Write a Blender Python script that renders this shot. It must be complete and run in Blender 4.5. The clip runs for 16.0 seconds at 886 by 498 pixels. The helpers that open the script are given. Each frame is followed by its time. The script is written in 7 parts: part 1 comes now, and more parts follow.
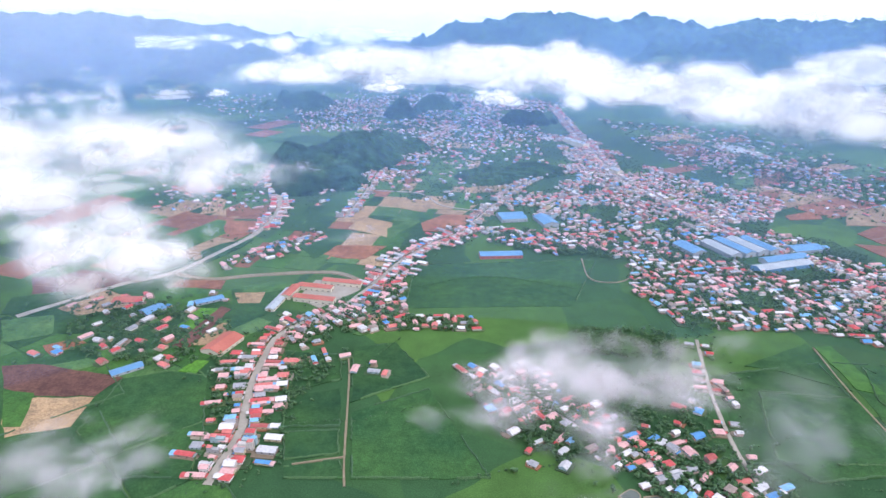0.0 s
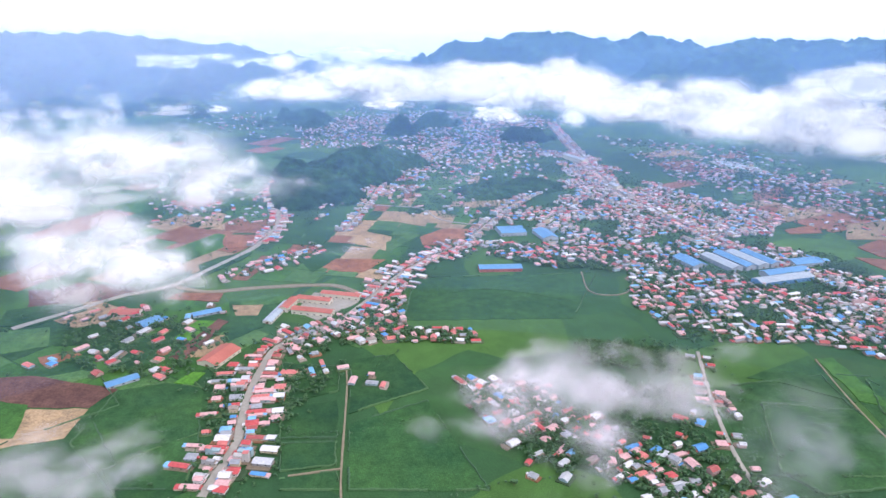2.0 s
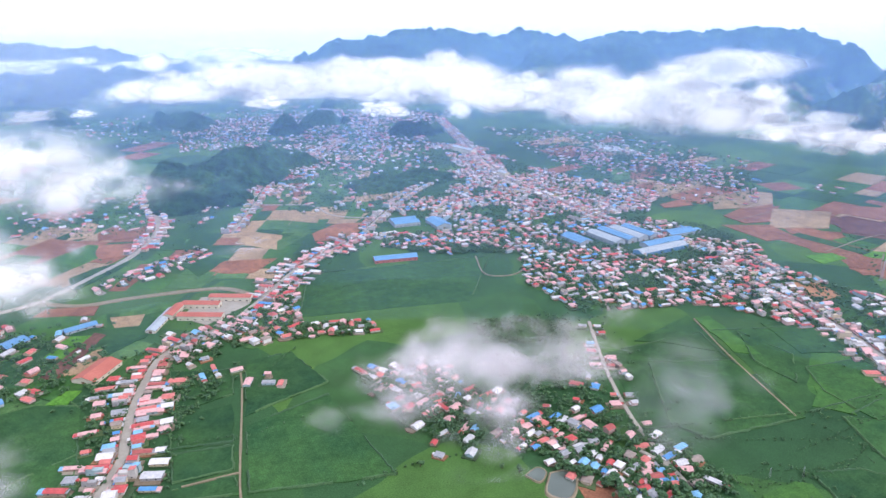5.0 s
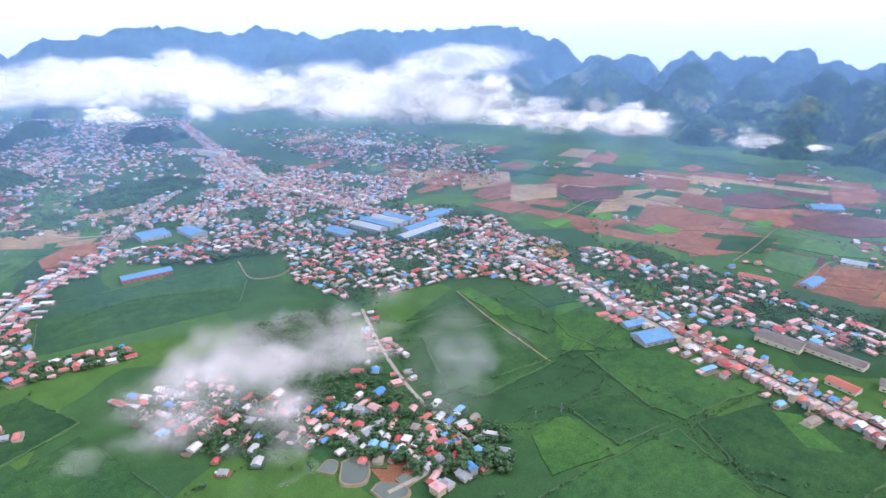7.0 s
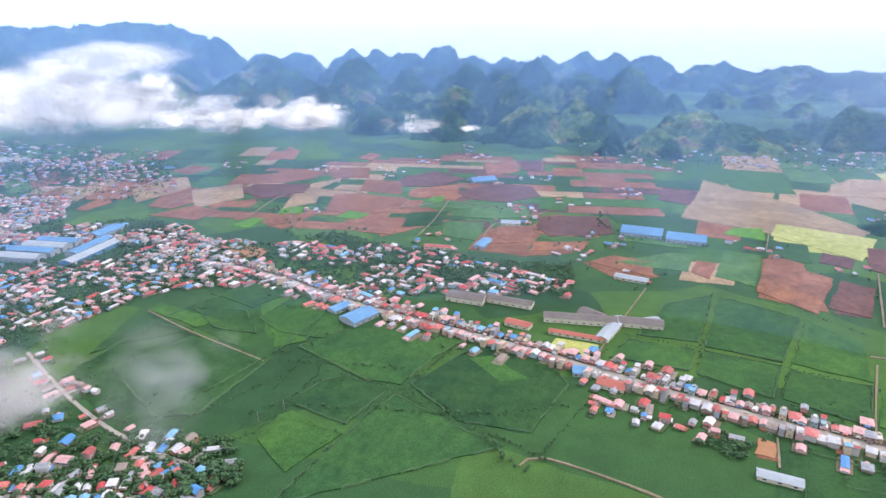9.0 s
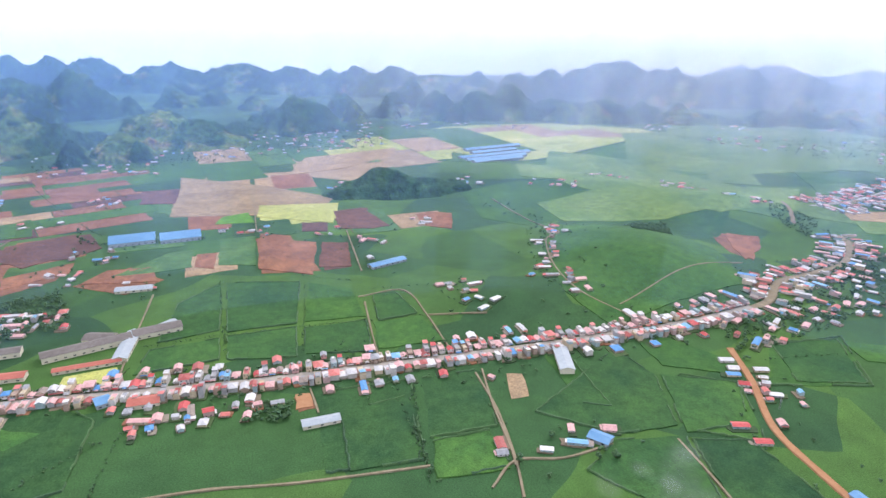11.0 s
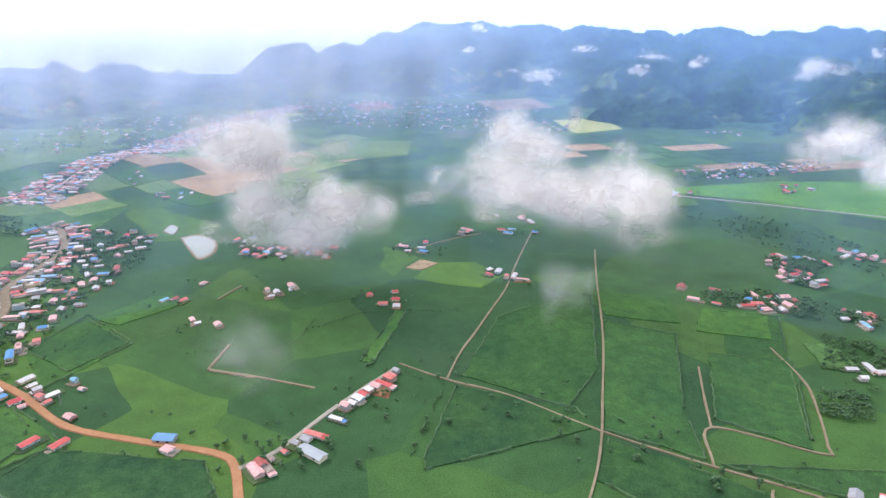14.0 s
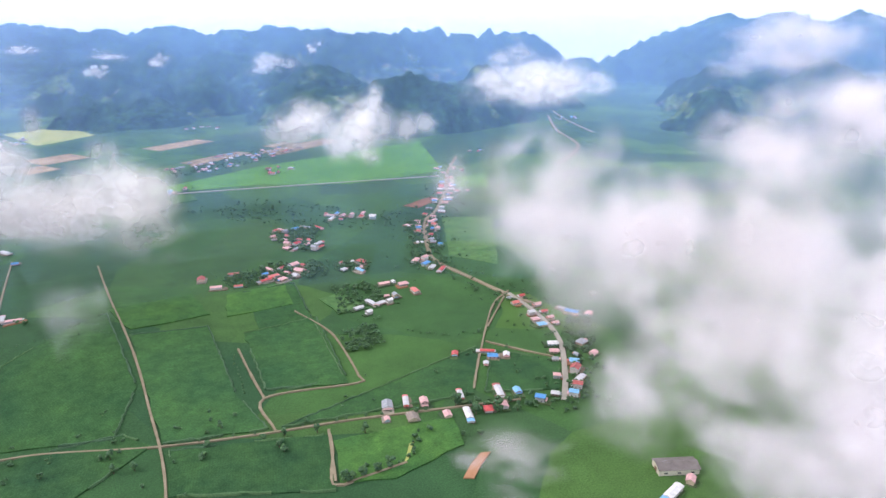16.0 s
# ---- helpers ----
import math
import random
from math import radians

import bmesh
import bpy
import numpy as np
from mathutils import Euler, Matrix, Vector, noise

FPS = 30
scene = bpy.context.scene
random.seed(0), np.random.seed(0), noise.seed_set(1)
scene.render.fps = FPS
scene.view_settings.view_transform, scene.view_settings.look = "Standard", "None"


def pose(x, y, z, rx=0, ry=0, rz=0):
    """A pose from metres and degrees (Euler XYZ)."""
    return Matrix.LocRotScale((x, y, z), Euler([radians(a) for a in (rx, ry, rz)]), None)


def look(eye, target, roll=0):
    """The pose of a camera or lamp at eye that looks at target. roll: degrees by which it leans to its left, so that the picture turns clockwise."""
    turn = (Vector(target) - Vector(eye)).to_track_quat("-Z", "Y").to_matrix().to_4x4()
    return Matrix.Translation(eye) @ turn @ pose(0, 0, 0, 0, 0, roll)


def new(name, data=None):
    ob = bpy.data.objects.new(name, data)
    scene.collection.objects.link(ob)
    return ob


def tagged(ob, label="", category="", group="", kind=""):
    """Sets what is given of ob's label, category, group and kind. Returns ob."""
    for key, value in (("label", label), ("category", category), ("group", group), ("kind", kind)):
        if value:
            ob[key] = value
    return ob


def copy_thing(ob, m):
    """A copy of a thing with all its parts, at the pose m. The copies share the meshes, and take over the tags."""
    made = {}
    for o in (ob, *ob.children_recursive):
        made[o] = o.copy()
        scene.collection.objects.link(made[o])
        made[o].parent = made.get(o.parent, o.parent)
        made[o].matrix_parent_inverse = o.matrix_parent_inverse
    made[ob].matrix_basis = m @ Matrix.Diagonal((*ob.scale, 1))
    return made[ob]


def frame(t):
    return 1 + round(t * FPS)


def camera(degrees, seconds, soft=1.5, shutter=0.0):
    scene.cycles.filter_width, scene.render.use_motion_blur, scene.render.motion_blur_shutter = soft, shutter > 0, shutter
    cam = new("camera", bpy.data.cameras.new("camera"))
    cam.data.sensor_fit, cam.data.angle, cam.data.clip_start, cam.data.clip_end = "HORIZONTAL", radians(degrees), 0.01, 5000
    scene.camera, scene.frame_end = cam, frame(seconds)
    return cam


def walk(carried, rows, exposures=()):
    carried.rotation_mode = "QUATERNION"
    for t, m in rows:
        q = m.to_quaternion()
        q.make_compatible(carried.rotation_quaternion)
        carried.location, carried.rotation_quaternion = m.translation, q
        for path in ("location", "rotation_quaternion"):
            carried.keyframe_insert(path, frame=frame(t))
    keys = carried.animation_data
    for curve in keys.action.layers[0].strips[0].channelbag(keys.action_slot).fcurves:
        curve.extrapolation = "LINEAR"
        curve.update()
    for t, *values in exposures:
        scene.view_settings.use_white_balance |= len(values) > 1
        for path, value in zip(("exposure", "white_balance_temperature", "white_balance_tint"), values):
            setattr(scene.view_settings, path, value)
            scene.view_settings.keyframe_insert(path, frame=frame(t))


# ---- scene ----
cam = camera(69.492, 16.0)
PATH = [
    (0, pose(-12.46, -0.10, 404.91, 69.347, 0, 0.007) @ pose(0, 0, 0, 0, 0, 0.649)),
    (0.1, pose(-12.43, -0.08, 404.37, 69.480, 0, 0.025) @ pose(0, 0, 0, 0, 0, 0.638)),
    (0.2, pose(-12.41, -0.07, 403.82, 70.180, 0, 0.043) @ pose(0, 0, 0, 0, 0, 0.628)),
    (0.3, pose(-12.39, -0.05, 403.27, 70.690, 0, 0.060) @ pose(0, 0, 0, 0, 0, 0.618)),
    (0.4, pose(-12.37, -0.04, 402.73, 71.000, 0, 0.078) @ pose(0, 0, 0, 0, 0, 0.607)),
    (0.5, pose(-12.35, -0.02, 402.18, 71.102, 0, 0.096) @ pose(0, 0, 0, 0, 0, 0.597)),
    (1, pose(-11.95, 0.09, 399.44, 71.076, 0, 0.199) @ pose(0, 0, 0, 0, 0, 0.631)),
    (1.5, pose(-11.60, 0.03, 396.80, 71.051, 0, 0.290) @ pose(0, 0, 0, 0, 0, 0.596)),
    (2, pose(-11.23, 0.00, 394.22, 71.037, 0, 0.003) @ pose(0, 0, 0, 0, 0, 0.625)),
    (2.5, pose(-11.01, -0.10, 391.57, 71.045, 0, -0.758) @ pose(0, 0, 0, 0, 0, 0.595)),
    (3, pose(-10.59, -0.21, 388.92, 71.029, 0, -1.743) @ pose(0, 0, 0, 0, 0, 0.609)),
    (3.2, pose(-10.37, -0.24, 387.85, 71.031, 0, -2.228) @ pose(0, 0, 0, 0, 0, 0.597)),
    (5.3, pose(-2.42, 0.97, 374.16, 71.088, 0, -12.333) @ pose(0, 0, 0, 0, 0, -0.463)),
    (5.5, pose(-2.00, 0.89, 373.09, 71.077, 0, -14.578) @ pose(0, 0, 0, 0, 0, -0.487)),
    (6, pose(-0.97, 0.57, 370.48, 71.026, 0, -20.608) @ pose(0, 0, 0, 0, 0, -0.535)),
    (6.5, pose(0.00, 0.00, 368.00, 70.971, 0, -25.610) @ pose(0, 0, 0, 0, 0, -0.540)),
    (7, pose(0.61, -0.42, 365.57, 70.883, 0, -31.287) @ pose(0, 0, 0, 0, 0, -0.563)),
    (7.5, pose(0.60, -0.51, 363.04, 70.823, 0, -37.197) @ pose(0, 0, 0, 0, 0, -0.546)),
    (8, pose(0.32, -0.54, 360.33, 70.784, 0, -43.503) @ pose(0, 0, 0, 0, 0, -0.485)),
    (8.2, pose(0.16, -0.56, 359.23, 70.766, 0, -45.872) @ pose(0, 0, 0, 0, 0, -0.453)),
    (10.3, pose(0.37, 3.79, 344.90, 70.919, 0, -88.747) @ pose(0, 0, 0, 0, 0, 0.220)),
    (10.5, pose(0.37, 3.83, 343.92, 70.941, 0, -93.122) @ pose(0, 0, 0, 0, 0, 0.214)),
    (11, pose(0.36, 3.91, 341.56, 70.988, 0, -104.922) @ pose(0, 0, 0, 0, 0, 0.232)),
    (11.5, pose(0.32, 3.96, 339.26, 70.993, 0, -116.114) @ pose(0, 0, 0, 0, 0, 0.272)),
    (12, pose(-0.01, 3.94, 336.98, 71.007, 0, -127.373) @ pose(0, 0, 0, 0, 0, 0.266)),
    (12.5, pose(-0.36, 3.74, 334.45, 71.051, 0, -138.601) @ pose(0, 0, 0, 0, 0, 0.158)),
    (13, pose(-0.74, 3.26, 331.87, 71.084, 0, -149.470) @ pose(0, 0, 0, 0, 0, 0.087)),
    (13.5, pose(-1.21, 3.11, 329.24, 71.077, 0, -159.882) @ pose(0, 0, 0, 0, 0, 0.049)),
    (14, pose(-1.72, 2.84, 326.63, 71.062, 0, -170.723) @ pose(0, 0, 0, 0, 0, -0.010)),
    (14.5, pose(-1.89, 2.41, 324.06, 71.070, 0, -181.559) @ pose(0, 0, 0, 0, 0, -0.036)),
    (15, pose(-1.54, 2.34, 321.39, 71.054, 0, -192.491) @ pose(0, 0, 0, 0, 0, -0.012)),
    (15.5, pose(-0.74, 2.62, 318.56, 71.070, 0, -203.484) @ pose(0, 0, 0, 0, 0, -0.033)),
    (16, pose(0.06, 3.11, 315.73, 71.082, 0, -214.892) @ pose(0, 0, 0, 0, 0, -0.068)),
]
EXPOSURES = [(0.0, 0.42, 6150, 17), (7.0, 0.40, 6200, 17), (9.5, 0.46, 6500, 16), (12.5, 0.52, 6550, 16), (14.0, 0.48, 6600, 15), (16.0, 0.42, 6500, 16)]
walk(cam, PATH, EXPOSURES)
scene.cycles.transparent_max_bounces = 160

# ---- daylight: bright veiled sky, sun behind thin cloud in the south-east ----
SUN_TURN, SUN_HEIGHT = 125.0, 42.0
world = bpy.data.worlds.new("sky")
world.use_nodes = True
scene.world = world
wt = world.node_tree
sky = wt.nodes.new("ShaderNodeTexSky")
sky.sky_type = "NISHITA"
sky.sun_disc = False
sky.sun_elevation, sky.sun_rotation = radians(SUN_HEIGHT), radians(SUN_TURN)
sky.altitude, sky.air_density, sky.dust_density, sky.ozone_density = 900, 1.0, 4.0, 1.0
veil = wt.nodes.new("ShaderNodeMix")
veil.data_type = "RGBA"
veil.inputs["Factor"].default_value = 0.85
veil.inputs["B"].default_value = (10.8, 12.1, 13.8, 1)
wt.links.new(sky.outputs["Color"], veil.inputs["A"])
wt.links.new(veil.outputs["Result"], wt.nodes["Background"].inputs["Color"])
wt.nodes["Background"].inputs["Strength"].default_value = 0.1

sun = new("sun", bpy.data.lights.new("sun", "SUN"))
sun.data.energy, sun.data.angle, sun.data.color = 1.5, radians(12), (1.0, 0.95, 0.88)
sa, se = radians(SUN_TURN), radians(SUN_HEIGHT)
sun_way = Vector((math.sin(sa) * math.cos(se), math.cos(sa) * math.cos(se), math.sin(se)))
sun.matrix_world = look(sun_way * 500, (0, 0, 0))

# ---- materials ----
def shader(name):
    """A fresh node material and short makers for its nodes and links."""
    m = bpy.data.materials.new(name)
    m.use_nodes = True
    t = m.node_tree
    bsdf = t.nodes["Principled BSDF"]

    def node(kind, **values):
        n = t.nodes.new(kind)
        for key, value in values.items():
            n.inputs[key.replace("_", " ")].default_value = value
        return n

    def link(a, b):
        t.links.new(a, b)

    return m, t, bsdf, node, link


def ramp(t, source, stops, steps=False):
    r = t.nodes.new("ShaderNodeValToRGB")
    if steps:
        r.color_ramp.interpolation = "CONSTANT"
    e = r.color_ramp.elements
    while len(e) < len(stops):
        e.new(0.5)
    for k, (p, c) in enumerate(stops):
        e[k].position, e[k].color = p, (*c, 1)
    t.links.new(source, r.inputs["Fac"])
    return r.outputs["Color"]


def mixed(t, fac, a, b, mode="MIX"):
    m = t.nodes.new("ShaderNodeMix")
    m.data_type, m.blend_type = "RGBA", mode
    for value, key in ((fac, "Factor"), (a, "A"), (b, "B")):
        sock = m.inputs[key]
        if isinstance(value, (int, float)):
            sock.default_value = value
        elif isinstance(value, tuple):
            sock.default_value = (*value, 1)
        else:
            t.links.new(value, sock)
    return m.outputs["Result"]


def grain(t, where, scale, detail=4.0, rough=0.6):
    n = t.nodes.new("ShaderNodeTexNoise")
    n.inputs["Scale"].default_value, n.inputs["Detail"].default_value, n.inputs["Roughness"].default_value = scale, detail, rough
    t.links.new(where, n.inputs["Vector"])
    return n.outputs["Fac"]


def place_of(t):
    return t.nodes.new("ShaderNodeNewGeometry").outputs["Position"]


def relief(t, bsdf, height, strength, distance):
    b = t.nodes.new("ShaderNodeBump")
    b.inputs["Strength"].default_value, b.inputs["Distance"].default_value = strength, distance
    t.links.new(height, b.inputs["Height"])
    t.links.new(b.outputs["Normal"], bsdf.inputs["Normal"])


def crop_material(name, dark, light, patch=0.012, fine=0.6, rows=0.0, turn=0.0, rough=0.9, bump=0.6):
    """Growing or tilled ground: patches, plant-sized grain and, where asked for, rows."""
    m, t, bsdf, node, link = shader(name)
    where = place_of(t)
    big = grain(t, where, patch, 5, 0.65)
    small = grain(t, where, fine, 3, 0.7)
    colour = ramp(t, big, [(0.3, dark), (0.7, light)])
    mottle = grain(t, where, 0.075, 5, 0.75)
    colour = mixed(t, 0.85, colour, ramp(t, mottle, [(0.34, (0.66, 0.70, 0.74)), (0.66, (1.26, 1.22, 1.14))]), "MULTIPLY")
    speck = ramp(t, small, [(0.3, (0.62, 0.62, 0.62)), (0.72, (1.3, 1.3, 1.3))])
    colour = mixed(t, 0.9, colour, speck, "MULTIPLY")
    tint = t.nodes.new("ShaderNodeObjectInfo").outputs["Random"]
    colour = mixed(t, 1.0, colour, ramp(t, tint, [(0.0, (0.88, 0.90, 0.88)), (0.5, (1.0, 1.0, 1.0)), (1.0, (1.14, 1.10, 1.02))]), "MULTIPLY")
    height = small
    if rows:
        turned = node("ShaderNodeMapping")
        turned.inputs["Rotation"].default_value = (0, 0, radians(turn))
        link(where, turned.inputs["Vector"])
        wave = node("ShaderNodeTexWave", Scale=rows, Distortion=1.5, Detail=1.0)
        link(turned.outputs["Vector"], wave.inputs["Vector"])
        colour = mixed(t, 0.12, colour, ramp(t, wave.outputs["Fac"], [(0.2, (0.6, 0.6, 0.6)), (0.7, (1.2, 1.2, 1.2))]), "MULTIPLY")
    link(colour, bsdf.inputs["Base Color"])
    bsdf.inputs["Roughness"].default_value = rough
    bsdf.inputs["Specular IOR Level"].default_value = 0.15
    relief(t, bsdf, height, bump, 0.5)
    return m


def ground_material():
    """Tea and pasture: broad soft patches, plots in slightly different greens, fine grain."""
    m, t, bsdf, node, link = shader("tea_ground")
    where = place_of(t)
    warp = node("ShaderNodeTexNoise", Scale=0.006, Detail=2.0)
    link(where, warp.inputs["Vector"])
    bent = node("ShaderNodeVectorMath")
    bent.operation = "MULTIPLY_ADD"
    link(warp.outputs["Color"], bent.inputs[0])
    bent.inputs[1].default_value = (50, 50, 0)
    link(where, bent.inputs[2])
    cells = node("ShaderNodeTexVoronoi", Scale=0.0068)
    link(bent.outputs["Vector"], cells.inputs["Vector"])
    split = node("ShaderNodeSeparateColor")
    link(cells.outputs["Color"], split.inputs["Color"])
    plot = ramp(t, split.outputs["Red"], [(0.0, (0.034, 0.084, 0.038)), (0.3, (0.040, 0.096, 0.040)), (0.6, (0.054, 0.118, 0.038)),
                                          (0.85, (0.082, 0.155, 0.038)), (1.0, (0.042, 0.090, 0.044))])
    broad = ramp(t, grain(t, where, 0.0025, 5), [(0.3, (0.64, 0.75, 0.78)), (0.7, (1.12, 1.16, 0.90))])
    colour = mixed(t, 1.0, plot, broad, "MULTIPLY")
    mid = ramp(t, grain(t, where, 0.03, 5, 0.7), [(0.3, (0.78, 0.78, 0.78)), (0.7, (1.2, 1.2, 1.18))])
    colour = mixed(t, 0.8, colour, mid, "MULTIPLY")
    fine = grain(t, where, 0.7, 3, 0.7)
    colour = mixed(t, 0.9, colour, ramp(t, fine, [(0.3, (0.6, 0.6, 0.6)), (0.72, (1.35, 1.35, 1.3))]), "MULTIPLY")
    link(colour, bsdf.inputs["Base Color"])
    bsdf.inputs["Roughness"].default_value = 0.9
    bsdf.inputs["Specular IOR Level"].default_value = 0.15
    relief(t, bsdf, fine, 0.7, 0.6)
    return m


def forest_material(name, clearings):
    """Broken woodland; with clearings, farmed patches too, most of them on the lower slopes."""
    m, t, bsdf, node, link = shader(name)
    where = place_of(t)
    colour = ramp(t, grain(t, where, 0.005, 6, 0.65), [(0.34, (0.022, 0.058, 0.032)), (0.52, (0.034, 0.085, 0.038)), (0.64, (0.052, 0.108, 0.044)), (0.75, (0.10, 0.14, 0.055)), (0.84, (0.20, 0.16, 0.09))])
    high = node("ShaderNodeSeparateXYZ")
    link(where, high.inputs[0])
    lower = node("ShaderNodeMapRange", From_Min=30.0, From_Max=190.0, To_Min=0.07, To_Max=-0.08)
    link(high.outputs["Z"], lower.inputs["Value"])
    farmed = node("ShaderNodeMath")
    farmed.operation = "ADD"
    link(grain(t, where, 0.0042, 5, 0.6), farmed.inputs[0])
    link(lower.outputs["Result"], farmed.inputs[1])
    open_land = ramp(t, grain(t, where, 0.011, 4, 0.6), [(0.36, (0.07, 0.135, 0.05)), (0.52, (0.13, 0.19, 0.06)), (0.62, (0.22, 0.20, 0.09)), (0.70, (0.26, 0.15, 0.09))])
    share = node("ShaderNodeMapRange", From_Min=0.57, From_Max=0.62)
    link(farmed.outputs[0], share.inputs["Value"])
    if clearings:
        colour = mixed(t, share.outputs["Result"], colour, open_land)
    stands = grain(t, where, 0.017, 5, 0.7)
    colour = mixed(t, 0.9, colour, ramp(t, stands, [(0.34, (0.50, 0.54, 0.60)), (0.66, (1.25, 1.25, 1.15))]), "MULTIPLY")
    # Colour also darkens between crowns, painting shade into the bump's hollows.
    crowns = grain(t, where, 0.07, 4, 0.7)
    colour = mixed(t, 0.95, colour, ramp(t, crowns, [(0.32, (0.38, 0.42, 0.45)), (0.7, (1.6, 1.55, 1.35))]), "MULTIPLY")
    link(colour, bsdf.inputs["Base Color"])
    bsdf.inputs["Roughness"].default_value = 0.95
    bsdf.inputs["Specular IOR Level"].default_value = 0.1
    relief(t, bsdf, crowns, 1.0, 14.0)
    return m


def leaf_material():
    m, t, bsdf, node, link = shader("leaves")
    where = place_of(t)
    spot = grain(t, where, 0.9, 3, 0.7)
    colour = ramp(t, spot, [(0.3, (0.028, 0.070, 0.034)), (0.6, (0.058, 0.128, 0.050)), (0.8, (0.105, 0.185, 0.065))])
    tint = t.nodes.new("ShaderNodeNewGeometry").outputs["Random Per Island"]
    colour = mixed(t, 1.0, colour, ramp(t, tint, [(0.0, (0.75, 0.8, 0.9)), (1.0, (1.3, 1.2, 0.95))]), "MULTIPLY")
    link(colour, bsdf.inputs["Base Color"])
    bsdf.inputs["Roughness"].default_value = 0.85
    relief(t, bsdf, spot, 1.0, 0.8)
    return m


def surface(name, a, b, scale=0.5, rough=0.8, metal=0.0, bump=0.3):
    m, t, bsdf, node, link = shader(name)
    spot = grain(t, place_of(t), scale, 5, 0.65)
    wear = grain(t, place_of(t), scale * 0.12, 3, 0.6)
    colour = mixed(t, wear, ramp(t, spot, [(0.3, a), (0.7, b)]), tuple(0.8 * v for v in a))
    link(colour, bsdf.inputs["Base Color"])
    bsdf.inputs["Roughness"].default_value, bsdf.inputs["Metallic"].default_value = rough, metal
    bsdf.inputs["Specular IOR Level"].default_value = 0.5 if rough < 0.3 else 0.2
    relief(t, bsdf, spot, bump, 0.1)
    return m


def palette(name, colours, rough, stain, island, ribs=0.0):
    """Paint or sheet of several colours, one a thing, with streaks and fading."""
    m, t, bsdf, node, link = shader(name)
    pick = t.nodes.new("ShaderNodeNewGeometry").outputs["Random Per Island"] if island else t.nodes.new("ShaderNodeObjectInfo").outputs["Random"]
    total, stops = sum(w for w, _ in colours), []
    for w, c in colours:
        stops.append((stops and at_stop or 0.0, c))
        at_stop = (stops[-1][0]) + w / total
    colour = ramp(t, pick, stops, True)
    where = place_of(t)
    dirt = grain(t, where, 0.35, 5, 0.7)
    colour = mixed(t, 0.8, colour, ramp(t, dirt, [(0.28, (stain, stain, stain)), (0.6, (1.08, 1.06, 1.04))]), "MULTIPLY")
    link(colour, bsdf.inputs["Base Color"])
    bsdf.inputs["Roughness"].default_value = rough
    bsdf.inputs["Specular IOR Level"].default_value = 0.2
    relief(t, bsdf, grain(t, where, 2.5, 2), 0.3, 0.08)
    return m


ROOFS = [(12, (0.50, 0.085, 0.085)), (13, (0.57, 0.17, 0.15)), (8, (0.38, 0.10, 0.09)), (27, (0.64, 0.36, 0.35)), (7, (0.09, 0.26, 0.52)), (6, (0.20, 0.42, 0.64)),
         (14, (0.52, 0.50, 0.51)), (9, (0.31, 0.31, 0.33)), (11, (0.66, 0.62, 0.61)), (5, (0.28, 0.22, 0.19))]
WALLS = [(22, (0.50, 0.46, 0.43)), (15, (0.52, 0.42, 0.30)), (16, (0.50, 0.34, 0.32)), (18, (0.34, 0.33, 0.33)), (8, (0.31, 0.40, 0.42)), (9, (0.62, 0.59, 0.57)), (12, (0.36, 0.26, 0.21))]
M_ROOF, M_ROOF_FAR = palette("sheet_roof", ROOFS, 0.5, 0.6, False), palette("sheet_roof_far", ROOFS, 0.5, 0.6, True)
M_WALL, M_WALL_FAR = palette("painted_wall", WALLS, 0.8, 0.72, False), palette("painted_wall_far", WALLS, 0.8, 0.72, True)
M_YARD = palette("trodden_yard", [(22, (0.20, 0.155, 0.11)), (12, (0.28, 0.24, 0.19)), (24, (0.05, 0.085, 0.04)), (26, (0.08, 0.12, 0.05)), (8, (0.28, 0.13, 0.075))], 0.95, 0.6, True)
M_BLUE = surface("blue_sheet", (0.11, 0.25, 0.44), (0.20, 0.37, 0.55), 0.12, 0.6)
M_PALE = surface("pale_sheet", (0.34, 0.37, 0.40), (0.48, 0.50, 0.52), 0.25, 0.5)
M_TILE = surface("red_tile", (0.42, 0.12, 0.09), (0.56, 0.20, 0.15), 0.4, 0.75)
M_CREAM = surface("cream_wall", (0.66, 0.58, 0.44), (0.74, 0.68, 0.56), 0.3, 0.8)
M_OLD = surface("old_roof", (0.15, 0.125, 0.115), (0.27, 0.235, 0.215), 0.2, 0.85)
M_GLASS = surface("dark_glazing", (0.03, 0.035, 0.045), (0.06, 0.07, 0.08), 0.8, 0.15)
M_WOOD = surface("door_wood", (0.16, 0.09, 0.05), (0.24, 0.14, 0.08), 1.5, 0.6)
M_ROAD = surface("worn_concrete", (0.32, 0.28, 0.23), (0.46, 0.41, 0.35), 0.3, 0.9)
M_ASPHALT = surface("dusty_asphalt", (0.34, 0.295, 0.25), (0.48, 0.42, 0.36), 0.3, 0.9)
M_DIRT = surface("red_dirt", (0.36, 0.17, 0.085), (0.50, 0.27, 0.15), 0.25, 0.95)
M_PATH = surface("pale_earth", (0.22, 0.17, 0.11), (0.36, 0.29, 0.20), 0.15, 0.95)
M_TRUNK = surface("bark", (0.08, 0.06, 0.04), (0.15, 0.11, 0.08), 2.0, 0.9)
M_STEEL = surface("mast_steel", (0.40, 0.41, 0.42), (0.52, 0.53, 0.54), 1.0, 0.45, 0.6)
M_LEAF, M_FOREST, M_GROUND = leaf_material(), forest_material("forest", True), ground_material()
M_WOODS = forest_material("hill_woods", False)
# Dark-to-light patches also carry the hills' soft shading in the colour.
M_TEA = crop_material("tea_bushes", (0.019, 0.063, 0.029), (0.046, 0.114, 0.033), 0.012, 0.7, 0.16, 20)
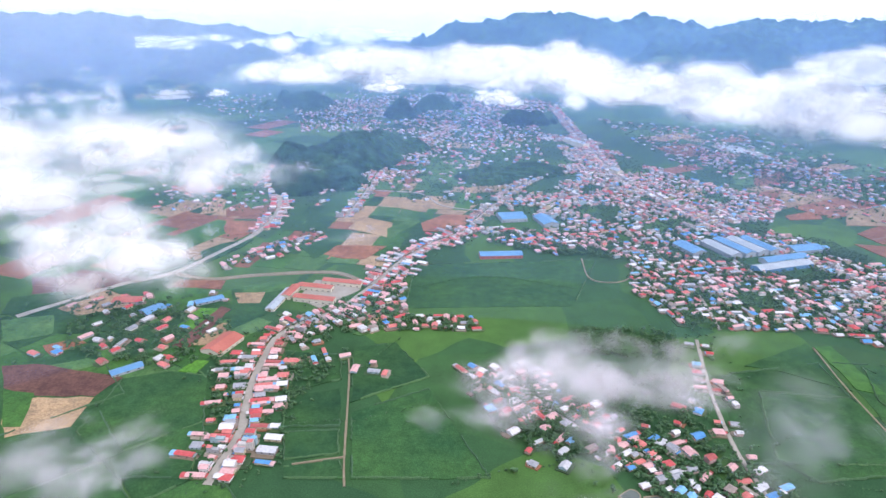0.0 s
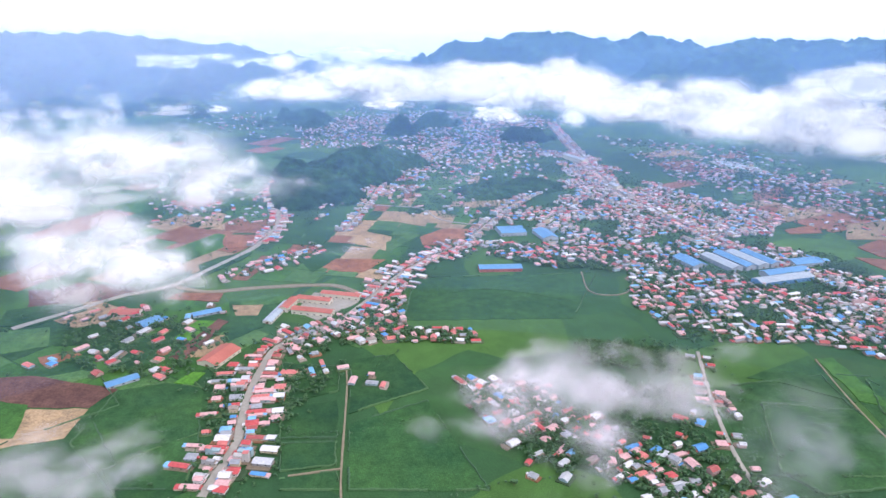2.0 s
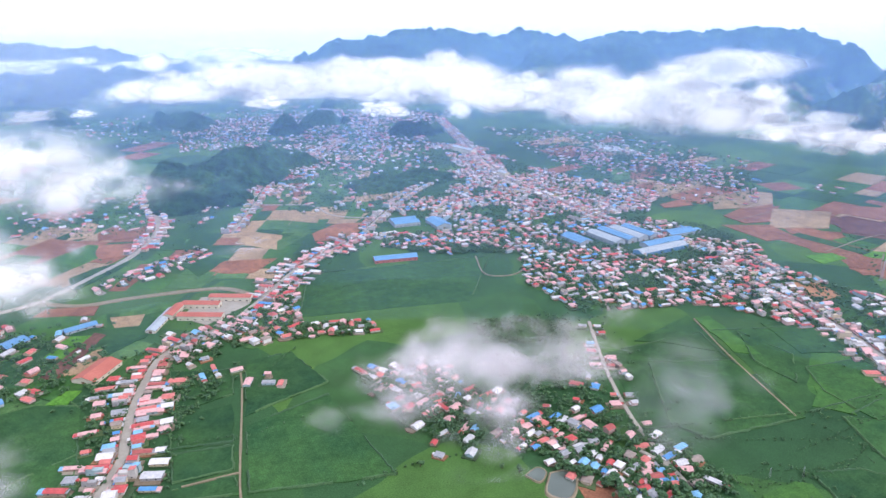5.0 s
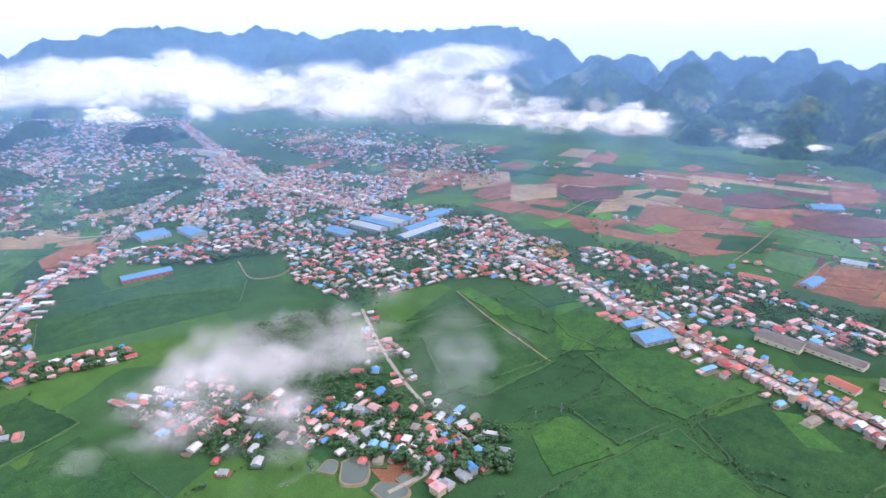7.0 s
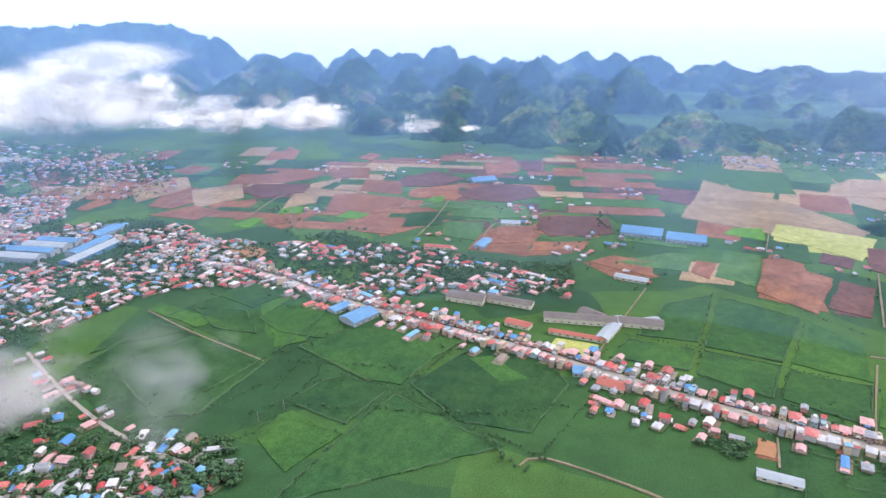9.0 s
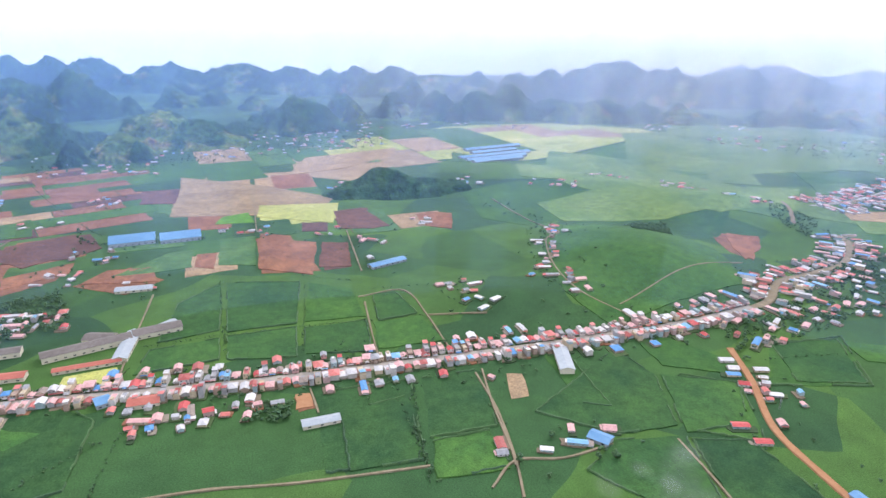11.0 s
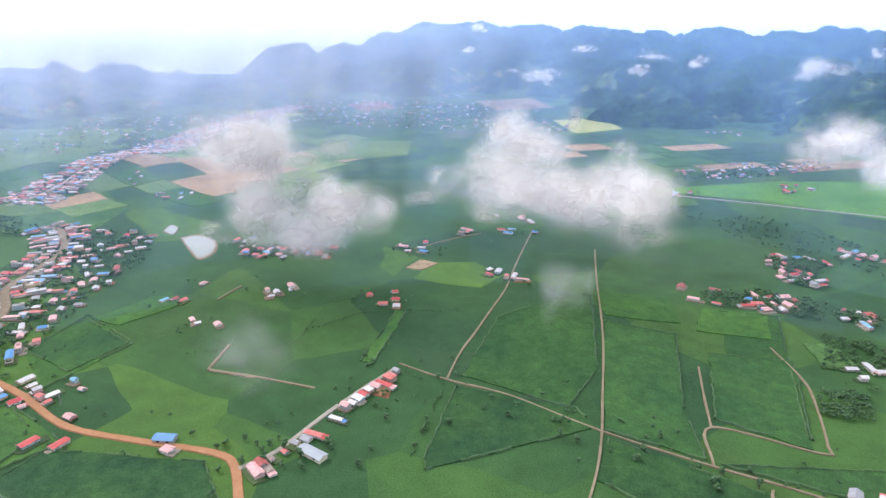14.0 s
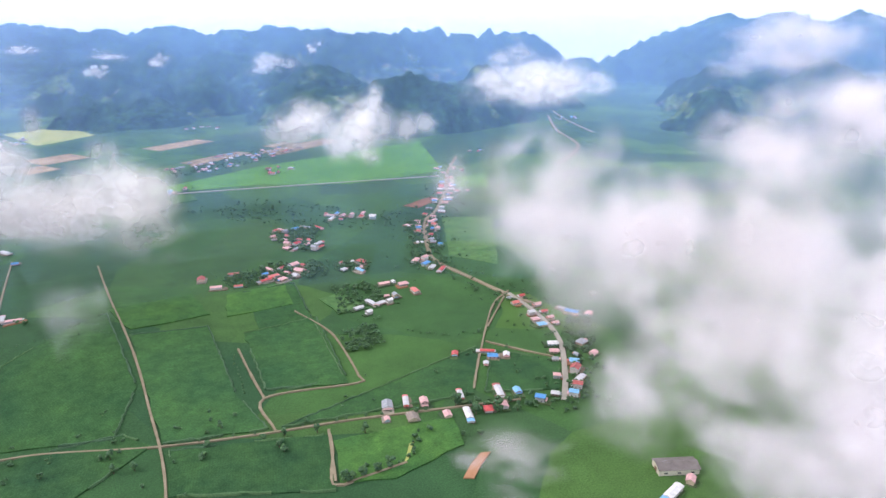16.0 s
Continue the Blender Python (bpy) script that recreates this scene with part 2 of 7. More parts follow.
M_TEA_LIGHT = crop_material("young_tea", (0.034, 0.105, 0.031), (0.070, 0.161, 0.035), 0.014, 0.7, 0.16, 65)
M_RICE = crop_material("rice", (0.07, 0.20, 0.025), (0.12, 0.27, 0.04), 0.012, 0.5)
M_TILLED = crop_material("tilled_red_soil", (0.19, 0.080, 0.050), (0.31, 0.145, 0.088), 0.02, 0.4, 0.10, 35)
M_DARKSOIL = crop_material("dark_soil", (0.105, 0.052, 0.045), (0.17, 0.085, 0.068), 0.02, 0.4, 0.10, 80)
M_TAN = crop_material("stubble", (0.27, 0.18, 0.11), (0.40, 0.28, 0.175), 0.015, 0.4)
# Lighter copy of tea_bushes, its lit look put into the colour.
M_TEA_SOFT = crop_material("tea_bushes_lit", (0.023, 0.078, 0.031), (0.056, 0.134, 0.035), 0.008, 0.7, 0.16, -15)
M_MEADOW = crop_material("meadow", (0.050, 0.130, 0.045), (0.10, 0.18, 0.06), 0.02, 0.5)
# Yellow is raised so the colour carries the eastern plain's sunlit patch.
M_YELLOW = crop_material("sunlit_field_tint", (0.30, 0.33, 0.09), (0.48, 0.46, 0.17), 0.01, 0.5)
M_POND = surface("fish_pond_water", (0.10, 0.12, 0.10), (0.15, 0.17, 0.14), 0.02, 0.08, 0.0, 0.02)
# Pale green puts the south-eastern fields' sunlight into their colour.
M_PASTURE_LIT = crop_material("pasture", (0.085, 0.165, 0.055), (0.165, 0.240, 0.080), 0.006, 0.5)
# Pale base stands for silt and for the sky's reflection painted in.
M_WATER = surface("pond_water", (0.30, 0.31, 0.26), (0.40, 0.40, 0.34), 0.02, 0.08, 0.0, 0.02)


def mist_material(name, tint, scale, low, high, density, detail=6, edge=1.0):
    """Water droplets, and haze painted by its tint: light passes and scatters; thin where the drift noise is low and
    towards each wisp's rim.
    """
    m, t, bsdf, node, link = shader(name)
    t.nodes.remove(bsdf)
    out = t.nodes["Material Output"]
    soft = t.nodes.new("ShaderNodeAttribute")
    soft.attribute_name = "soft"
    where = place_of(t)
    drift = node("ShaderNodeMapRange", From_Min=low, From_Max=high)
    drift.interpolation_type = "SMOOTHSTEP"
    stretched = node("ShaderNodeVectorMath")
    stretched.operation = "MULTIPLY"
    stretched.inputs[1].default_value = (1.0, 1.0, 1.35)
    link(where, stretched.inputs[0])
    link(grain(t, stretched.outputs["Vector"], scale, detail, 0.62), drift.inputs["Value"])
    rim = node("ShaderNodeMapRange", From_Min=0.0, From_Max=edge)
    rim.interpolation_type = "SMOOTHSTEP"
    link(soft.outputs["Fac"], rim.inputs["Value"])
    a = node("ShaderNodeMath")
    a.operation = "MULTIPLY"
    link(drift.outputs["Result"], a.inputs[0])
    link(rim.outputs["Result"], a.inputs[1])
    b = node("ShaderNodeMath")
    b.operation = "MULTIPLY"
    link(a.outputs[0], b.inputs[0])
    b.inputs[1].default_value = density
    d = node("ShaderNodeBsdfDiffuse", Color=(*tint, 1))
    clear, cut = node("ShaderNodeBsdfTransparent"), node("ShaderNodeMixShader")
    link(b.outputs[0], cut.inputs[0])
    link(clear.outputs[0], cut.inputs[1])
    link(d.outputs[0], cut.inputs[2])
    link(cut.outputs[0], out.inputs["Surface"])
    return m

# ---- makers ----
def mesh_of(name, verts, faces, mats, slots=None, smooth=False):
    me = bpy.data.meshes.new(name)
    me.from_pydata(verts, [], faces)
    for m in mats:
        me.materials.append(m)
    if slots is not None:
        me.polygons.foreach_set("material_index", slots)
    if smooth:
        me.polygons.foreach_set("use_smooth", [True] * len(me.polygons))
    me.update()
    return me


def piece(name, verts, faces, material, parent=None, label="", smooth=False):
    """One mesh object, under a thing or on its own."""
    ob = new(name, mesh_of(name, verts, faces, [material], smooth=smooth))
    ob.parent = parent
    return tagged(ob, label)


# rounded knolls in the tea land: x, y, height, half-widths along and across, turn
KNOLLS = [(832, -528, 42, 152, 128, 20), (1024, -832, 35, 128, 144, 0), (739, -291, 14, 72, 112, 0), (1448, -528, 22, 176, 176, 0), (1216, -704, 22, 144, 128, 0),
          (-32, -704, 16, 96, 120, 0), (400, -728, 11, 96, 96, 0), (1680, -1024, 29, 208, 192, 0), (960, 64, 10, 96, 96, 0), (344, -1216, 32, 176, 144, 0), (992, -1408, 32, 192, 160, 0)]


def ground_z(x, y):
    z = 0.0
    for kx, ky, h, a, b, turn in KNOLLS:
        dx, dy = x - kx, y - ky
        if abs(dx) < 3 * max(a, b) and abs(dy) < 3 * max(a, b):
            c, s = math.cos(radians(turn)), math.sin(radians(turn))
            u, v = (dx * c + dy * s) / a, (dy * c - dx * s) / b
            q = u * u + v * v
            z += h * max(0.0, math.exp(-q) - 0.05) if q < 3 else 0.0
    return z


def build_ground():
    near = [-2200 + 25.0 * k for k in range(36)] + list(np.arange(-1300, 1300, 12.5)) + [1300 + 25.0 * k for k in range(37)]
    far = [2400, 2700, 3200, 4000, 5200, 8000, 14000, 30000]
    axis = [-v for v in reversed(far)] + near + far
    n = len(axis)
    verts = [(x, y, ground_z(x, y)) for y in axis for x in axis]
    faces = [(j * n + i, j * n + i + 1, (j + 1) * n + i + 1, (j + 1) * n + i) for j in range(n - 1) for i in range(n - 1)]
    tagged(piece("ground", verts, faces, M_GROUND, smooth=True), "green valley floor of tea land and pasture with gentle knolls", "ground", kind="structure")


def curve_through(points, step=8.0):
    """Points along a smooth line through the given ones."""
    p = [Vector((*q, 0)) for q in points]
    p = [2 * p[0] - p[1]] + p + [2 * p[-1] - p[-2]]
    out = []
    for k in range(1, len(p) - 2):
        n = max(2, int((p[k + 1] - p[k]).length / step))
        for s in range(n):
            u = s / n
            out.append(0.5 * (2 * p[k] + (p[k + 1] - p[k - 1]) * u + (2 * p[k - 1] - 5 * p[k] + 4 * p[k + 1] - p[k + 2]) * u * u
                              + (3 * p[k] - p[k - 1] - 3 * p[k + 1] + p[k + 2]) * u * u * u))
    return out + [p[-2]]


road_level = 1.26


def road(name, label, points, width, material, category="road"):
    """A strip of metalled or trodden way, a little uneven at its edges, with sides down to the ground."""
    global road_level
    road_level += 0.004
    line = curve_through(points)
    verts, faces = [], []
    for k, q in enumerate(line):
        ahead = (line[min(k + 1, len(line) - 1)] - line[max(k - 1, 0)]).normalized()
        side = Vector((-ahead.y, ahead.x, 0))
        wob = 1 + (0.22 if width > 3 else 0.5) * noise.noise(Vector((q.x * 0.06, q.y * 0.06, 3.0)))
        z = max(ground_z(q.x, q.y), ground_z(*(q + side * width / 2).xy), ground_z(*(q - side * width / 2).xy)) + road_level
        for off, dz in ((-0.6, -1.6), (-0.5, 0), (0.5, 0), (0.6, -1.6)):
            e = q + side * off * width * wob
            verts.append((e.x, e.y, z + dz))
        if k:
            b = 4 * (k - 1)
            faces += [(b + i, b + i + 1, b + i + 5, b + i + 4) for i in range(3)]
    ob = tagged(piece(name, verts, faces, material), label, category, kind="structure")
    return line


field_level = 0.04


def field(label, corners, material, lift=0.25):
    """One plot: a crop or tilled bed with an edge, a little above the ground."""
    global field_level
    field_level += 0.0012
    top = lift + field_level
    c = sum((Vector((*q, 0)) for q in corners), Vector()) / len(corners)
    ring = []
    for k, q in enumerate(corners):
        a, b = Vector((*q, 0)), Vector((*corners[(k + 1) % len(corners)], 0))
        n = max(2, int((b - a).length / 14))
        for s in range(n):
            e = a.lerp(b, s / n)
            ring.append(e + Vector((noise.noise(e * 0.05), noise.noise(e * 0.05 + Vector((9, 0, 0))), 0)) * 3.0)
    n = len(ring)
    verts = [(e.x, e.y, ground_z(e.x, e.y) - 0.4) for e in ring]
    steps = max(4, math.ceil(max((e - c).length for e in ring) / 14))
    for part_way in (1 - k / steps for k in range(steps)):
        for e in ring:
            q = c.lerp(e, part_way)
            verts.append((q.x, q.y, ground_z(q.x, q.y) + top))
    verts.append((c.x, c.y, ground_z(c.x, c.y) + top))
    faces = [(r * n + i, r * n + (i + 1) % n, (r + 1) * n + (i + 1) % n, (r + 1) * n + i) for r in range(steps) for i in range(n)]
    faces += [(steps * n + i, steps * n + (i + 1) % n, (steps + 1) * n) for i in range(n)]
    area = sum(a.x * b.y - b.x * a.y for a, b in zip(ring, ring[1:] + ring[:1]))
    if area < 0:
        faces = [f[::-1] for f in faces]
    return tagged(piece("field", verts, faces, material), label, "field", "farm plots", "structure")


def hills(name, label, peaks, cell, rough, category="mountain", spread=1.3, knob=0.8):
    """Limestone hills: one sheet over a list of summits (x, y, height, radius), gullied, falling to the ground all round."""
    x0, x1 = min(p[0] - 2.2 * p[3] for p in peaks), max(p[0] + 2.2 * p[3] for p in peaks)
    y0, y1 = min(p[1] - 2.2 * p[3] for p in peaks), max(p[1] + 2.2 * p[3] for p in peaks)
    nx, ny = int((x1 - x0) / cell) + 2, int((y1 - y0) / cell) + 2
    gx, gy = np.meshgrid(x0 + cell * np.arange(nx), y0 + cell * np.arange(ny))
    wx, wy = gx.copy(), gy.copy()
    for k in range(gx.size):
        bend = noise.noise_vector(Vector((gx.flat[k] * 0.005, gy.flat[k] * 0.005, 0.0)))
        finer = noise.noise_vector(Vector((gx.flat[k] * 0.017, gy.flat[k] * 0.017, 5.0)))
        wx.flat[k] += 55 * rough * bend.x + 22 * rough * finer.x
        wy.flat[k] += 55 * rough * bend.y + 22 * rough * finer.y
    z = np.full(gx.shape, -1e3)
    pick = random.Random(len(peaks))
    knobs = [(x + r * pick.uniform(-1.3, 1.3), y + r * pick.uniform(-1.3, 1.3), h * pick.uniform(0.35, 1.0) * knob, r * pick.uniform(0.25, 0.5)) for x, y, h, r in peaks for _ in range(4)]
    for x, y, h, r in list(peaks) + knobs:
        d = np.hypot(wx - x, wy - y) / (spread * r)
        z = np.logaddexp(z / 7, (h * (1 - d ** pick.uniform(1.15, 2.0)) - 4) / 7) * 7
    keep = z > -40
    flat = z.ravel()
    for k in np.flatnonzero(keep.ravel()):
        p = Vector((gx.flat[k], gy.flat[k], 0))
        amount = min(max(flat[k] + 10, 0) / 60, 1.0)
        flat[k] += amount * rough * (70 * (noise.ridged_multi_fractal(p * 0.004, 1.0, 2.1, 5, 1.0, 2.0) - 1.0) * 0.55 + 36 * noise.fractal(p * 0.010, 0.8, 2.2, 5))
        flat[k] += amount * (10 * noise.noise(p * 0.024) + 8 * noise.noise(p * 0.05))
    verts, index, faces = [], {}, []
    for j in range(ny - 1):
        for i in range(nx - 1):
            quad = [(j, i), (j, i + 1), (j + 1, i + 1), (j + 1, i)]
            if all(keep[q] for q in quad) and max(z[q] for q in quad) > -3:
                for q in quad:
                    if q not in index:
                        index[q] = len(verts)
                        verts.append((gx[q], gy[q], z[q]))
                faces.append([index[q] for q in quad])
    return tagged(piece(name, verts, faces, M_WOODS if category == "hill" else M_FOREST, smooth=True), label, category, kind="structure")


# ---- houses ----
def box(x0, y0, z0, x1, y1, z1):
    v = [(x0, y0, z0), (x1, y0, z0), (x1, y1, z0), (x0, y1, z0), (x0, y0, z1), (x1, y0, z1), (x1, y1, z1), (x0, y1, z1)]
    return v, [(0, 3, 2, 1), (4, 5, 6, 7), (0, 1, 5, 4), (1, 2, 6, 5), (2, 3, 7, 6), (3, 0, 4, 7)]


def joined(*shapes):
    verts, faces = [], []
    for v, f in shapes:
        n = len(verts)
        verts += v
        faces += [tuple(n + i for i in g) for g in f]
    return verts, faces


def gable_roof(w, d, h, rise, over=0.7, thick=0.18):
    """Two slopes with the ridge along y."""
    a, b = w / 2 + over, d / 2 + over
    low = h - rise * over / (w / 2)
    v = [(-a, -b, low), (0, -b, h + rise), (a, -b, low), (-a, b, low), (0, b, h + rise), (a, b, low)]
    v += [(x, y, z + thick) for x, y, z in v]
    return v, [(6, 7, 10, 9), (7, 8, 11, 10), (0, 3, 4, 1), (1, 4, 5, 2), (0, 1, 7, 6), (1, 2, 8, 7), (3, 9, 10, 4), (4, 10, 11, 5), (0, 6, 9, 3), (2, 5, 11, 8)]


def hip_roof(w, d, h, rise, over=0.7, thick=0.2):
    a, b, r = w / 2 + over, d / 2 + over, max(0.3, d / 2 - w / 2)
    v = [(-a, -b, h), (a, -b, h), (a, b, h), (-a, b, h), (-a, -b, h + thick), (a, -b, h + thick), (a, b, h + thick), (-a, b, h + thick), (0, -r, h + rise), (0, r, h + rise)]
    return v, [(0, 3, 2, 1), (0, 1, 5, 4), (1, 2, 6, 5), (2, 3, 7, 6), (3, 0, 4, 7), (4, 5, 8), (5, 6, 9, 8), (6, 7, 9), (7, 4, 8, 9)]


def gable_walls(w, d, h, rise):
    a, b = w / 2, d / 2
    v = [(-a, -b, 0), (a, -b, 0), (a, b, 0), (-a, b, 0), (-a, -b, h), (a, -b, h), (a, b, h), (-a, b, h), (0, -b, h + rise), (0, b, h + rise)]
    return v, [(0, 1, 5, 8, 4), (1, 2, 6, 5), (2, 3, 7, 9, 6), (3, 0, 4, 7), (0, 3, 2, 1)]


def house_shape(style, w, d, floors):
    """Parts of a house round its base: name, shape, material key. The front looks to -y."""
    h = 3.3 * floors + 0.3
    parts = []
    if style == "gable":
        rise = 0.30 * w
        parts += [("wall", gable_walls(w, d, h, rise * 0.97), "wall"), ("roof", gable_roof(w, d, h, rise), "roof")]
        parts.append(("porch_roof", box(-w / 2, -d / 2 - 2.4, 2.75, w / 2, -d / 2 - 0.71, 2.9), "roof"))
        parts += [("porch_post", box(x - 0.1, -d / 2 - 2.3, 0, x + 0.1, -d / 2 - 2.1, 2.75), "wall") for x in (-w / 2 + 0.2, w / 2 - 0.2)]
    elif style == "hip":
        parts += [("wall", box(-w / 2, -d / 2, 0, w / 2, d / 2, h), "wall"), ("roof", hip_roof(w, d, h + 0.002, 0.28 * w), "roof")]
        parts.append(("porch_roof", gable_roof(3.4, 3.0, 2.9, 0.9, 0.3), "roof"))
        parts[-1] = (parts[-1][0], ([(x, y - d / 2 - 1.6, z) for x, y, z in parts[-1][1][0]], parts[-1][1][1]), "roof")
        parts += [("porch_post", box(x - 0.12, -d / 2 - 2.9, 0, x + 0.12, -d / 2 - 2.66, 2.9), "wall") for x in (-1.5, 1.5)]
    elif style == "tube":
        parts.append(("wall", joined(box(-w / 2, -d / 2, 0, w / 2, d / 2, h), box(-w / 2, -d / 2, h, w / 2, -d / 2 + 0.2, h + 0.9), box(-w / 2, d * 0.1, h, w / 2, d * 0.5 - 0.3, h + 2.5)), "wall"))
        v, f = box(-w / 2 - 0.3, d * 0.08, h + 2.5, w / 2 + 0.3, d * 0.5, h + 2.64)
        v = [(x, y, z + (0.9 if y > d * 0.3 else 0)) for x, y, z in v]
        parts.append(("roof", (v, f), "roof"))
        v, f = box(-w / 2, -d / 2 - 3.2, 2.6, w / 2, -d / 2 - 1.11, 2.72)
        parts.append(("awning", ([(x, y, z + (0.5 if y > -d / 2 - 2 else 0)) for x, y, z in v], f), "roof"))
        parts += [("awning_post", box(x - 0.06, -d / 2 - 3.1, 0, x + 0.06, -d / 2 - 2.98, 2.6), "wall") for x in (-w / 2 + 0.2, w / 2 - 0.2)]
        parts += [("balcony", box(-w / 2 + 0.1, -d / 2 - 1.1, 3.3 * k, w / 2 - 0.1, -d / 2 - 0.002, 3.3 * k + 0.9), "wall") for k in range(1, floors)]
    elif style == "flat":
        parts.append(("wall", joined(box(-w / 2, -d / 2, 0, w / 2, d / 2, h), box(-w / 2, -d / 2, h, w / 2, -d / 2 + 0.2, h + 0.8), box(-w / 2, d / 2 - 0.2, h, w / 2, d / 2, h + 0.8),
                                     box(-w / 2, -d / 2 + 0.2, h, -w / 2 + 0.2, d / 2 - 0.2, h + 0.8), box(w / 2 - 0.2, -d / 2 + 0.2, h, w / 2, d / 2 - 0.2, h + 0.8)), "wall"))
        parts.append(("roof", box(-w / 2 + 0.2, -d / 2 + 0.2, h, w / 2 - 0.2, d / 2 - 0.2, h + 0.15), "roof"))
        parts.append(("stair_head", box(-w / 4, d / 8, h + 0.15, w / 4, d / 2 - 0.4, h + 2.4), "wall"))
    elif style == "long":
        rise = 0.2 * w
        parts += [("wall", gable_walls(w, d, h, rise * 0.97), "wall"), ("roof", gable_roof(w, d, h, rise, 0.45), "roof")]
        back = [(x, y + d * 0.62, z) for x, y, z in gable_roof(w * 1.15, d * 0.3, 2.6, 0.8, 0.3)[0]]
        parts.append(("lean_to_roof", (back, gable_roof(1, 1, 1, 1)[1]), "roof"))
        parts.append(("lean_to", box(-w * 0.55, d / 2 + 0.003, 0, w * 0.55, d * 0.76, 2.6), "wall"))
        parts.append(("porch_roof", box(-w / 2, -d / 2 - 2.2, 2.7, w / 2, -d / 2 - 0.46, 2.84), "roof"))
    else:
        rise = 0.16 * w
        parts += [("wall", gable_walls(w, d, h, rise * 0.97), "wall"), ("roof", gable_roof(w, d, h, rise, 0.5), "roof")]
    parts.append(("door", box(-0.6, -d / 2 - 0.06, 0, 0.6, -d / 2 + 0.05, 2.2), "wood"))
    spots = [(-w / 2 + 1.3, 1.0), (w / 2 - 1.3, 1.0)] if w > 6 else []
    spots += [(x, 3.3 * k + 1.0) for k in range(1, floors) for x in ((-w / 4, w / 4))]
    for x, z in spots:
        parts.append(("window", box(x - 0.65, -d / 2 - 0.05, z, x + 0.65, -d / 2 + 0.05, z + 1.3), "glass"))
    for y in (-d / 5, d / 4):
        for s in (-1, 1):
            parts.append(("window", box(s * w / 2 - 0.05, y - 0.6, 1.0, s * w / 2 + 0.05, y + 0.6, 2.2), "glass"))
    return parts


STYLES = [("gable", 7.5, 10, 1, "single-storey house with a ridged sheet roof and a porch"), ("gable", 9, 12, 1, "wide low house under a ridged sheet roof"),
          ("gable", 7, 9, 2, "two-storey house with a ridged roof and a porch"), ("hip", 9, 11, 1, "low house with a hipped tile roof"),
          ("hip", 9, 11, 2, "two-storey house with a hipped roof and a columned porch"), ("tube", 5, 15, 2, "narrow two-storey street house with a balcony"),
          ("tube", 5, 16, 3, "narrow three-storey street house with balconies"), ("flat", 6, 13, 2, "flat-roofed two-storey house with a parapet"),
          ("shed", 8, 16, 1, "long low shed with a shallow sheet roof"), ("gable", 5.5, 7, 1, "small hut with a ridged sheet roof"),
          ("long", 6, 18, 1, "long narrow house under one sheet roof, its end to the road"), ("long", 6.5, 21, 2, "long two-storey house with a low roof behind its front")]
SHAPES = [house_shape(s, w, d, f) for s, w, d, f, _ in STYLES]
FOOT = [max(w, 0.0) for _, w, _, _, _ in STYLES]
NEAR_MATS = {"wall": M_WALL, "roof": M_ROOF, "wood": M_WOOD, "glass": M_GLASS}
FAR_SLOT = {"wall": 0, "roof": 1, "wood": 0, "glass": 2}
first_house, house_spots = {}, []


def add_house(style, x, y, turn, scale=1.0):
    house_spots.append((style, x, y, turn, 0.94 * scale))


def thing_house(style, x, y, turn, scale):
    m = pose(x, y, ground_z(x, y) + 1.1, 0, 0, turn)
    if style in first_house:
        return copy_thing(first_house[style], m @ Matrix.Diagonal((scale, scale, 0.78 * scale, 1)))
    base = new("house")
    first_house[style] = base
    for name, (v, f), key in SHAPES[style]:
        piece(name, v, f, NEAR_MATS[key], base)
    base.matrix_basis = m
    return tagged(base, STYLES[style][4], "house", "houses of the valley")


def stuff_houses(name, label, spots):
    verts, faces, slots = [], [], []
    for style, x, y, turn, scale in spots:
        c, s, z0 = math.cos(radians(turn)) * scale, math.sin(radians(turn)) * scale, ground_z(x, y) + 1.1
        for part_name, (v, f), key in SHAPES[style]:
            if key == "wood" or part_name in ("porch_post", "awning_post") or (key == "glass" and x * x + y * y > 760 ** 2):
                continue
            n = len(verts)
            verts += [(x + c * a - s * b, y + s * a + c * b, z0 + 0.78 * scale * e) for a, b, e in v]
            faces += [tuple(n + i for i in g) for g in f]
            slots += [FAR_SLOT[key]] * len(f)
    ob = new(name, mesh_of(name, verts, faces, [M_WALL_FAR, M_ROOF_FAR, M_GLASS], slots))
    return tagged(ob, label, "houses", kind="stuff")


YARD_LEVEL = 1.16


def yards(name, label, spots):
    """Trodden or paved yards round houses: low uneven slabs of earth, one a house."""
    verts, faces = [], []
    for k, (style, x, y, turn, scale) in enumerate(spots):
        n, c, s = len(verts), math.cos(radians(turn)), math.sin(radians(turn))
        a, b = (STYLES[style][1] * 0.5 + rng.uniform(0.5, 3.5)) * scale, (STYLES[style][2] * 0.5 + rng.uniform(1.0, 5.0)) * scale
        dx, dy = rng.uniform(-3, 3), rng.uniform(-4, 2)
        ring = []
        for u, v in ((-1, -1), (0, -1.08), (1, -1), (1.06, 0), (1, 1), (0, 1.05), (-1, 1), (-1.05, 0)):
            px, py = a * u * rng.uniform(0.85, 1.1) + dx, b * v * rng.uniform(0.85, 1.1) + dy
            ring.append((x + c * px - s * py, y + s * px + c * py))
        verts += [(px, py, ground_z(px, py) + YARD_LEVEL + 0.0015 * (k % 53)) for px, py in ring] + [(px, py, ground_z(px, py) - 0.3) for px, py in ring]
        faces.append(tuple(n + i for i in range(8)))
        if x * x + y * y < 900 ** 2:
            faces += [(n + i, n + 8 + i, n + 8 + (i + 1) % 8, n + (i + 1) % 8) for i in range(8)]
    return tagged(new(name, mesh_of(name, verts, faces, [M_YARD])), label, "yards", kind="stuff")


taken = {}


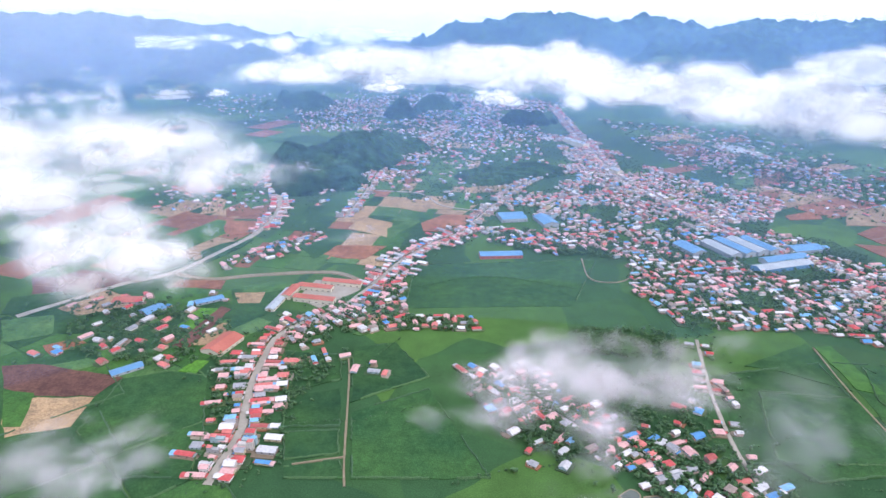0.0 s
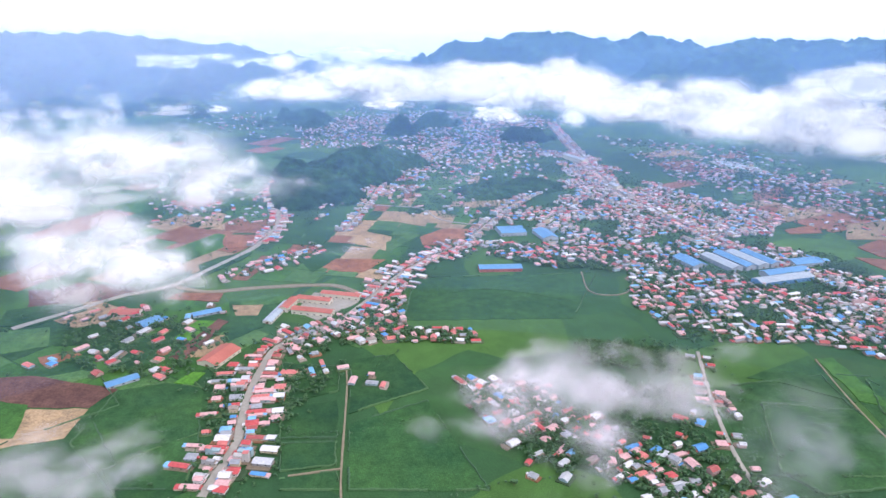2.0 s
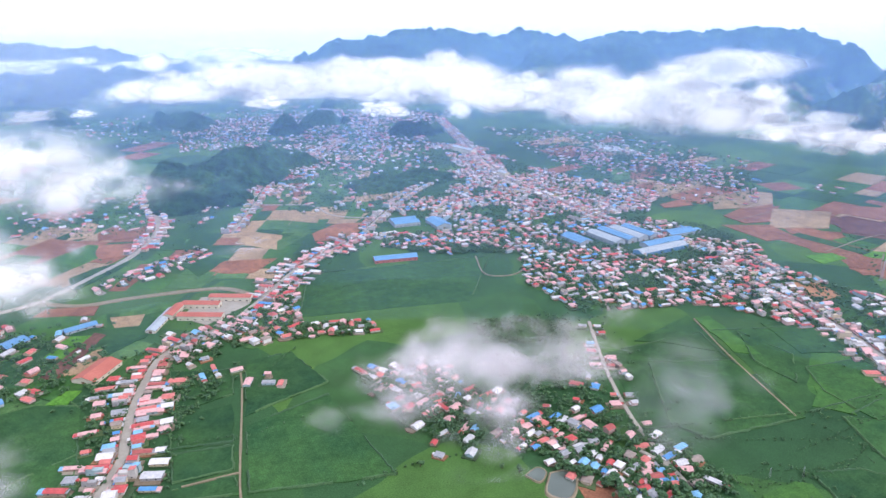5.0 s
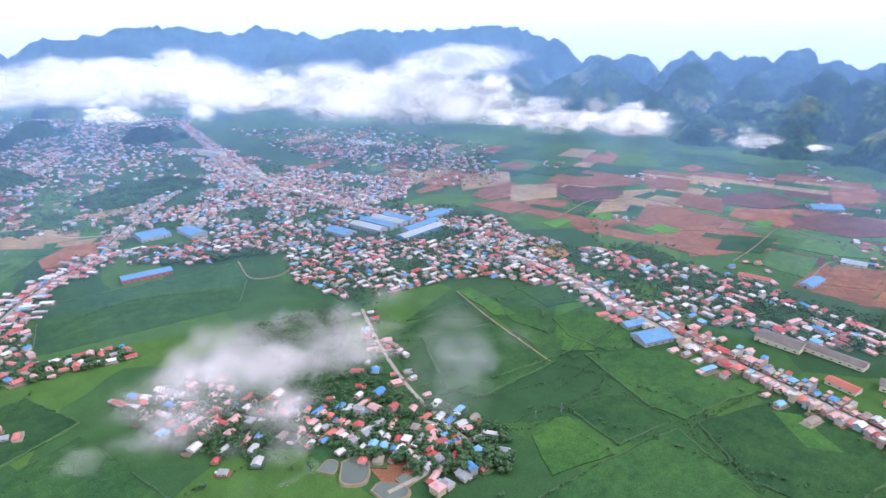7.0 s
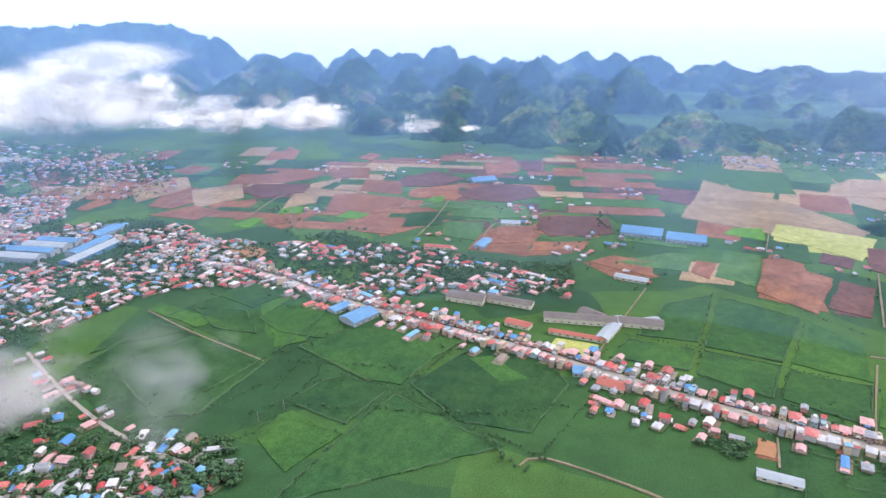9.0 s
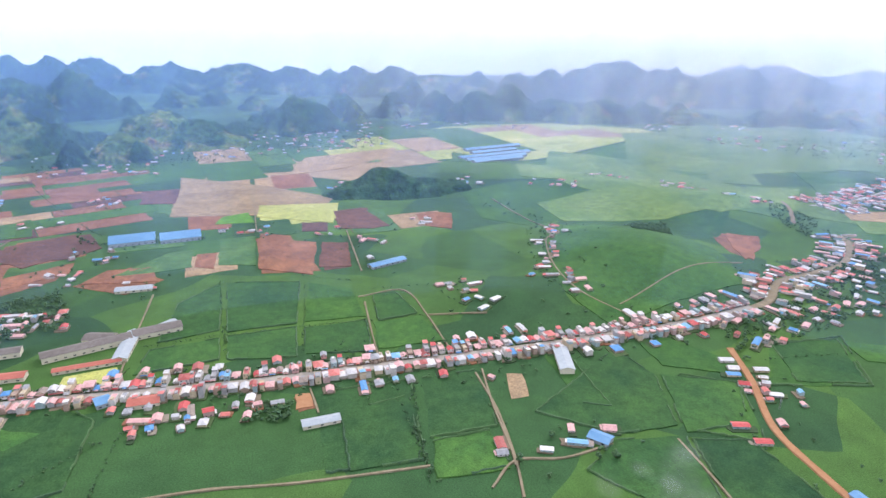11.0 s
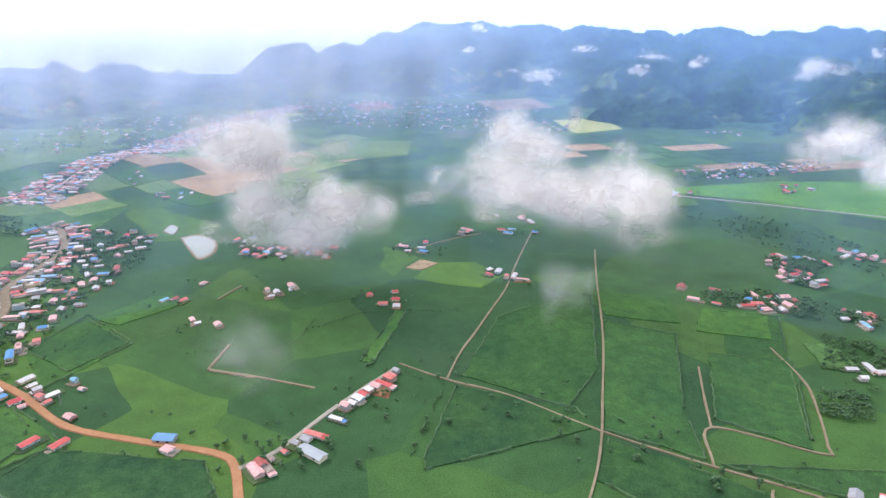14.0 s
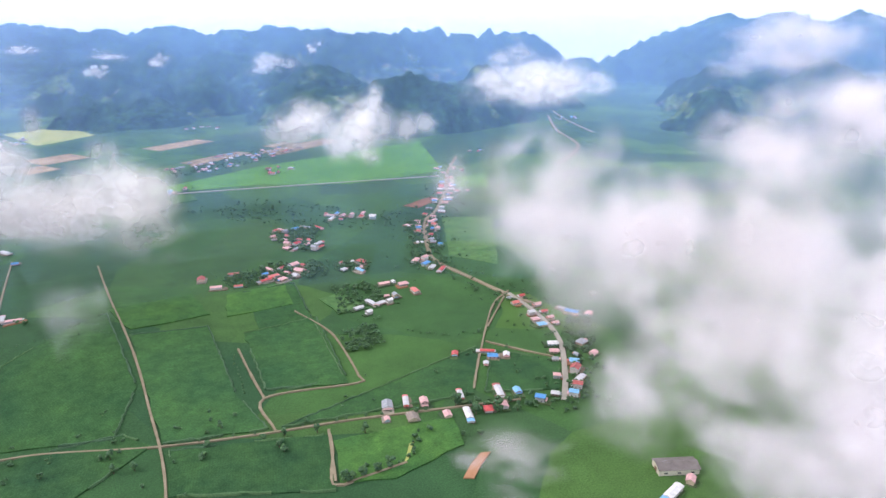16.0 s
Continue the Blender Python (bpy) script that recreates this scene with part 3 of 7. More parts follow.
def free_spot(x, y, gap):
    key = (int(x // 20), int(y // 20))
    for i in (-1, 0, 1):
        for j in (-1, 0, 1):
            for a, b, g in taken.get((key[0] + i, key[1] + j), ()):
                if (a - x) ** 2 + (b - y) ** 2 < (0.5 * (gap + g)) ** 2:
                    return False
    taken.setdefault(key, []).append((x, y, gap))
    return True


road_lines, road_cells = [], {}


def off_roads(x, y, gap):
    """Whether a point keeps clear of every road laid so far."""
    for line, w in road_lines[len(road_cells.setdefault("done", [])):]:
        road_cells["done"].append(1)
        for q in line:
            road_cells.setdefault((int(q.x // 24), int(q.y // 24)), []).append((q.x, q.y, w / 2))
    i, j = int(x // 24), int(y // 24)
    return all((qx - x) ** 2 + (qy - y) ** 2 > (gap + w) ** 2 for di in (-1, 0, 1) for dj in (-1, 0, 1) for qx, qy, w in road_cells.get((i + di, j + dj), ()))


rng = random.Random(11)


def row_of_houses(line, width, back, spacing, styles, chance=0.9, sides=(-1, 1), start=0.0, end=1.0, deep=1):
    """Houses along a road, their fronts to it."""
    run, k0, k1 = 0.0, int(start * (len(line) - 1)), int(end * (len(line) - 1))
    for k in range(k0 + 1, k1 + 1):
        step = line[k] - line[k - 1]
        run += step.length
        if run < spacing:
            continue
        run = 0.0
        ahead = step.normalized()
        side = Vector((-ahead.y, ahead.x, 0))
        for s in sides:
            for row in range(deep):
                if rng.random() > chance * (1 - 0.25 * row):
                    continue
                style = rng.choice(styles)
                q = line[k] + side * s * (width / 2 + back + STYLES[style][2] * 0.5 + row * 17 + rng.uniform(-1, 2.5)) + ahead * rng.uniform(-2, 2)
                if free_spot(q.x, q.y, STYLES[style][1] * (0.72 if width >= 8 else 0.84)):
                    turn = math.degrees(math.atan2(side.y * s, side.x * s)) - 90 + rng.uniform(-5, 5)
                    add_house(style, q.x, q.y, turn, rng.uniform(0.85, 1.22) if width >= 8 else rng.uniform(0.75, 1.05))


def inside(x, y, poly):
    hit = False
    for (ax, ay), (bx, by) in zip(poly, poly[1:] + poly[:1]):
        if (ay > y) != (by > y) and x < (bx - ax) * (y - ay) / (by - ay) + ax:
            hit = not hit
    return hit


def scatter(poly, gap, count):
    """Free points inside an outline."""
    xs, ys = [p[0] for p in poly], [p[1] for p in poly]
    for _ in range(count):
        x, y = rng.uniform(min(xs), max(xs)), rng.uniform(min(ys), max(ys))
        if inside(x, y, poly):
            yield x, y


def quarter(poly, count, styles, turn, gap=11.0):
    for x, y in scatter(poly, gap, count):
        style = rng.choice(styles)
        if noise.noise(Vector((x * 0.011, y * 0.011, 7.0))) < -0.20:
            continue
        if off_roads(x, y, 6) and free_spot(x, y, 0.98 * gap + (2.2 if STYLES[style][1] > 7 else 0)):
            add_house(style, x, y, turn + rng.choice((0, 90, 180, 270)) + rng.uniform(-12, 12), rng.uniform(0.7, 1.15))


def big_shed(name, label, x, y, w, d, h, turn, roof, wall=None, bays=1, category="shed"):
    """A long hall: walls, one or several ridged roofs side by side, a doorway and a strip of glazing."""
    base = new(name)
    base.matrix_basis = pose(x, y, ground_z(x, y) + 0.02, 0, 0, turn)
    bay = w / bays
    for k in range(bays):
        mid = -w / 2 + bay * (k + 0.5)
        v, f = gable_walls(bay - 0.02, d, h, 0.14 * bay)
        piece("wall", [(a + mid, b, c) for a, b, c in v], f, wall or M_CREAM, base)
        v, f = gable_roof(bay - 0.02, d, h, 0.15 * bay, 0.0 if bays > 1 else 0.8, 0.2)
        piece("roof", [(a + mid, b, c) for a, b, c in v], f, roof, base)
        v, f = box(mid - 2, -d / 2 - 0.08, 0, mid + 2, -d / 2 + 0.05, 3.4)
        piece("door", v, f, M_WOOD, base)
    for s in (-1, 1):
        n = max(2, int(d / 9))
        for k in range(n):
            yy = -d / 2 + d * (k + 0.5) / n
            v, f = box(s * w / 2 - 0.06, yy - 1.4, 1.4, s * w / 2 + 0.06, yy + 1.4, 2.7)
            piece("window", v, f, M_GLASS, base)
    return tagged(base, label, category)


# ---- trees ----
def clump(r, seed, sub=1):
    bm = bmesh.new()
    bmesh.ops.create_icosphere(bm, subdivisions=sub, radius=r)
    for v in bm.verts:
        v.co *= 1 + 0.45 * noise.noise(v.co * (1.3 / r) + Vector((seed * 7.1, seed, 0)))
        v.co.z *= 0.8
    verts, faces = [tuple(v.co) for v in bm.verts], [tuple(v.index for v in f.verts) for f in bm.faces]
    bm.free()
    return verts, faces


def tree_shape(seed, clumps, h, r, sub=1):
    pick = random.Random(seed)
    crown = []
    for k in range(clumps):
        a, q = pick.uniform(0, 6.28), r * math.sqrt(pick.random()) * 0.75
        v, f = clump(r * pick.uniform(0.32, 0.55), seed + k, sub)
        dx, dy, dz = q * math.cos(a), q * math.sin(a), h * pick.uniform(0.42, 0.92) - 0.25 * q
        crown.append(([(x + dx, y + dy, z + dz) for x, y, z in v], f))
    sides, rings = 6, [(0, 0.05), (0.35, 0.035), (0.7, 0.012)]
    tv = [(h * w * math.cos(6.2832 * k / sides) + 0.03 * h * math.sin(3 * t), h * w * math.sin(6.2832 * k / sides), h * t) for t, w in rings for k in range(sides)]
    tf = [(j * sides + k, j * sides + (k + 1) % sides, (j + 1) * sides + (k + 1) % sides, (j + 1) * sides + k) for j in range(2) for k in range(sides)]
    limbs = []
    for k in range(4):
        a = k * 1.6 + pick.random()
        ex, ey, ez = 0.6 * r * math.cos(a), 0.6 * r * math.sin(a), h * pick.uniform(0.55, 0.75)
        z = h * 0.3
        limbs.append(([(0.1, 0, z), (-0.08, 0.1, z), (-0.08, -0.1, z), (ex, ey, ez)], [(0, 1, 3), (1, 2, 3), (2, 0, 3)]))
    return joined((tv, tf), *limbs), joined(*crown)


TREES = [tree_shape(s, 13, 8.0 + (s % 3) * 1.5, 3.2 + 0.4 * (s % 2), 2) for s in range(1, 6)]
FAR_TREES = [tree_shape(20 + s, 4, 8.0, 3.4, 1) for s in range(6)]
tree_spots, first_tree = [], {}


def add_tree(x, y, scale=1.0):
    if off_roads(x, y, 1.0):
        tree_spots.append((x, y, scale))


def place_trees(limit):
    near = sorted(tree_spots, key=lambda q: q[0] ** 2 + q[1] ** 2)
    for k, (x, y, scale) in enumerate(near[:limit]):
        shape = k % len(TREES)
        m = pose(x, y, ground_z(x, y) - 0.1, 0, 0, rng.uniform(0, 360))
        if shape in first_tree:
            copy_thing(first_tree[shape], m @ Matrix.Diagonal((scale, scale, scale, 1)))
            continue
        base = new("tree")
        (tv, tf), (cv, cf) = TREES[shape]
        piece("trunk", tv, tf, M_TRUNK, base)
        piece("crown", cv, cf, M_LEAF, base)
        base.matrix_basis = m
        first_tree[shape] = tagged(base, "broad leafy tree with a dark green uneven crown", "tree", "trees between houses and plots")
    verts, faces = [], []
    shapes = [(np.array(c[0]), c[1]) for _, c in FAR_TREES]
    thin = [(np.array(c[0]), c[1]) for _, c in (tree_shape(40 + s, 2, 7.0, 4.2, 1) for s in range(6))]
    for x, y, scale in near[limit:]:
        v, f = (shapes if x * x + y * y < 1300 ** 2 else thin)[rng.randrange(6)]
        a, n = rng.uniform(0, 6.28), len(verts)
        c, s = math.cos(a) * scale, math.sin(a) * scale
        z0 = ground_z(x, y) - 1.2 * scale
        verts += np.stack([x + c * v[:, 0] - s * v[:, 1], y + s * v[:, 0] + c * v[:, 1], z0 + scale * v[:, 2]], 1).tolist()
        faces += [tuple(n + i for i in g) for g in f]
    tagged(new("trees", mesh_of("trees", verts, faces, [M_LEAF])), "scattered green trees and shrubs among roofs and plots", "trees", kind="stuff")


def hedge(points, spacing=7.0, size=0.6, jitter=2.5):
    for q in curve_through(points, spacing):
        if rng.random() < 0.85:
            add_tree(q.x + rng.uniform(-jitter, jitter), q.y + rng.uniform(-jitter, jitter), size * rng.uniform(0.6, 1.3))


hedge_lines = []


def hedgerows(name, label):
    """Low clipped and wild hedges between tea plots: lumpy ridges with gaps."""
    verts, faces = [], []
    for a, b in hedge_lines:
        a, b = Vector((*a, 0)), Vector((*b, 0))
        n = max(2, int((b - a).length / 5))
        side = Vector((a.y - b.y, b.x - a.x, 0)).normalized()
        before = False
        for k in range(n + 1):
            q = a.lerp(b, k / n)
            if noise.noise(q * 0.03) < -0.22 or not off_roads(q.x, q.y, 2.0):
                before = False
                continue
            w, h, z = rng.uniform(0.6, 1.4), rng.uniform(0.9, 1.9), ground_z(q.x, q.y)
            q = q + side * rng.uniform(-0.9, 0.9)
            verts += [(q.x - side.x * w, q.y - side.y * w, z + 0.2), (q.x - side.x * 0.4 * w, q.y - side.y * 0.4 * w, z + 0.8 + h), (q.x + side.x * 0.5 * w, q.y + side.y * 0.5 * w, z + 0.7 + h * 0.9), (q.x + side.x * w, q.y + side.y * w, z + 0.2)]
            if before:
                m = len(verts) - 8
                faces += [(m + i, m + i + 1, m + i + 5, m + i + 4) for i in range(3)]
            before = True
    return tagged(new(name, mesh_of(name, verts, faces, [M_LEAF], smooth=True)), label, "hedgerows", kind="stuff")


# ---- mist ----
def wisps(name, label, blobs, material, seed, near=1.0):
    """A cloud: many thin ragged drifts of droplets, one behind the other, ragged above and flatter below. blobs: x, y, z, half-length, half-height, half-depth, turn, count."""
    pick, verts, faces, soft = random.Random(seed), [], [], []
    for x, y, z, a, h, b, turn, count in blobs:
        x, y, z, a, h, b = near * x, near * y, 375 + near * (z - 375), near * a, near * h, near * b
        if near < 1:
            z, h = z + 14, 0.88 * h
        c, s = math.cos(radians(turn)), math.sin(radians(turn))
        for k in range(count):
            big = pick.random() < 0.45
            u, v, w = pick.gauss(0, 0.22 if big else 0.5), pick.uniform(-1, 1), pick.gauss(-0.12, 0.2) if big else pick.gauss(0.0, 0.42)
            q = Vector((x + a * u * c - b * v * s, y + a * u * s + b * v * c, z + h * w))
            d, e = (a * pick.uniform(0.6, 0.95), h * pick.uniform(0.65, 0.95)) if big else (a * pick.uniform(0.22, 0.5), h * pick.uniform(0.3, 0.6))
            tilt = Euler((radians(90 + pick.uniform(-22, 22)), 0, radians(turn + pick.uniform(-22, 22)))).to_matrix()
            n = len(verts)
            verts.append(tuple(q))
            soft.append(1.0)
            wide = [pick.uniform(0.75, 1.25) for _ in range(12)]
            for ring, value in ((0.33, 0.82), (0.66, 0.36), (1.0, 0.0)):
                for i in range(12):
                    r = ring * (1 - ring + ring * wide[i])
                    g = tilt @ Vector((d * r * math.cos(i * math.pi / 6), e * r * math.sin(i * math.pi / 6), 0))
                    verts.append(tuple(q + g))
                    soft.append(value)
            some = [(n, n + 1 + i, n + 1 + (i + 1) % 12) for i in range(12)]
            some += [(n + 1 + i + j, n + 13 + i + j, n + 13 + (i + 1) % 12 + j, n + 1 + (i + 1) % 12 + j) for j in (0, 12) for i in range(12)]
            inward = (tilt @ Vector((0, 0, 1))).dot(Vector((-q.x, -q.y, 350 - q.z))) > 0
            faces += some if inward else [f[::-1] for f in some]
    me = mesh_of(name, verts, faces, [material], smooth=True)
    me.normals_split_custom_set_from_vertices([tuple((sun_way + Vector((0, 0, 0.8))).normalized())] * len(verts))
    me.attributes.new("soft", "FLOAT", "POINT").data.foreach_set("value", soft)
    return tagged(new(name, me), label, "cloud", "low clouds over the valley", "stuff")


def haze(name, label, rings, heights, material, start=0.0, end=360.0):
    """Painted haze over the valley: upright thin tinted sheets, one behind the other, fading upwards and towards the
    ends of their arc.
    """
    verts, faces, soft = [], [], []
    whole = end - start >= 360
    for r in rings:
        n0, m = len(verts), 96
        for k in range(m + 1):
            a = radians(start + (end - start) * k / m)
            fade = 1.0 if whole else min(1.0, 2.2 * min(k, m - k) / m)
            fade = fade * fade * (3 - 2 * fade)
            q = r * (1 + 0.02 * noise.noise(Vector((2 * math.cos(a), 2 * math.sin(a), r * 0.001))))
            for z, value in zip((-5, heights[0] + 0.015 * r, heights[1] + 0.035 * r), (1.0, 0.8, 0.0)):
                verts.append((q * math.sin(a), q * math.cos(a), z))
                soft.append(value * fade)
        for k in range(m):
            a, b = n0 + 3 * k, n0 + 3 * k + 3
            faces += [(a, b, b + 1, a + 1), (a + 1, b + 1, b + 2, a + 2)]
    me = mesh_of(name, verts, faces, [material], smooth=True)
    me.normals_split_custom_set_from_vertices([(0, 0, 1)] * len(verts))
    me.attributes.new("soft", "FLOAT", "POINT").data.foreach_set("value", soft)
    return tagged(new(name, me), label, "haze", kind="stuff")

# ---- the land ----
build_ground()
NORTH_RANGE = [
    (-106, 4727, 225, 339), (129, 4622, 314, 391), (330, 4721, 344, 460), (538, 4821, 375, 530), (826, 4856, 378, 538), (1104, 4814, 343, 480), (1459, 4936, 376, 563), (1738, 4893, 332, 505),
    (1998, 4814, 290, 442), (2195, 4822, 346, 515), (2424, 4807, 375, 589), (2601, 4614, 346, 515), (2842, 4571, 356, 589), (3105, 4410, 375, 662), (325, 3710, 206, 246), (843, 3761, 187, 254),
    (1252, 3844, 202, 302), (1701, 3753, 196, 308), (2131, 3669, 191, 317), (2526, 3713, 222, 335),
]
hills("mountain_north", "long forested mountain range at the end of the valley", NORTH_RANGE, 19.0, 0.8)
NORTHWEST_RANGE = [
    (-3401, 4204, 320, 809), (-3119, 4416, 335, 809), (-2796, 4627, 336, 809), (-2493, 4796, 330, 662), (-2120, 4959, 301, 589), (-1687, 5031, 264, 515), (-1190, 5082, 214, 442), (-771, 5161, 203, 442),
    (-461, 5111, 179, 368), (-3247, 4139, 167, 636), (-2842, 4177, 183, 610), (-2535, 4205, 192, 593), (-2228, 4090, 160, 452), (-1963, 4044, 145, 380), (-1722, 4136, 149, 435), (-1445, 4162, 164, 428),
    (-1218, 4113, 155, 363), (-1031, 4060, 134, 300), (-992, 4934, 153, 426), (-661, 4973, 154, 424), (-1938, 3195, 49, 180), (-1397, 3238, 56, 170), (-1542, 3124, 50, 136),
]
hills("mountain_northwest", "pale distant mountain ridges beyond the town", NORTHWEST_RANGE, 19.0, 0.8)
NORTHEAST_KARST = [
    (1682, 3804, 284, 480), (2097, 3406, 240, 380), (2451, 3773, 301, 330), (2692, 3606, 262, 240), (2927, 3418, 276, 250), (3150, 3213, 220, 210), (3309, 3049, 178, 200), (3529, 2792, 192, 190),
    (3640, 2646, 226, 170), (3746, 2493, 180, 190), (3876, 2286, 243, 180), (3981, 2098, 176, 200), (4087, 1882, 140, 200), (4178, 1673, 134, 190), (4262, 1446, 168, 200), (4330, 1225, 188, 200), (4385, 1014, 195, 210),
]
NORTHEAST_FRONT = [
    (1850, 2480, 164, 190), (1987, 2247, 136, 170), (2154, 2088, 204, 190), (2369, 1841, 212, 180), (2513, 1638, 168, 160), (2634, 1436, 194, 160), (2718, 1270, 164, 150), (2777, 1136, 204, 150), (2845, 953, 150, 160),
    (2900, 770, 172, 160), (3180, 1900, 150, 200), (3300, 1500, 140, 190), (2500, 2500, 190, 240), (2060, 1741, 128, 150), (2130, 1458, 112, 130), (2226, 1249, 120, 130), (2268, 973, 128, 140), (1860, 1098, 84, 110),
    (1923, 792, 78, 100), (2131, 635, 90, 110), (1957, 413, 76, 90), (1869, 1374, 84, 110), (1879, 1619, 100, 140), (2048, 686, 70, 100),
]
hills("mountain_northeast", "dark green cone-shaped limestone hills", NORTHEAST_KARST + NORTHEAST_FRONT, 16.0, 0.8, spread=1.1, knob=0.7)
EAST_KARST = [
    (3868, 1535, 132, 163), (4270, 1359, 137, 182), (2196, 754, 88, 144), (1990, 844, 94, 136), (2398, -105, 126, 145), (2312, -62, 95, 98), (2728, -285, 103, 112), (2986, 77, 54, 62),
    (3224, 402, 73, 125), (3309, 267, 55, 103), (2154, 219, 64, 177), (2354, 105, 36, 91), (2223, 360, 84, 132), (2887, -605, 136, 126), (2656, -474, 96, 70), (2544, -336, 69, 67),
]
hills("mountain_east", "scattered limestone hills at the plain's edge", EAST_KARST, 16.0, 0.6, spread=1.0, knob=0.5)
SOUTHEAST_RANGE = [
    (2607, -676, 93, 119), (2530, -818, 105, 106), (2495, -951, 119, 129), (2420, -1117, 92, 129), (2348, -1262, 86, 107), (2273, -1404, 79, 95), (2208, -1526, 62, 87), (2161, -1633, 48, 87),
    (2112, -1795, 60, 111), (2055, -1958, 47, 92), (1995, -2116, 57, 104), (1934, -2378, 64, 123), (1850, -2561, 36, 126), (1752, -2754, 30, 117), (1706, -2952, 38, 122), (4305, 588, 124, 307),
    (4146, 420, 99, 215), (4103, 232, 97, 252), (3977, 40, 94, 205), (3945, -129, 113, 242), (3800, -317, 108, 178), (3797, -466, 143, 234),
]
SOUTHEAST_BACK = [
    (3698, -688, 135, 230), (3475, -879, 108, 185),
    (3329, -1082, 120, 214), (3192, -1219, 122, 142), (3135, -1385, 144, 210), (3034, -1530, 161, 175), (3055, -1741, 184, 281), (2895, -1850, 161, 177), (2906, -1998, 158, 250), (2755, -2211, 161, 250),
    (2636, -2487, 142, 256), (2500, -2713, 99, 226), (2392, -2964, 94, 233), (2268, -3246, 65, 243), (4240, 408, 110, 265), (4200, 190, 120, 297), (3515, -2860, 120, 209), (3444, -3035, 128, 212),
    (3222, -3572, 110, 222), (3136, -3787, 116, 227), (2871, -4043, 120, 265),
]
hills("mountain_southeast", "hazy limestone ridge beyond the tea land", SOUTHEAST_RANGE + SOUTHEAST_BACK, 17.0, 0.75, spread=1.1, knob=0.8)
SOUTH_RANGE = [
    (1466, -4734, 240, 289), (1161, -4801, 315, 354), (879, -5029, 369, 558), (545, -5013, 369, 551), (128, -4997, 345, 546), (-274, -4717, 344, 516), (-669, -4704, 321, 519), (-1063, -4694, 336, 526),
    (-1437, -4610, 317, 469), (-1747, -4604, 335, 479), (-2102, -4596, 306, 491), (176, -4079, 188, 446), (-161, -3888, 185, 425), (-463, -3653, 172, 358), (-754, -3553, 196, 397), (-1015, -3408, 209, 389),
    (-1132, -3013, 214, 240), (1729, -4310, 228, 302), (906, -3966, 171, 420), (1649, -3522, 46, 378), (1255, -4114, 112, 309), (1773, -3359, 37, 273), (-725, -2719, 131, 136),
]
hills("mountain_south", "high forested range above the southern villages", SOUTH_RANGE, 19.0, 0.8)
SOUTHWEST_RANGE = [
    (-979, -2313, 128, 175), (-1078, -2156, 146, 205), (-1064, -1846, 112, 150), (-1258, -1965, 158, 225), (-1206, -2010, 146, 165), (-1401, -1961, 146, 195), (-2186, -4083, 294, 392), (-2281, -3946, 308, 266),
    (-2505, -3978, 314, 306), (-2709, -3975, 320, 313), (-1206, -2652, 180, 225), (-2817, -3789, 302, 307), (-3047, -3784, 296, 316), (-3309, -3780, 296, 327), (-1625, -2058, 178, 175), (-1893, -2153, 182, 170),
    (-3847, -2867, 291, 352), (-4059, -2558, 389, 512), (-4239, -2249, 406, 512), (-4396, -1925, 421, 512), (-1950, -1253, 129, 112), (-2651, -1485, 157, 192), (-2767, -1257, 195, 240), (-2224, -899, 157, 192),
    (-2562, -1633, 153, 176),
]
hills("mountain_southwest", "wooded limestone hills and a high ridge behind", SOUTHWEST_RANGE, 19.0, 0.8, knob=0.6)
hills("wooded_hill", "long wooded hill between the town and the road", [(-283, 1776, 72, 120), (-336, 1616, 54, 96), (-208, 1904, 64, 96), (-344, 1488, 35, 64)], 7.0, 0.35, "hill", 1.4)
hills("wooded_hill", "small dark wooded hill in the town", [(269, 2453, 50, 80), (320, 2432, 42, 70)], 8.0, 0.35, "hill", 1.0)
hills("wooded_hill", "steep wooded rock hill beyond the town", [(-194, 2570, 70, 80), (-64, 2784, 60, 90)], 8.0, 0.5, "hill", 1.0)
hills("wooded_hill", "bare-flanked wooded hill at the town's edge", [(-642, 2874, 64, 112)], 8.0, 0.4, "hill", 1.4)
hills("wooded_hill", "low wooded knoll among houses", [(96, 1600, 26, 72), (224, 1664, 26, 64)], 7.0, 0.25, "hill", 1.4)
hills("wooded_hill", "small wooded hill rising from the fields", [(1370, -237, 54, 67), (1360, -320, 29, 58), (1360, -152, 22, 45)], 7.0, 0.35, "hill", 1.4)
hills("wooded_hill", "dark wooded hill before the southern range", [(-459, -2520, 88, 128), (-320, -2560, 72, 112)], 7.0, 0.4, "hill", 1.4)


# ---- plots ----
field("dark freshly turned plot", [(-504, 639), (-391, 642), (-403, 583), (-459, 568)], M_DARKSOIL)
field("pale tan harvested plot", [(-460, 571), (-402, 581), (-404, 535), (-432, 526)], M_TAN)
field("bright green rice field", [(-374, 766), (-374, 814), (-328, 832), (-330, 770)], M_RICE)
field("dark freshly turned plot", [(-349, 750), (-331, 828), (-311, 828), (-326, 727)], M_DARKSOIL)
field("red-brown tilled plot", [(-213, 1020), (-214, 1083), (-124, 1093), (-136, 1016)], M_TILLED)
field("red-brown tilled plot", [(-461, 1233), (-463, 1313), (-394, 1323), (-388, 1234)], M_TILLED)
field("red-brown tilled plot", [(-431, 1142), (-443, 1211), (-376, 1212), (-373, 1143)], M_TILLED)
field("dark freshly turned plot", [(-623, 863), (-552, 885), (-593, 928), (-662, 927)], M_DARKSOIL)
field("pale tan harvested plot", [(-47, 1289), (-24, 1377), (64, 1356), (24, 1271)], M_TAN)
field("pale tan harvested plot", [(-165, 1287), (-153, 1411), (-50, 1400), (-71, 1289)], M_TAN)
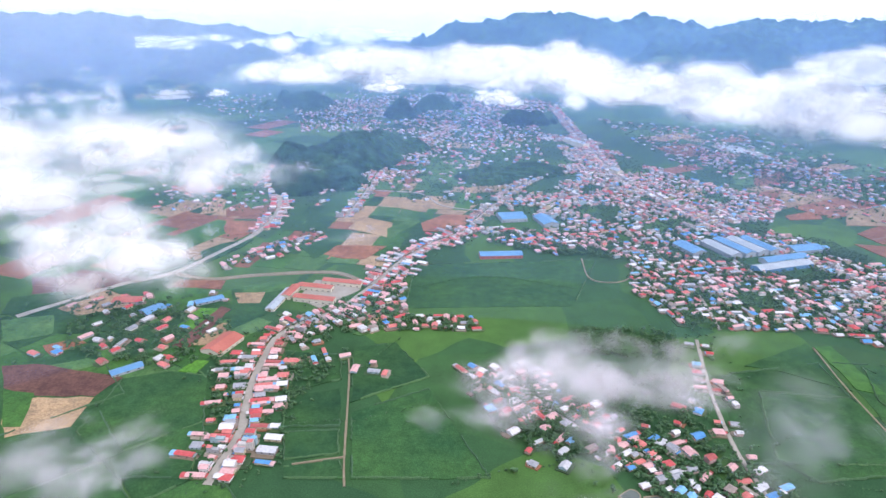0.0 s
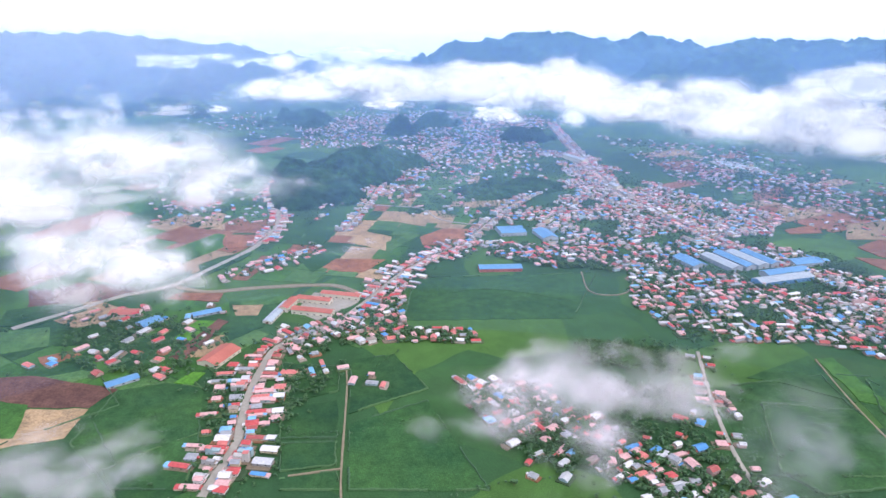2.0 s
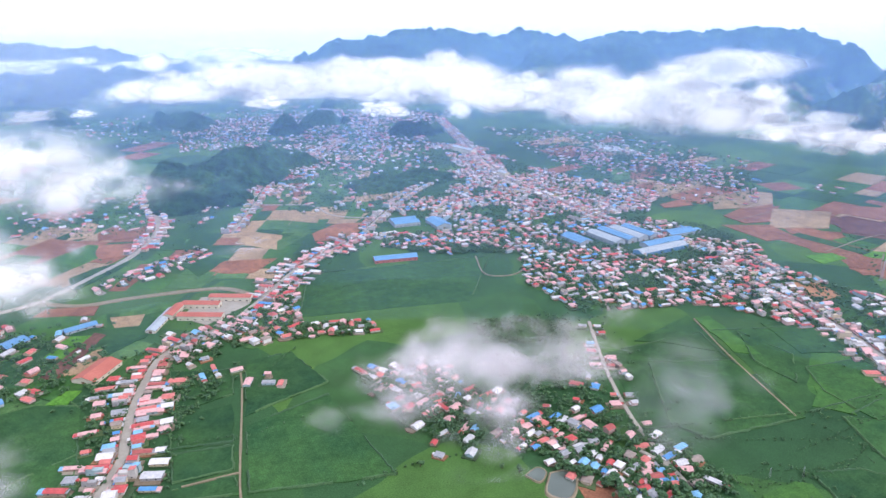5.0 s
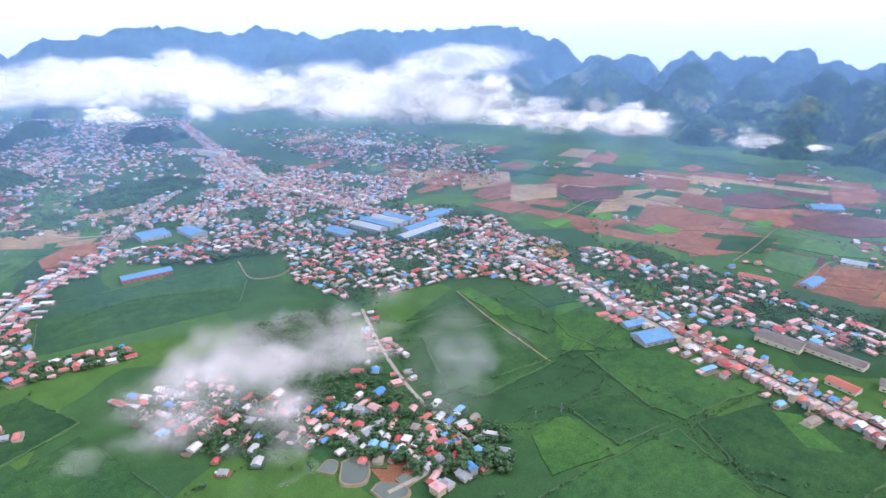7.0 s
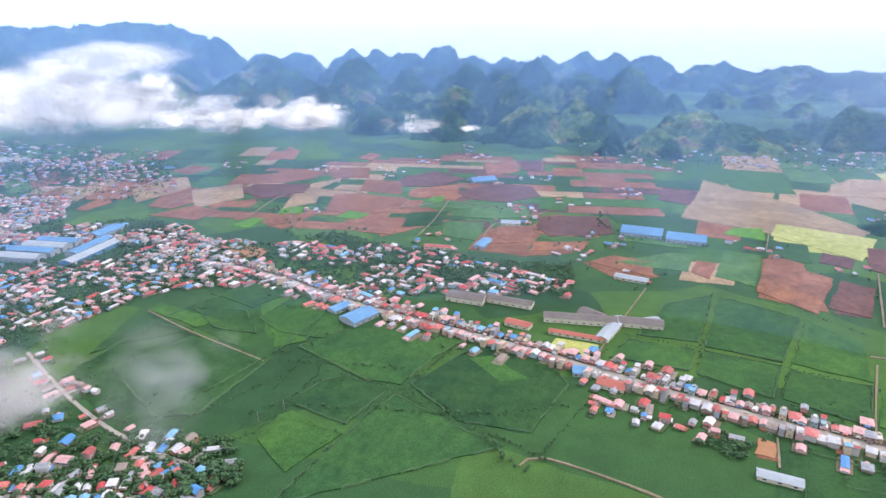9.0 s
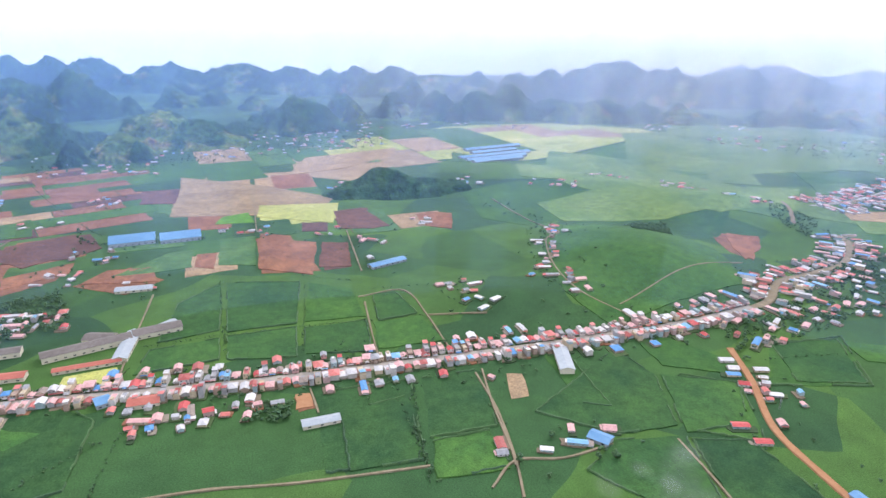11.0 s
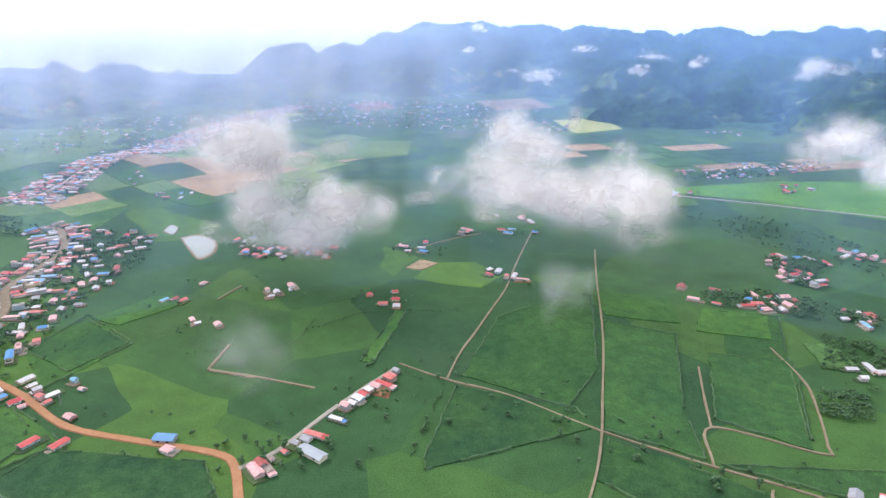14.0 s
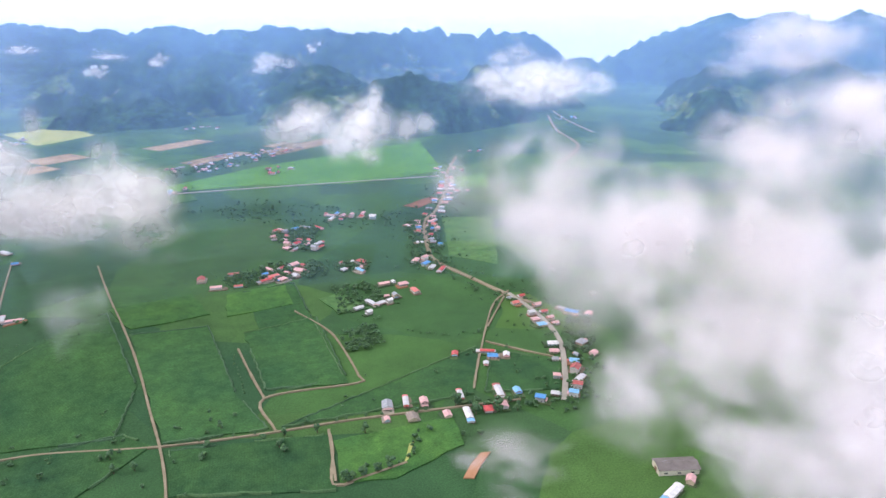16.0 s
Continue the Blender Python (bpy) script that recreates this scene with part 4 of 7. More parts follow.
field("dark green tea plot", [(-67, 831), (-58, 996), (253, 1028), (178, 843)], M_TEA)
field("pale tan harvested plot", [(-138, 768), (-112, 803), (-79, 786), (-106, 752)], M_TAN)
field("dark green tea plot", [(470, 689), (618, 678), (605, 526), (449, 496)], M_TEA)
field("dark green tea plot", [(307, 657), (450, 687), (443, 499), (285, 500)], M_TEA)
field("light green young tea plot", [(559, 619), (600, 600), (605, 526), (501, 487), (490, 536)], M_TEA_LIGHT)
field("red-brown tilled plot", [(891, 474), (1037, 489), (1089, 409), (910, 387)], M_TILLED)
field("red-brown tilled plot", [(1041, 438), (1161, 429), (1186, 328), (1065, 306), (1030, 384)], M_TILLED)
field("red-brown tilled plot", [(899, 391), (991, 386), (1034, 313), (959, 320)], M_TILLED)
field("red-brown tilled plot", [(929, 292), (991, 225), (919, 170), (879, 214)], M_TILLED)
field("red-brown tilled plot", [(1014, 792), (1092, 706), (1050, 576), (874, 643)], M_TILLED)
field("red-brown tilled plot", [(855, 966), (1002, 942), (942, 838), (818, 828)], M_TILLED)
field("dark freshly turned plot", [(1417, 923), (1476, 807), (1355, 753), (1289, 870)], M_DARKSOIL)
field("dark freshly turned plot", [(1027, 1115), (1159, 1014), (1072, 903), (952, 1035)], M_DARKSOIL)
field("red-brown tilled plot", [(866, 1091), (952, 1035), (903, 913), (819, 942)], M_TILLED)
field("red-brown tilled plot", [(1086, 46), (1094, -4), (903, -50), (900, 35)], M_TILLED)
field("dark freshly turned plot", [(1026, -58), (1034, -104), (912, -95), (903, -55)], M_DARKSOIL)
field("dark freshly turned plot", [(1229, -100), (1244, -169), (1094, -182), (1085, -119)], M_DARKSOIL)
field("pale tan harvested plot", [(1605, 241), (1626, 68), (1279, 54), (1260, 198)], M_TAN)
field("pale tan harvested plot", [(1626, 58), (1631, -78), (1302, -87), (1288, 44)], M_TAN)
field("yellow-green plot tinted as sunlit", [(1266, 36), (1285, -104), (1169, -90), (1157, 28)], M_YELLOW)
field("dark freshly turned plot", [(1500, 287), (1515, 214), (1380, 203), (1377, 278)], M_DARKSOIL)
field("green meadow plot", [(1074, 111), (1086, 49), (945, 43), (938, 99)], M_MEADOW)
field("yellow-green plot tinted as sunlit", [(2086, -456), (2163, -923), (1852, -700), (1842, -470)], M_YELLOW)
field("pale tan harvested plot", [(1917, -99), (1958, -378), (1668, -281), (1661, -102)], M_TAN)
field("red-brown tilled plot", [(563, 4), (566, -14), (538, -16), (535, 1)], M_TILLED)
field("pale tan harvested plot", [(554, -211), (549, -229), (507, -220), (506, -202)], M_TAN)
field("light green young tea plot", [(460, -110), (464, -164), (412, -165), (409, -100)], M_TEA_LIGHT)
field("red-brown tilled plot", [(911, -720), (862, -786), (777, -697), (808, -682)], M_TILLED)
field("light green young tea plot", [(507, -388), (475, -437), (385, -393), (415, -345)], M_TEA_LIGHT)
field("light green young tea plot", [(582, -266), (567, -293), (470, -289), (482, -265)], M_TEA_LIGHT)
field("bright green rice field", [(-188, -1390), (-525, -1524), (-689, -1548), (-1043, -1615), (-856, -1224), (-614, -1224), (-447, -1332)], M_RICE)
field("bright green rice field", [(-822, -1152), (-921, -1140), (-839, -1032), (-778, -1076)], M_RICE)
field("green tea plot", [(-220, -756), (-286, -752), (-230, -492), (-178, -504)], M_TEA_SOFT)
field("light green young tea plot", [(178, -567), (170, -697), (158, -695), (165, -563)], M_TEA_LIGHT)
field("green meadow plot", [(-624, -895), (-701, -848), (-553, -653), (-517, -722)], M_MEADOW)
field("red-brown tilled plot", [(151, -507), (145, -533), (135, -531), (132, -501)], M_TILLED)
field("dark green tea plot", [(567, -125), (569, -188), (468, -172), (466, -109)], M_TEA)
field("light green young tea plot", [(538, -526), (535, -624), (437, -565), (465, -466)], M_TEA_LIGHT)
field("dark green tea plot", [(564, -16), (567, -113), (437, -97), (441, -16)], M_TEA)
field("yellow-green plot tinted as sunlit", [(625, 232), (661, 234), (670, 183), (619, 177)], M_YELLOW)
field("red-brown tilled plot", [(653, 814), (712, 822), (726, 771), (674, 765)], M_TILLED)
field("red-brown tilled plot", [(187, 435), (222, 437), (225, 410), (188, 402)], M_TILLED)
field("red-brown tilled plot", [(-608, -1003), (-696, -1034), (-694, -1003), (-624, -973)], M_TILLED)
# Large yellow field paints the sunlit part of the plain.
field("yellow-green plot tinted as sunlit", [(2163, -456), (2294, -608), (2309, -785), (2290, -1057), (2083, -1290), (1827, -1317), (1732, -1075), (1680, -943), (1660, -765), (1600, -636), (1772, -564), (1885, -495)], M_YELLOW)
# Next four plots brighten the sunlit tea land and knolls through lighter colour.
field("light green young tea plot", [(1565, -621), (1647, -794), (1679, -1042), (1559, -1209), (1342, -1197), (1287, -968), (1287, -770), (1334, -613)], M_TEA_LIGHT)
field("light green young tea plot", [(1304, -384), (1336, -501), (1323, -637), (1190, -628), (1061, -535), (1046, -434), (1117, -371)], M_TEA_LIGHT)
field("green tea plot", [(1163, -627), (1193, -744), (1139, -859), (1027, -864), (889, -726), (855, -604), (883, -509), (1010, -509)], M_TEA_SOFT)
field("light green young tea plot", [(1008, -1018), (1009, -1138), (906, -1177), (790, -1067), (765, -947), (818, -876)], M_TEA_LIGHT)
field("pale tan harvested plot", [(1961, -46), (2011, -220), (1849, -353), (1636, -295), (1492, -165), (1581, -40)], M_TAN)
field("yellow-green plot tinted as sunlit", [(1935, -1270), (1937, -1470), (1754, -1478), (1668, -1269), (1732, -1182)], M_YELLOW)
field("green meadow plot", [(1452, 251), (1469, 136), (1373, 54), (1255, 54), (1249, 159), (1301, 232)], M_MEADOW)
field("yellow-green plot tinted as sunlit", [(1309, 39), (1326, -46), (1268, -113), (1182, -103), (1162, -26), (1204, 40)], M_YELLOW)
field("light green young tea plot", [(694, -1871), (620, -2010), (474, -1984), (351, -1788), (417, -1667), (551, -1671)], M_TEA_LIGHT)
field("yellow-green plot tinted as sunlit", [(-18, -2500), (-199, -2581), (-260, -2307), (-92, -2176)], M_YELLOW)
field("pale tan harvested plot", [(356, -3132), (92, -3341), (-21, -2927), (222, -2785)], M_TAN)
field("light green young tea plot", [(-158, -1817), (-247, -1539), (-230, -1427), (-139, -1430)], M_TEA_LIGHT)
field("red-brown tilled plot", [(933, -2914), (798, -3072), (658, -2799), (783, -2649)], M_TILLED)
field("yellow-green plot tinted as sunlit", [(1269, -2576), (1104, -2715), (977, -2499), (1123, -2351)], M_YELLOW)
hedge_lines += [((-67, 831), (-58, 996)), ((-58, 996), (253, 1028)), ((253, 1028), (178, 843)), ((470, 689), (618, 678)),
    ((618, 678), (605, 526)), ((605, 526), (449, 496)), ((307, 657), (450, 687)), ((450, 687), (443, 499)),
    ((443, 499), (285, 500)), ((559, 619), (600, 600)), ((600, 600), (605, 526)), ((605, 526), (501, 487)),
    ((460, -110), (464, -164))]
hedge_lines += [((464, -164), (412, -165)), ((412, -165), (409, -100)), ((507, -388), (475, -437)),
    ((475, -437), (385, -393)), ((385, -393), (415, -345)), ((582, -266), (567, -293)), ((567, -293), (470, -289)),
    ((470, -289), (482, -265)), ((-220, -756), (-286, -752)), ((-286, -752), (-230, -492)), ((-230, -492), (-178, -504)),
    ((178, -567), (170, -697)), ((170, -697), (158, -695)), ((158, -695), (165, -563)), ((567, -125), (569, -188)),
    ((569, -188), (468, -172)), ((468, -172), (466, -109)), ((538, -526), (535, -624)), ((535, -624), (437, -565)),
    ((437, -565), (465, -466)), ((564, -16), (567, -113)), ((567, -113), (437, -97)), ((437, -97), (441, -16))]


def plot_block(poly, turn, wide, deep, kinds, keep=1.0):
    """Strips of farm plots in rows over an outline, uneven in width, with gaps for baulks."""
    cx, cy = sum(p[0] for p in poly) / len(poly), sum(p[1] for p in poly) / len(poly)
    c, s = math.cos(radians(turn)), math.sin(radians(turn))
    reach = max(math.hypot(p[0] - cx, p[1] - cy) for p in poly)
    v = -reach
    while v < reach:
        d = deep * rng.uniform(0.7, 1.4)
        u = -reach
        while u < reach:
            w = wide * rng.uniform(0.5, 1.6)
            mx, my = cx + (u + w / 2) * c - (v + d / 2) * s, cy + (u + w / 2) * s + (v + d / 2) * c
            if inside(mx, my, poly) and rng.random() < keep:
                quad = [(u + 1, v + 1), (u + w - 1, v + 1 + rng.uniform(-3, 3)), (u + w - 1, v + d - 1), (u + 1, v + d - 1 + rng.uniform(-3, 3))]
                label, material = rng.choice(kinds)
                outline = [(cx + a * c - b * s, cy + a * s + b * c) for a, b in quad]
                field(label, outline, material, 0.2)
                if "tea" in label:
                    hedge_lines.extend(((outline[0], outline[1]), (outline[1], outline[2])))
            u += w
        v += d


RED, DARK, STUBBLE, MEADOW = ("red-brown tilled plot", M_TILLED), ("dark freshly turned plot", M_DARKSOIL), ("pale tan harvested plot", M_TAN), ("green meadow plot", M_MEADOW)
CROP, YOUNG = ("dark green crop plot", M_TEA), ("light green crop plot", M_TEA_LIGHT)
TEA, SOFT = ("dark green tea plot", M_TEA), ("green tea plot", M_TEA_SOFT)
plot_block([(832, 1120), (1120, 1248), (1600, 992), (1792, 480), (1680, 304), (1280, 256), (1024, 528), (896, 688), (800, 896)], 112, 130, 46, [RED, RED, RED, DARK, MEADOW, CROP, STUBBLE, YOUNG], 0.85)
plot_block([(-672, 672), (-256, 608), (-240, 768), (-272, 896), (-464, 912), (-672, 800)], 60, 64, 88, [CROP, MEADOW, YOUNG, MEADOW, STUBBLE, CROP], 0.85)
plot_block([(-672, 960), (-432, 1008), (-384, 1216), (-400, 1520), (-672, 1520), (-960, 1120)], 70, 96, 64, [CROP, MEADOW, RED, STUBBLE, YOUNG, CROP], 0.85)
plot_block([(-352, 976), (-96, 976), (-64, 1184), (-128, 1600), (-224, 1408), (-336, 1216)], 80, 80, 42, [CROP, MEADOW, RED, STUBBLE, YOUNG, CROP], 0.85)
plot_block([(-64, 1248), (96, 1376), (96, 1536), (0, 1856), (-128, 1856)], 80, 96, 38, [CROP, MEADOW, STUBBLE, YOUNG, CROP], 0.9)
plot_block([(528, 1840), (672, 1680), (992, 1888), (672, 2400), (512, 2240)], 30, 144, 80, [CROP, MEADOW, YOUNG], 0.9)
plot_block([(896, 224), (1216, 224), (1600, -96), (1600, -256), (1120, -304), (928, -64)], 5, 96, 88, [MEADOW, CROP, STUBBLE, YOUNG, RED], 0.6)
plot_block([(1600, 320), (2000, 240), (2240, -320), (2160, -1120), (1840, -1040), (1680, -320)], 10, 192, 144, [MEADOW, ("yellow-green plot tinted as sunlit", M_YELLOW), ("yellow-green plot tinted as sunlit", M_YELLOW), STUBBLE, YOUNG], 0.85)
plot_block([(-560, 380), (-250, 380), (-250, 640), (-520, 640)], 40, 120, 110, [TEA, SOFT, TEA], 0.8)
plot_block([(-900, 1200), (-450, 1100), (-400, 1700), (-600, 2400), (-1100, 2200)], 65, 120, 70, [CROP, MEADOW, RED, STUBBLE, CROP, YOUNG], 0.75)
plot_block([(-300, 1600), (100, 1500), (250, 1900), (0, 2300), (-250, 2200)], 80, 90, 55, [CROP, MEADOW, STUBBLE, YOUNG, CROP], 0.7)
plot_block([(750, 1250), (1150, 1000), (1400, 1400), (950, 2300), (600, 2100), (560, 1800)], 30, 120, 70, [RED, CROP, MEADOW, CROP, STUBBLE, YOUNG], 0.75)
plot_block([(-250, -1700), (-700, -1650), (-1000, -1700), (-500, -2100), (-100, -2200), (100, -1800)], 25, 130, 80, [CROP, MEADOW, STUBBLE, YOUNG, CROP], 0.6)
plot_block([(900, -900), (1300, -700), (1700, -1300), (1200, -2000), (600, -2000), (500, -1300)], -30, 140, 90, [("pasture tinted pale green as if sunlit", M_PASTURE_LIT), MEADOW, YOUNG, ("pasture tinted pale green as if sunlit", M_PASTURE_LIT), STUBBLE], 0.6)

field("pasture tinted pale green as if sunlit", [(1723, -775), (1498, -926), (1212, -1029), (1165, -1149), (976, -956), (966, -783), (1114, -672), (1281, -618), (1454, -643)], M_PASTURE_LIT)
field("pasture tinted pale green as if sunlit", [(1184, -511), (1214, -723), (1139, -883), (987, -821), (990, -689), (1046, -510)], M_PASTURE_LIT)
field("pasture tinted pale green as if sunlit", [(2004, -1173), (1957, -1597), (1700, -1972), (1293, -1522), (1327, -1101), (1453, -875)], M_PASTURE_LIT)
field("pasture tinted pale green as if sunlit", [(1522, -591), (1463, -833), (1306, -926), (1213, -835), (1318, -637), (1369, -547)], M_PASTURE_LIT)
field("pasture tinted pale green as if sunlit", [(2269, -1527), (1950, -1920), (1418, -2041), (1212, -1505), (1494, -1279), (1841, -1247)], M_PASTURE_LIT)
field("pasture tinted pale green as if sunlit", [(681, -1714), (617, -1922), (413, -1929), (376, -1706), (567, -1591)], M_PASTURE_LIT)
# Lighter field paints the knoll's lit top by colour.
field("light green tea tint for a rounded knoll's lit top", [(989, -436), (1013, -524), (934, -619), (813, -655), (685, -617), (659, -478), (629, -378), (724, -357), (878, -394)], M_TEA_LIGHT)
field("dark freshly turned plot", [(-536, 660), (-499, 666), (-447, 657), (-382, 638), (-394, 600), (-458, 599), (-504, 613)], M_DARKSOIL)
field("pale tan harvested plot", [(-488, 588), (-456, 596), (-393, 598), (-391, 545), (-447, 526)], M_TAN)
field("light green young tea plot", [(-502, 609), (-463, 605), (-442, 544), (-459, 544)], M_TEA_LIGHT)
field("dark freshly turned plot", [(-639, 894), (-600, 959), (-503, 938), (-484, 916), (-542, 882)], M_DARKSOIL)
field("dark green crop plot", [(-625, 795), (-645, 849), (-555, 882), (-530, 852), (-579, 796)], M_TEA)
field("green meadow plot", [(-614, 778), (-552, 796), (-522, 740), (-573, 716)], M_MEADOW)
field("dark green crop plot", [(-538, 780), (-448, 835), (-396, 809), (-446, 749), (-515, 740)], M_TEA)
field("dark green crop plot", [(-467, 719), (-464, 741), (-390, 775), (-373, 751), (-421, 712)], M_TEA)
field("green meadow plot", [(-481, 663), (-446, 680), (-410, 675), (-444, 652)], M_MEADOW)
field("light green young tea plot", [(-444, 652), (-408, 672), (-379, 653), (-386, 641)], M_TEA_LIGHT)
field("red-brown tilled plot", [(-516, 710), (-484, 730), (-467, 719), (-495, 687)], M_TILLED)
field("bright green rice field", [(-370, 764), (-360, 823), (-327, 820), (-342, 758)], M_RICE)
field("dark freshly turned plot", [(-354, 714), (-330, 829), (-314, 820), (-332, 704)], M_DARKSOIL)
field("pale tan harvested plot", [(-332, 714), (-313, 777), (-297, 777), (-292, 723)], M_TAN)
field("bright green rice field", [(-325, 654), (-312, 678), (-295, 678), (-301, 649)], M_RICE)
field("dark green tea plot", [(-380, 635), (-333, 654), (-286, 643), (-254, 539), (-243, 472), (-308, 471), (-380, 536)], M_TEA)
field("dark green crop plot", [(-334, 888), (-257, 890), (-260, 804), (-299, 753), (-313, 820)], M_TEA)
field("green meadow plot", [(-320, 899), (-270, 922), (-245, 912), (-257, 890), (-308, 858)], M_MEADOW)
field("pale tan harvested plot", [(-325, 874), (-280, 879), (-278, 840), (-310, 839)], M_TAN)
field("red-brown tilled plot", [(-432, 896), (-425, 922), (-353, 920), (-351, 888)], M_TILLED)
field("pale tan harvested plot", [(-148, 769), (-115, 811), (-86, 801), (-121, 765)], M_TAN)
field("green meadow plot", [(-132, 749), (-107, 790), (-77, 783), (-84, 771), (-119, 745)], M_MEADOW)
field("dark green tea plot", [(-208, 703), (-137, 695), (-130, 640), (-186, 610)], M_TEA)
field("dark green tea plot", [(-186, 602), (-127, 620), (-117, 552), (-175, 549)], M_TEA)
field("dark green tea plot", [(-172, 540), (-117, 545), (-112, 508), (-162, 498)], M_TEA)
field("dark green tea plot", [(-160, 488), (-109, 499), (-102, 474), (-156, 473)], M_TEA)
field("green tea plot", [(-108, 575), (-27, 622), (33, 476), (-94, 474)], M_TEA_SOFT)
field("dark green tea plot", [(-124, 712), (-73, 728), (-27, 648), (-111, 595)], M_TEA)
field("pale concrete school yard", [(-229, 860), (-213, 928), (-158, 921), (-139, 893), (-189, 827)], M_ROAD)
field("red-brown tilled plot", [(-474, 1298), (-454, 1349), (-379, 1340), (-370, 1257), (-457, 1246)], M_TILLED)
field("red-brown tilled plot", [(-437, 1167), (-448, 1220), (-371, 1219), (-363, 1149), (-420, 1133)], M_TILLED)
field("pale tan harvested plot", [(-517, 1258), (-527, 1385), (-492, 1362), (-478, 1277)], M_TAN)
field("red-brown tilled plot", [(-227, 1042), (-205, 1085), (-114, 1084), (-147, 1019), (-185, 1020)], M_TILLED)
field("pale tan harvested plot", [(-199, 1183), (-181, 1257), (-114, 1218), (-118, 1131)], M_TAN)
field("red-brown tilled plot", [(-58, 1218), (-13, 1276), (58, 1276), (9, 1164), (-51, 1171)], M_TILLED)
field("pale tan harvested plot", [(-120, 1326), (-114, 1385), (-38, 1362), (-49, 1288)], M_TAN)
field("pale tan harvested plot", [(-175, 1630), (-142, 1682), (-139, 1540), (-167, 1540)], M_TAN)
field("red-brown tilled plot", [(-118, 1662), (-89, 1683), (-83, 1540), (-107, 1512)], M_TILLED)
field("green meadow plot", [(-91, 1731), (19, 1806), (66, 1768), (47, 1664), (-80, 1630)], M_MEADOW)
field("green meadow plot", [(-71, 1599), (46, 1644), (148, 1619), (128, 1558), (-69, 1535)], M_MEADOW)
field("pale tan harvested plot", [(56, 1513), (155, 1541), (177, 1486), (66, 1449)], M_TAN)
field("light green young tea plot", [(-233, 1340), (-212, 1459), (-170, 1433), (-191, 1297)], M_TEA_LIGHT)
field("dark green crop plot", [(-353, 1238), (-294, 1277), (-293, 1166), (-325, 1166)], M_TEA)
field("green meadow plot", [(-421, 1298), (-484, 1409), (-406, 1399), (-388, 1353)], M_MEADOW)
field("dark green crop plot", [(-439, 1044), (-415, 1087), (-364, 1117), (-371, 1072), (-411, 990)], M_TEA)
field("green meadow plot", [(-122, 1182), (-71, 1256), (-58, 1229), (-117, 1115)], M_MEADOW)
field("dark green crop plot", [(-275, 1086), (-244, 1132), (-197, 1100), (-232, 1015)], M_TEA)
field("dark green crop plot", [(481, 2126), (620, 2215), (676, 1852), (576, 1701), (412, 1735)], M_TEA)
field("red-brown tilled plot", [(409, 1874), (498, 1961), (488, 1850), (404, 1772)], M_TILLED)
field("pale tan harvested plot", [(444, 1434), (601, 1514), (604, 1450), (469, 1409)], M_TAN)
field("red-brown tilled plot", [(830, 1703), (903, 1690), (859, 1574), (764, 1544)], M_TILLED)
field("green meadow plot", [(766, 1703), (836, 1717), (757, 1543), (713, 1543)], M_MEADOW)
field("red-brown tilled plot", [(663, 1460), (809, 1504), (761, 1434), (659, 1419)], M_TILLED)
field("green meadow plot", [(890, 1605), (1050, 1671), (1005, 1544), (858, 1515)], M_MEADOW)
field("red-brown tilled plot", [(711, 1295), (803, 1338), (780, 1274), (708, 1266)], M_TILLED)
field("pale tan harvested plot", [(868, 1338), (975, 1385), (1023, 1338), (949, 1233), (805, 1233)], M_TAN)
field("red-brown tilled plot", [(852, 1214), (963, 1253), (873, 1125), (807, 1125)], M_TILLED)
field("red-brown tilled plot", [(797, 1184), (870, 1231), (965, 1230), (883, 1147), (806, 1130)], M_TILLED)
field("pale tan harvested plot", [(935, 1215), (1041, 1167), (947, 1061), (836, 1087)], M_TAN)
field("red-brown tilled plot", [(1041, 1167), (1104, 1216), (1231, 1137), (1181, 1051), (1095, 1083)], M_TILLED)
field("dark freshly turned plot", [(982, 1101), (1050, 1136), (1121, 1024), (1046, 979), (966, 1025)], M_DARKSOIL)
field("pale tan harvested plot", [(1121, 1024), (1200, 996), (1105, 931), (1056, 971)], M_TAN)
field("dark green crop plot", [(1095, 973), (1168, 985), (1156, 958), (1095, 939)], M_TEA)
field("red-brown tilled plot", [(1299, 1080), (1334, 1007), (1239, 941), (1209, 1012)], M_TILLED)
field("red-brown tilled plot", [(959, 841), (1073, 911), (1100, 870), (1125, 750), (1029, 708), (961, 763)], M_TILLED)
field("red-brown tilled plot", [(1125, 882), (1230, 934), (1223, 834), (1142, 776)], M_TILLED)
field("dark freshly turned plot", [(1268, 866), (1389, 840), (1349, 730), (1257, 742), (1202, 819)], M_DARKSOIL)
field("red-brown tilled plot", [(1132, 755), (1200, 789), (1285, 719), (1200, 656), (1157, 654)], M_TILLED)
field("bright green rice field", [(1122, 708), (1166, 705), (1177, 685), (1128, 667)], M_RICE)
field("dark freshly turned plot", [(1222, 682), (1337, 658), (1357, 561), (1280, 504), (1195, 549), (1182, 633)], M_DARKSOIL)
field("bright green rice field", [(927, 790), (979, 799), (982, 746), (941, 746)], M_RICE)
field("red-brown tilled plot", [(879, 695), (949, 726), (993, 676), (893, 632)], M_TILLED)
field("dark green crop plot", [(942, 644), (1030, 683), (1080, 619), (986, 588)], M_TEA)
field("green meadow plot", [(934, 554), (1012, 588), (1044, 522), (938, 482)], M_MEADOW)
field("red-brown tilled plot", [(887, 476), (1003, 499), (1027, 497), (1012, 484), (922, 463)], M_TILLED)
field("red-brown tilled plot", [(930, 463), (1034, 481), (1055, 422), (977, 403)], M_TILLED)
field("dark freshly turned plot", [(1068, 428), (1142, 443), (1189, 349), (1089, 314), (1023, 382)], M_DARKSOIL)
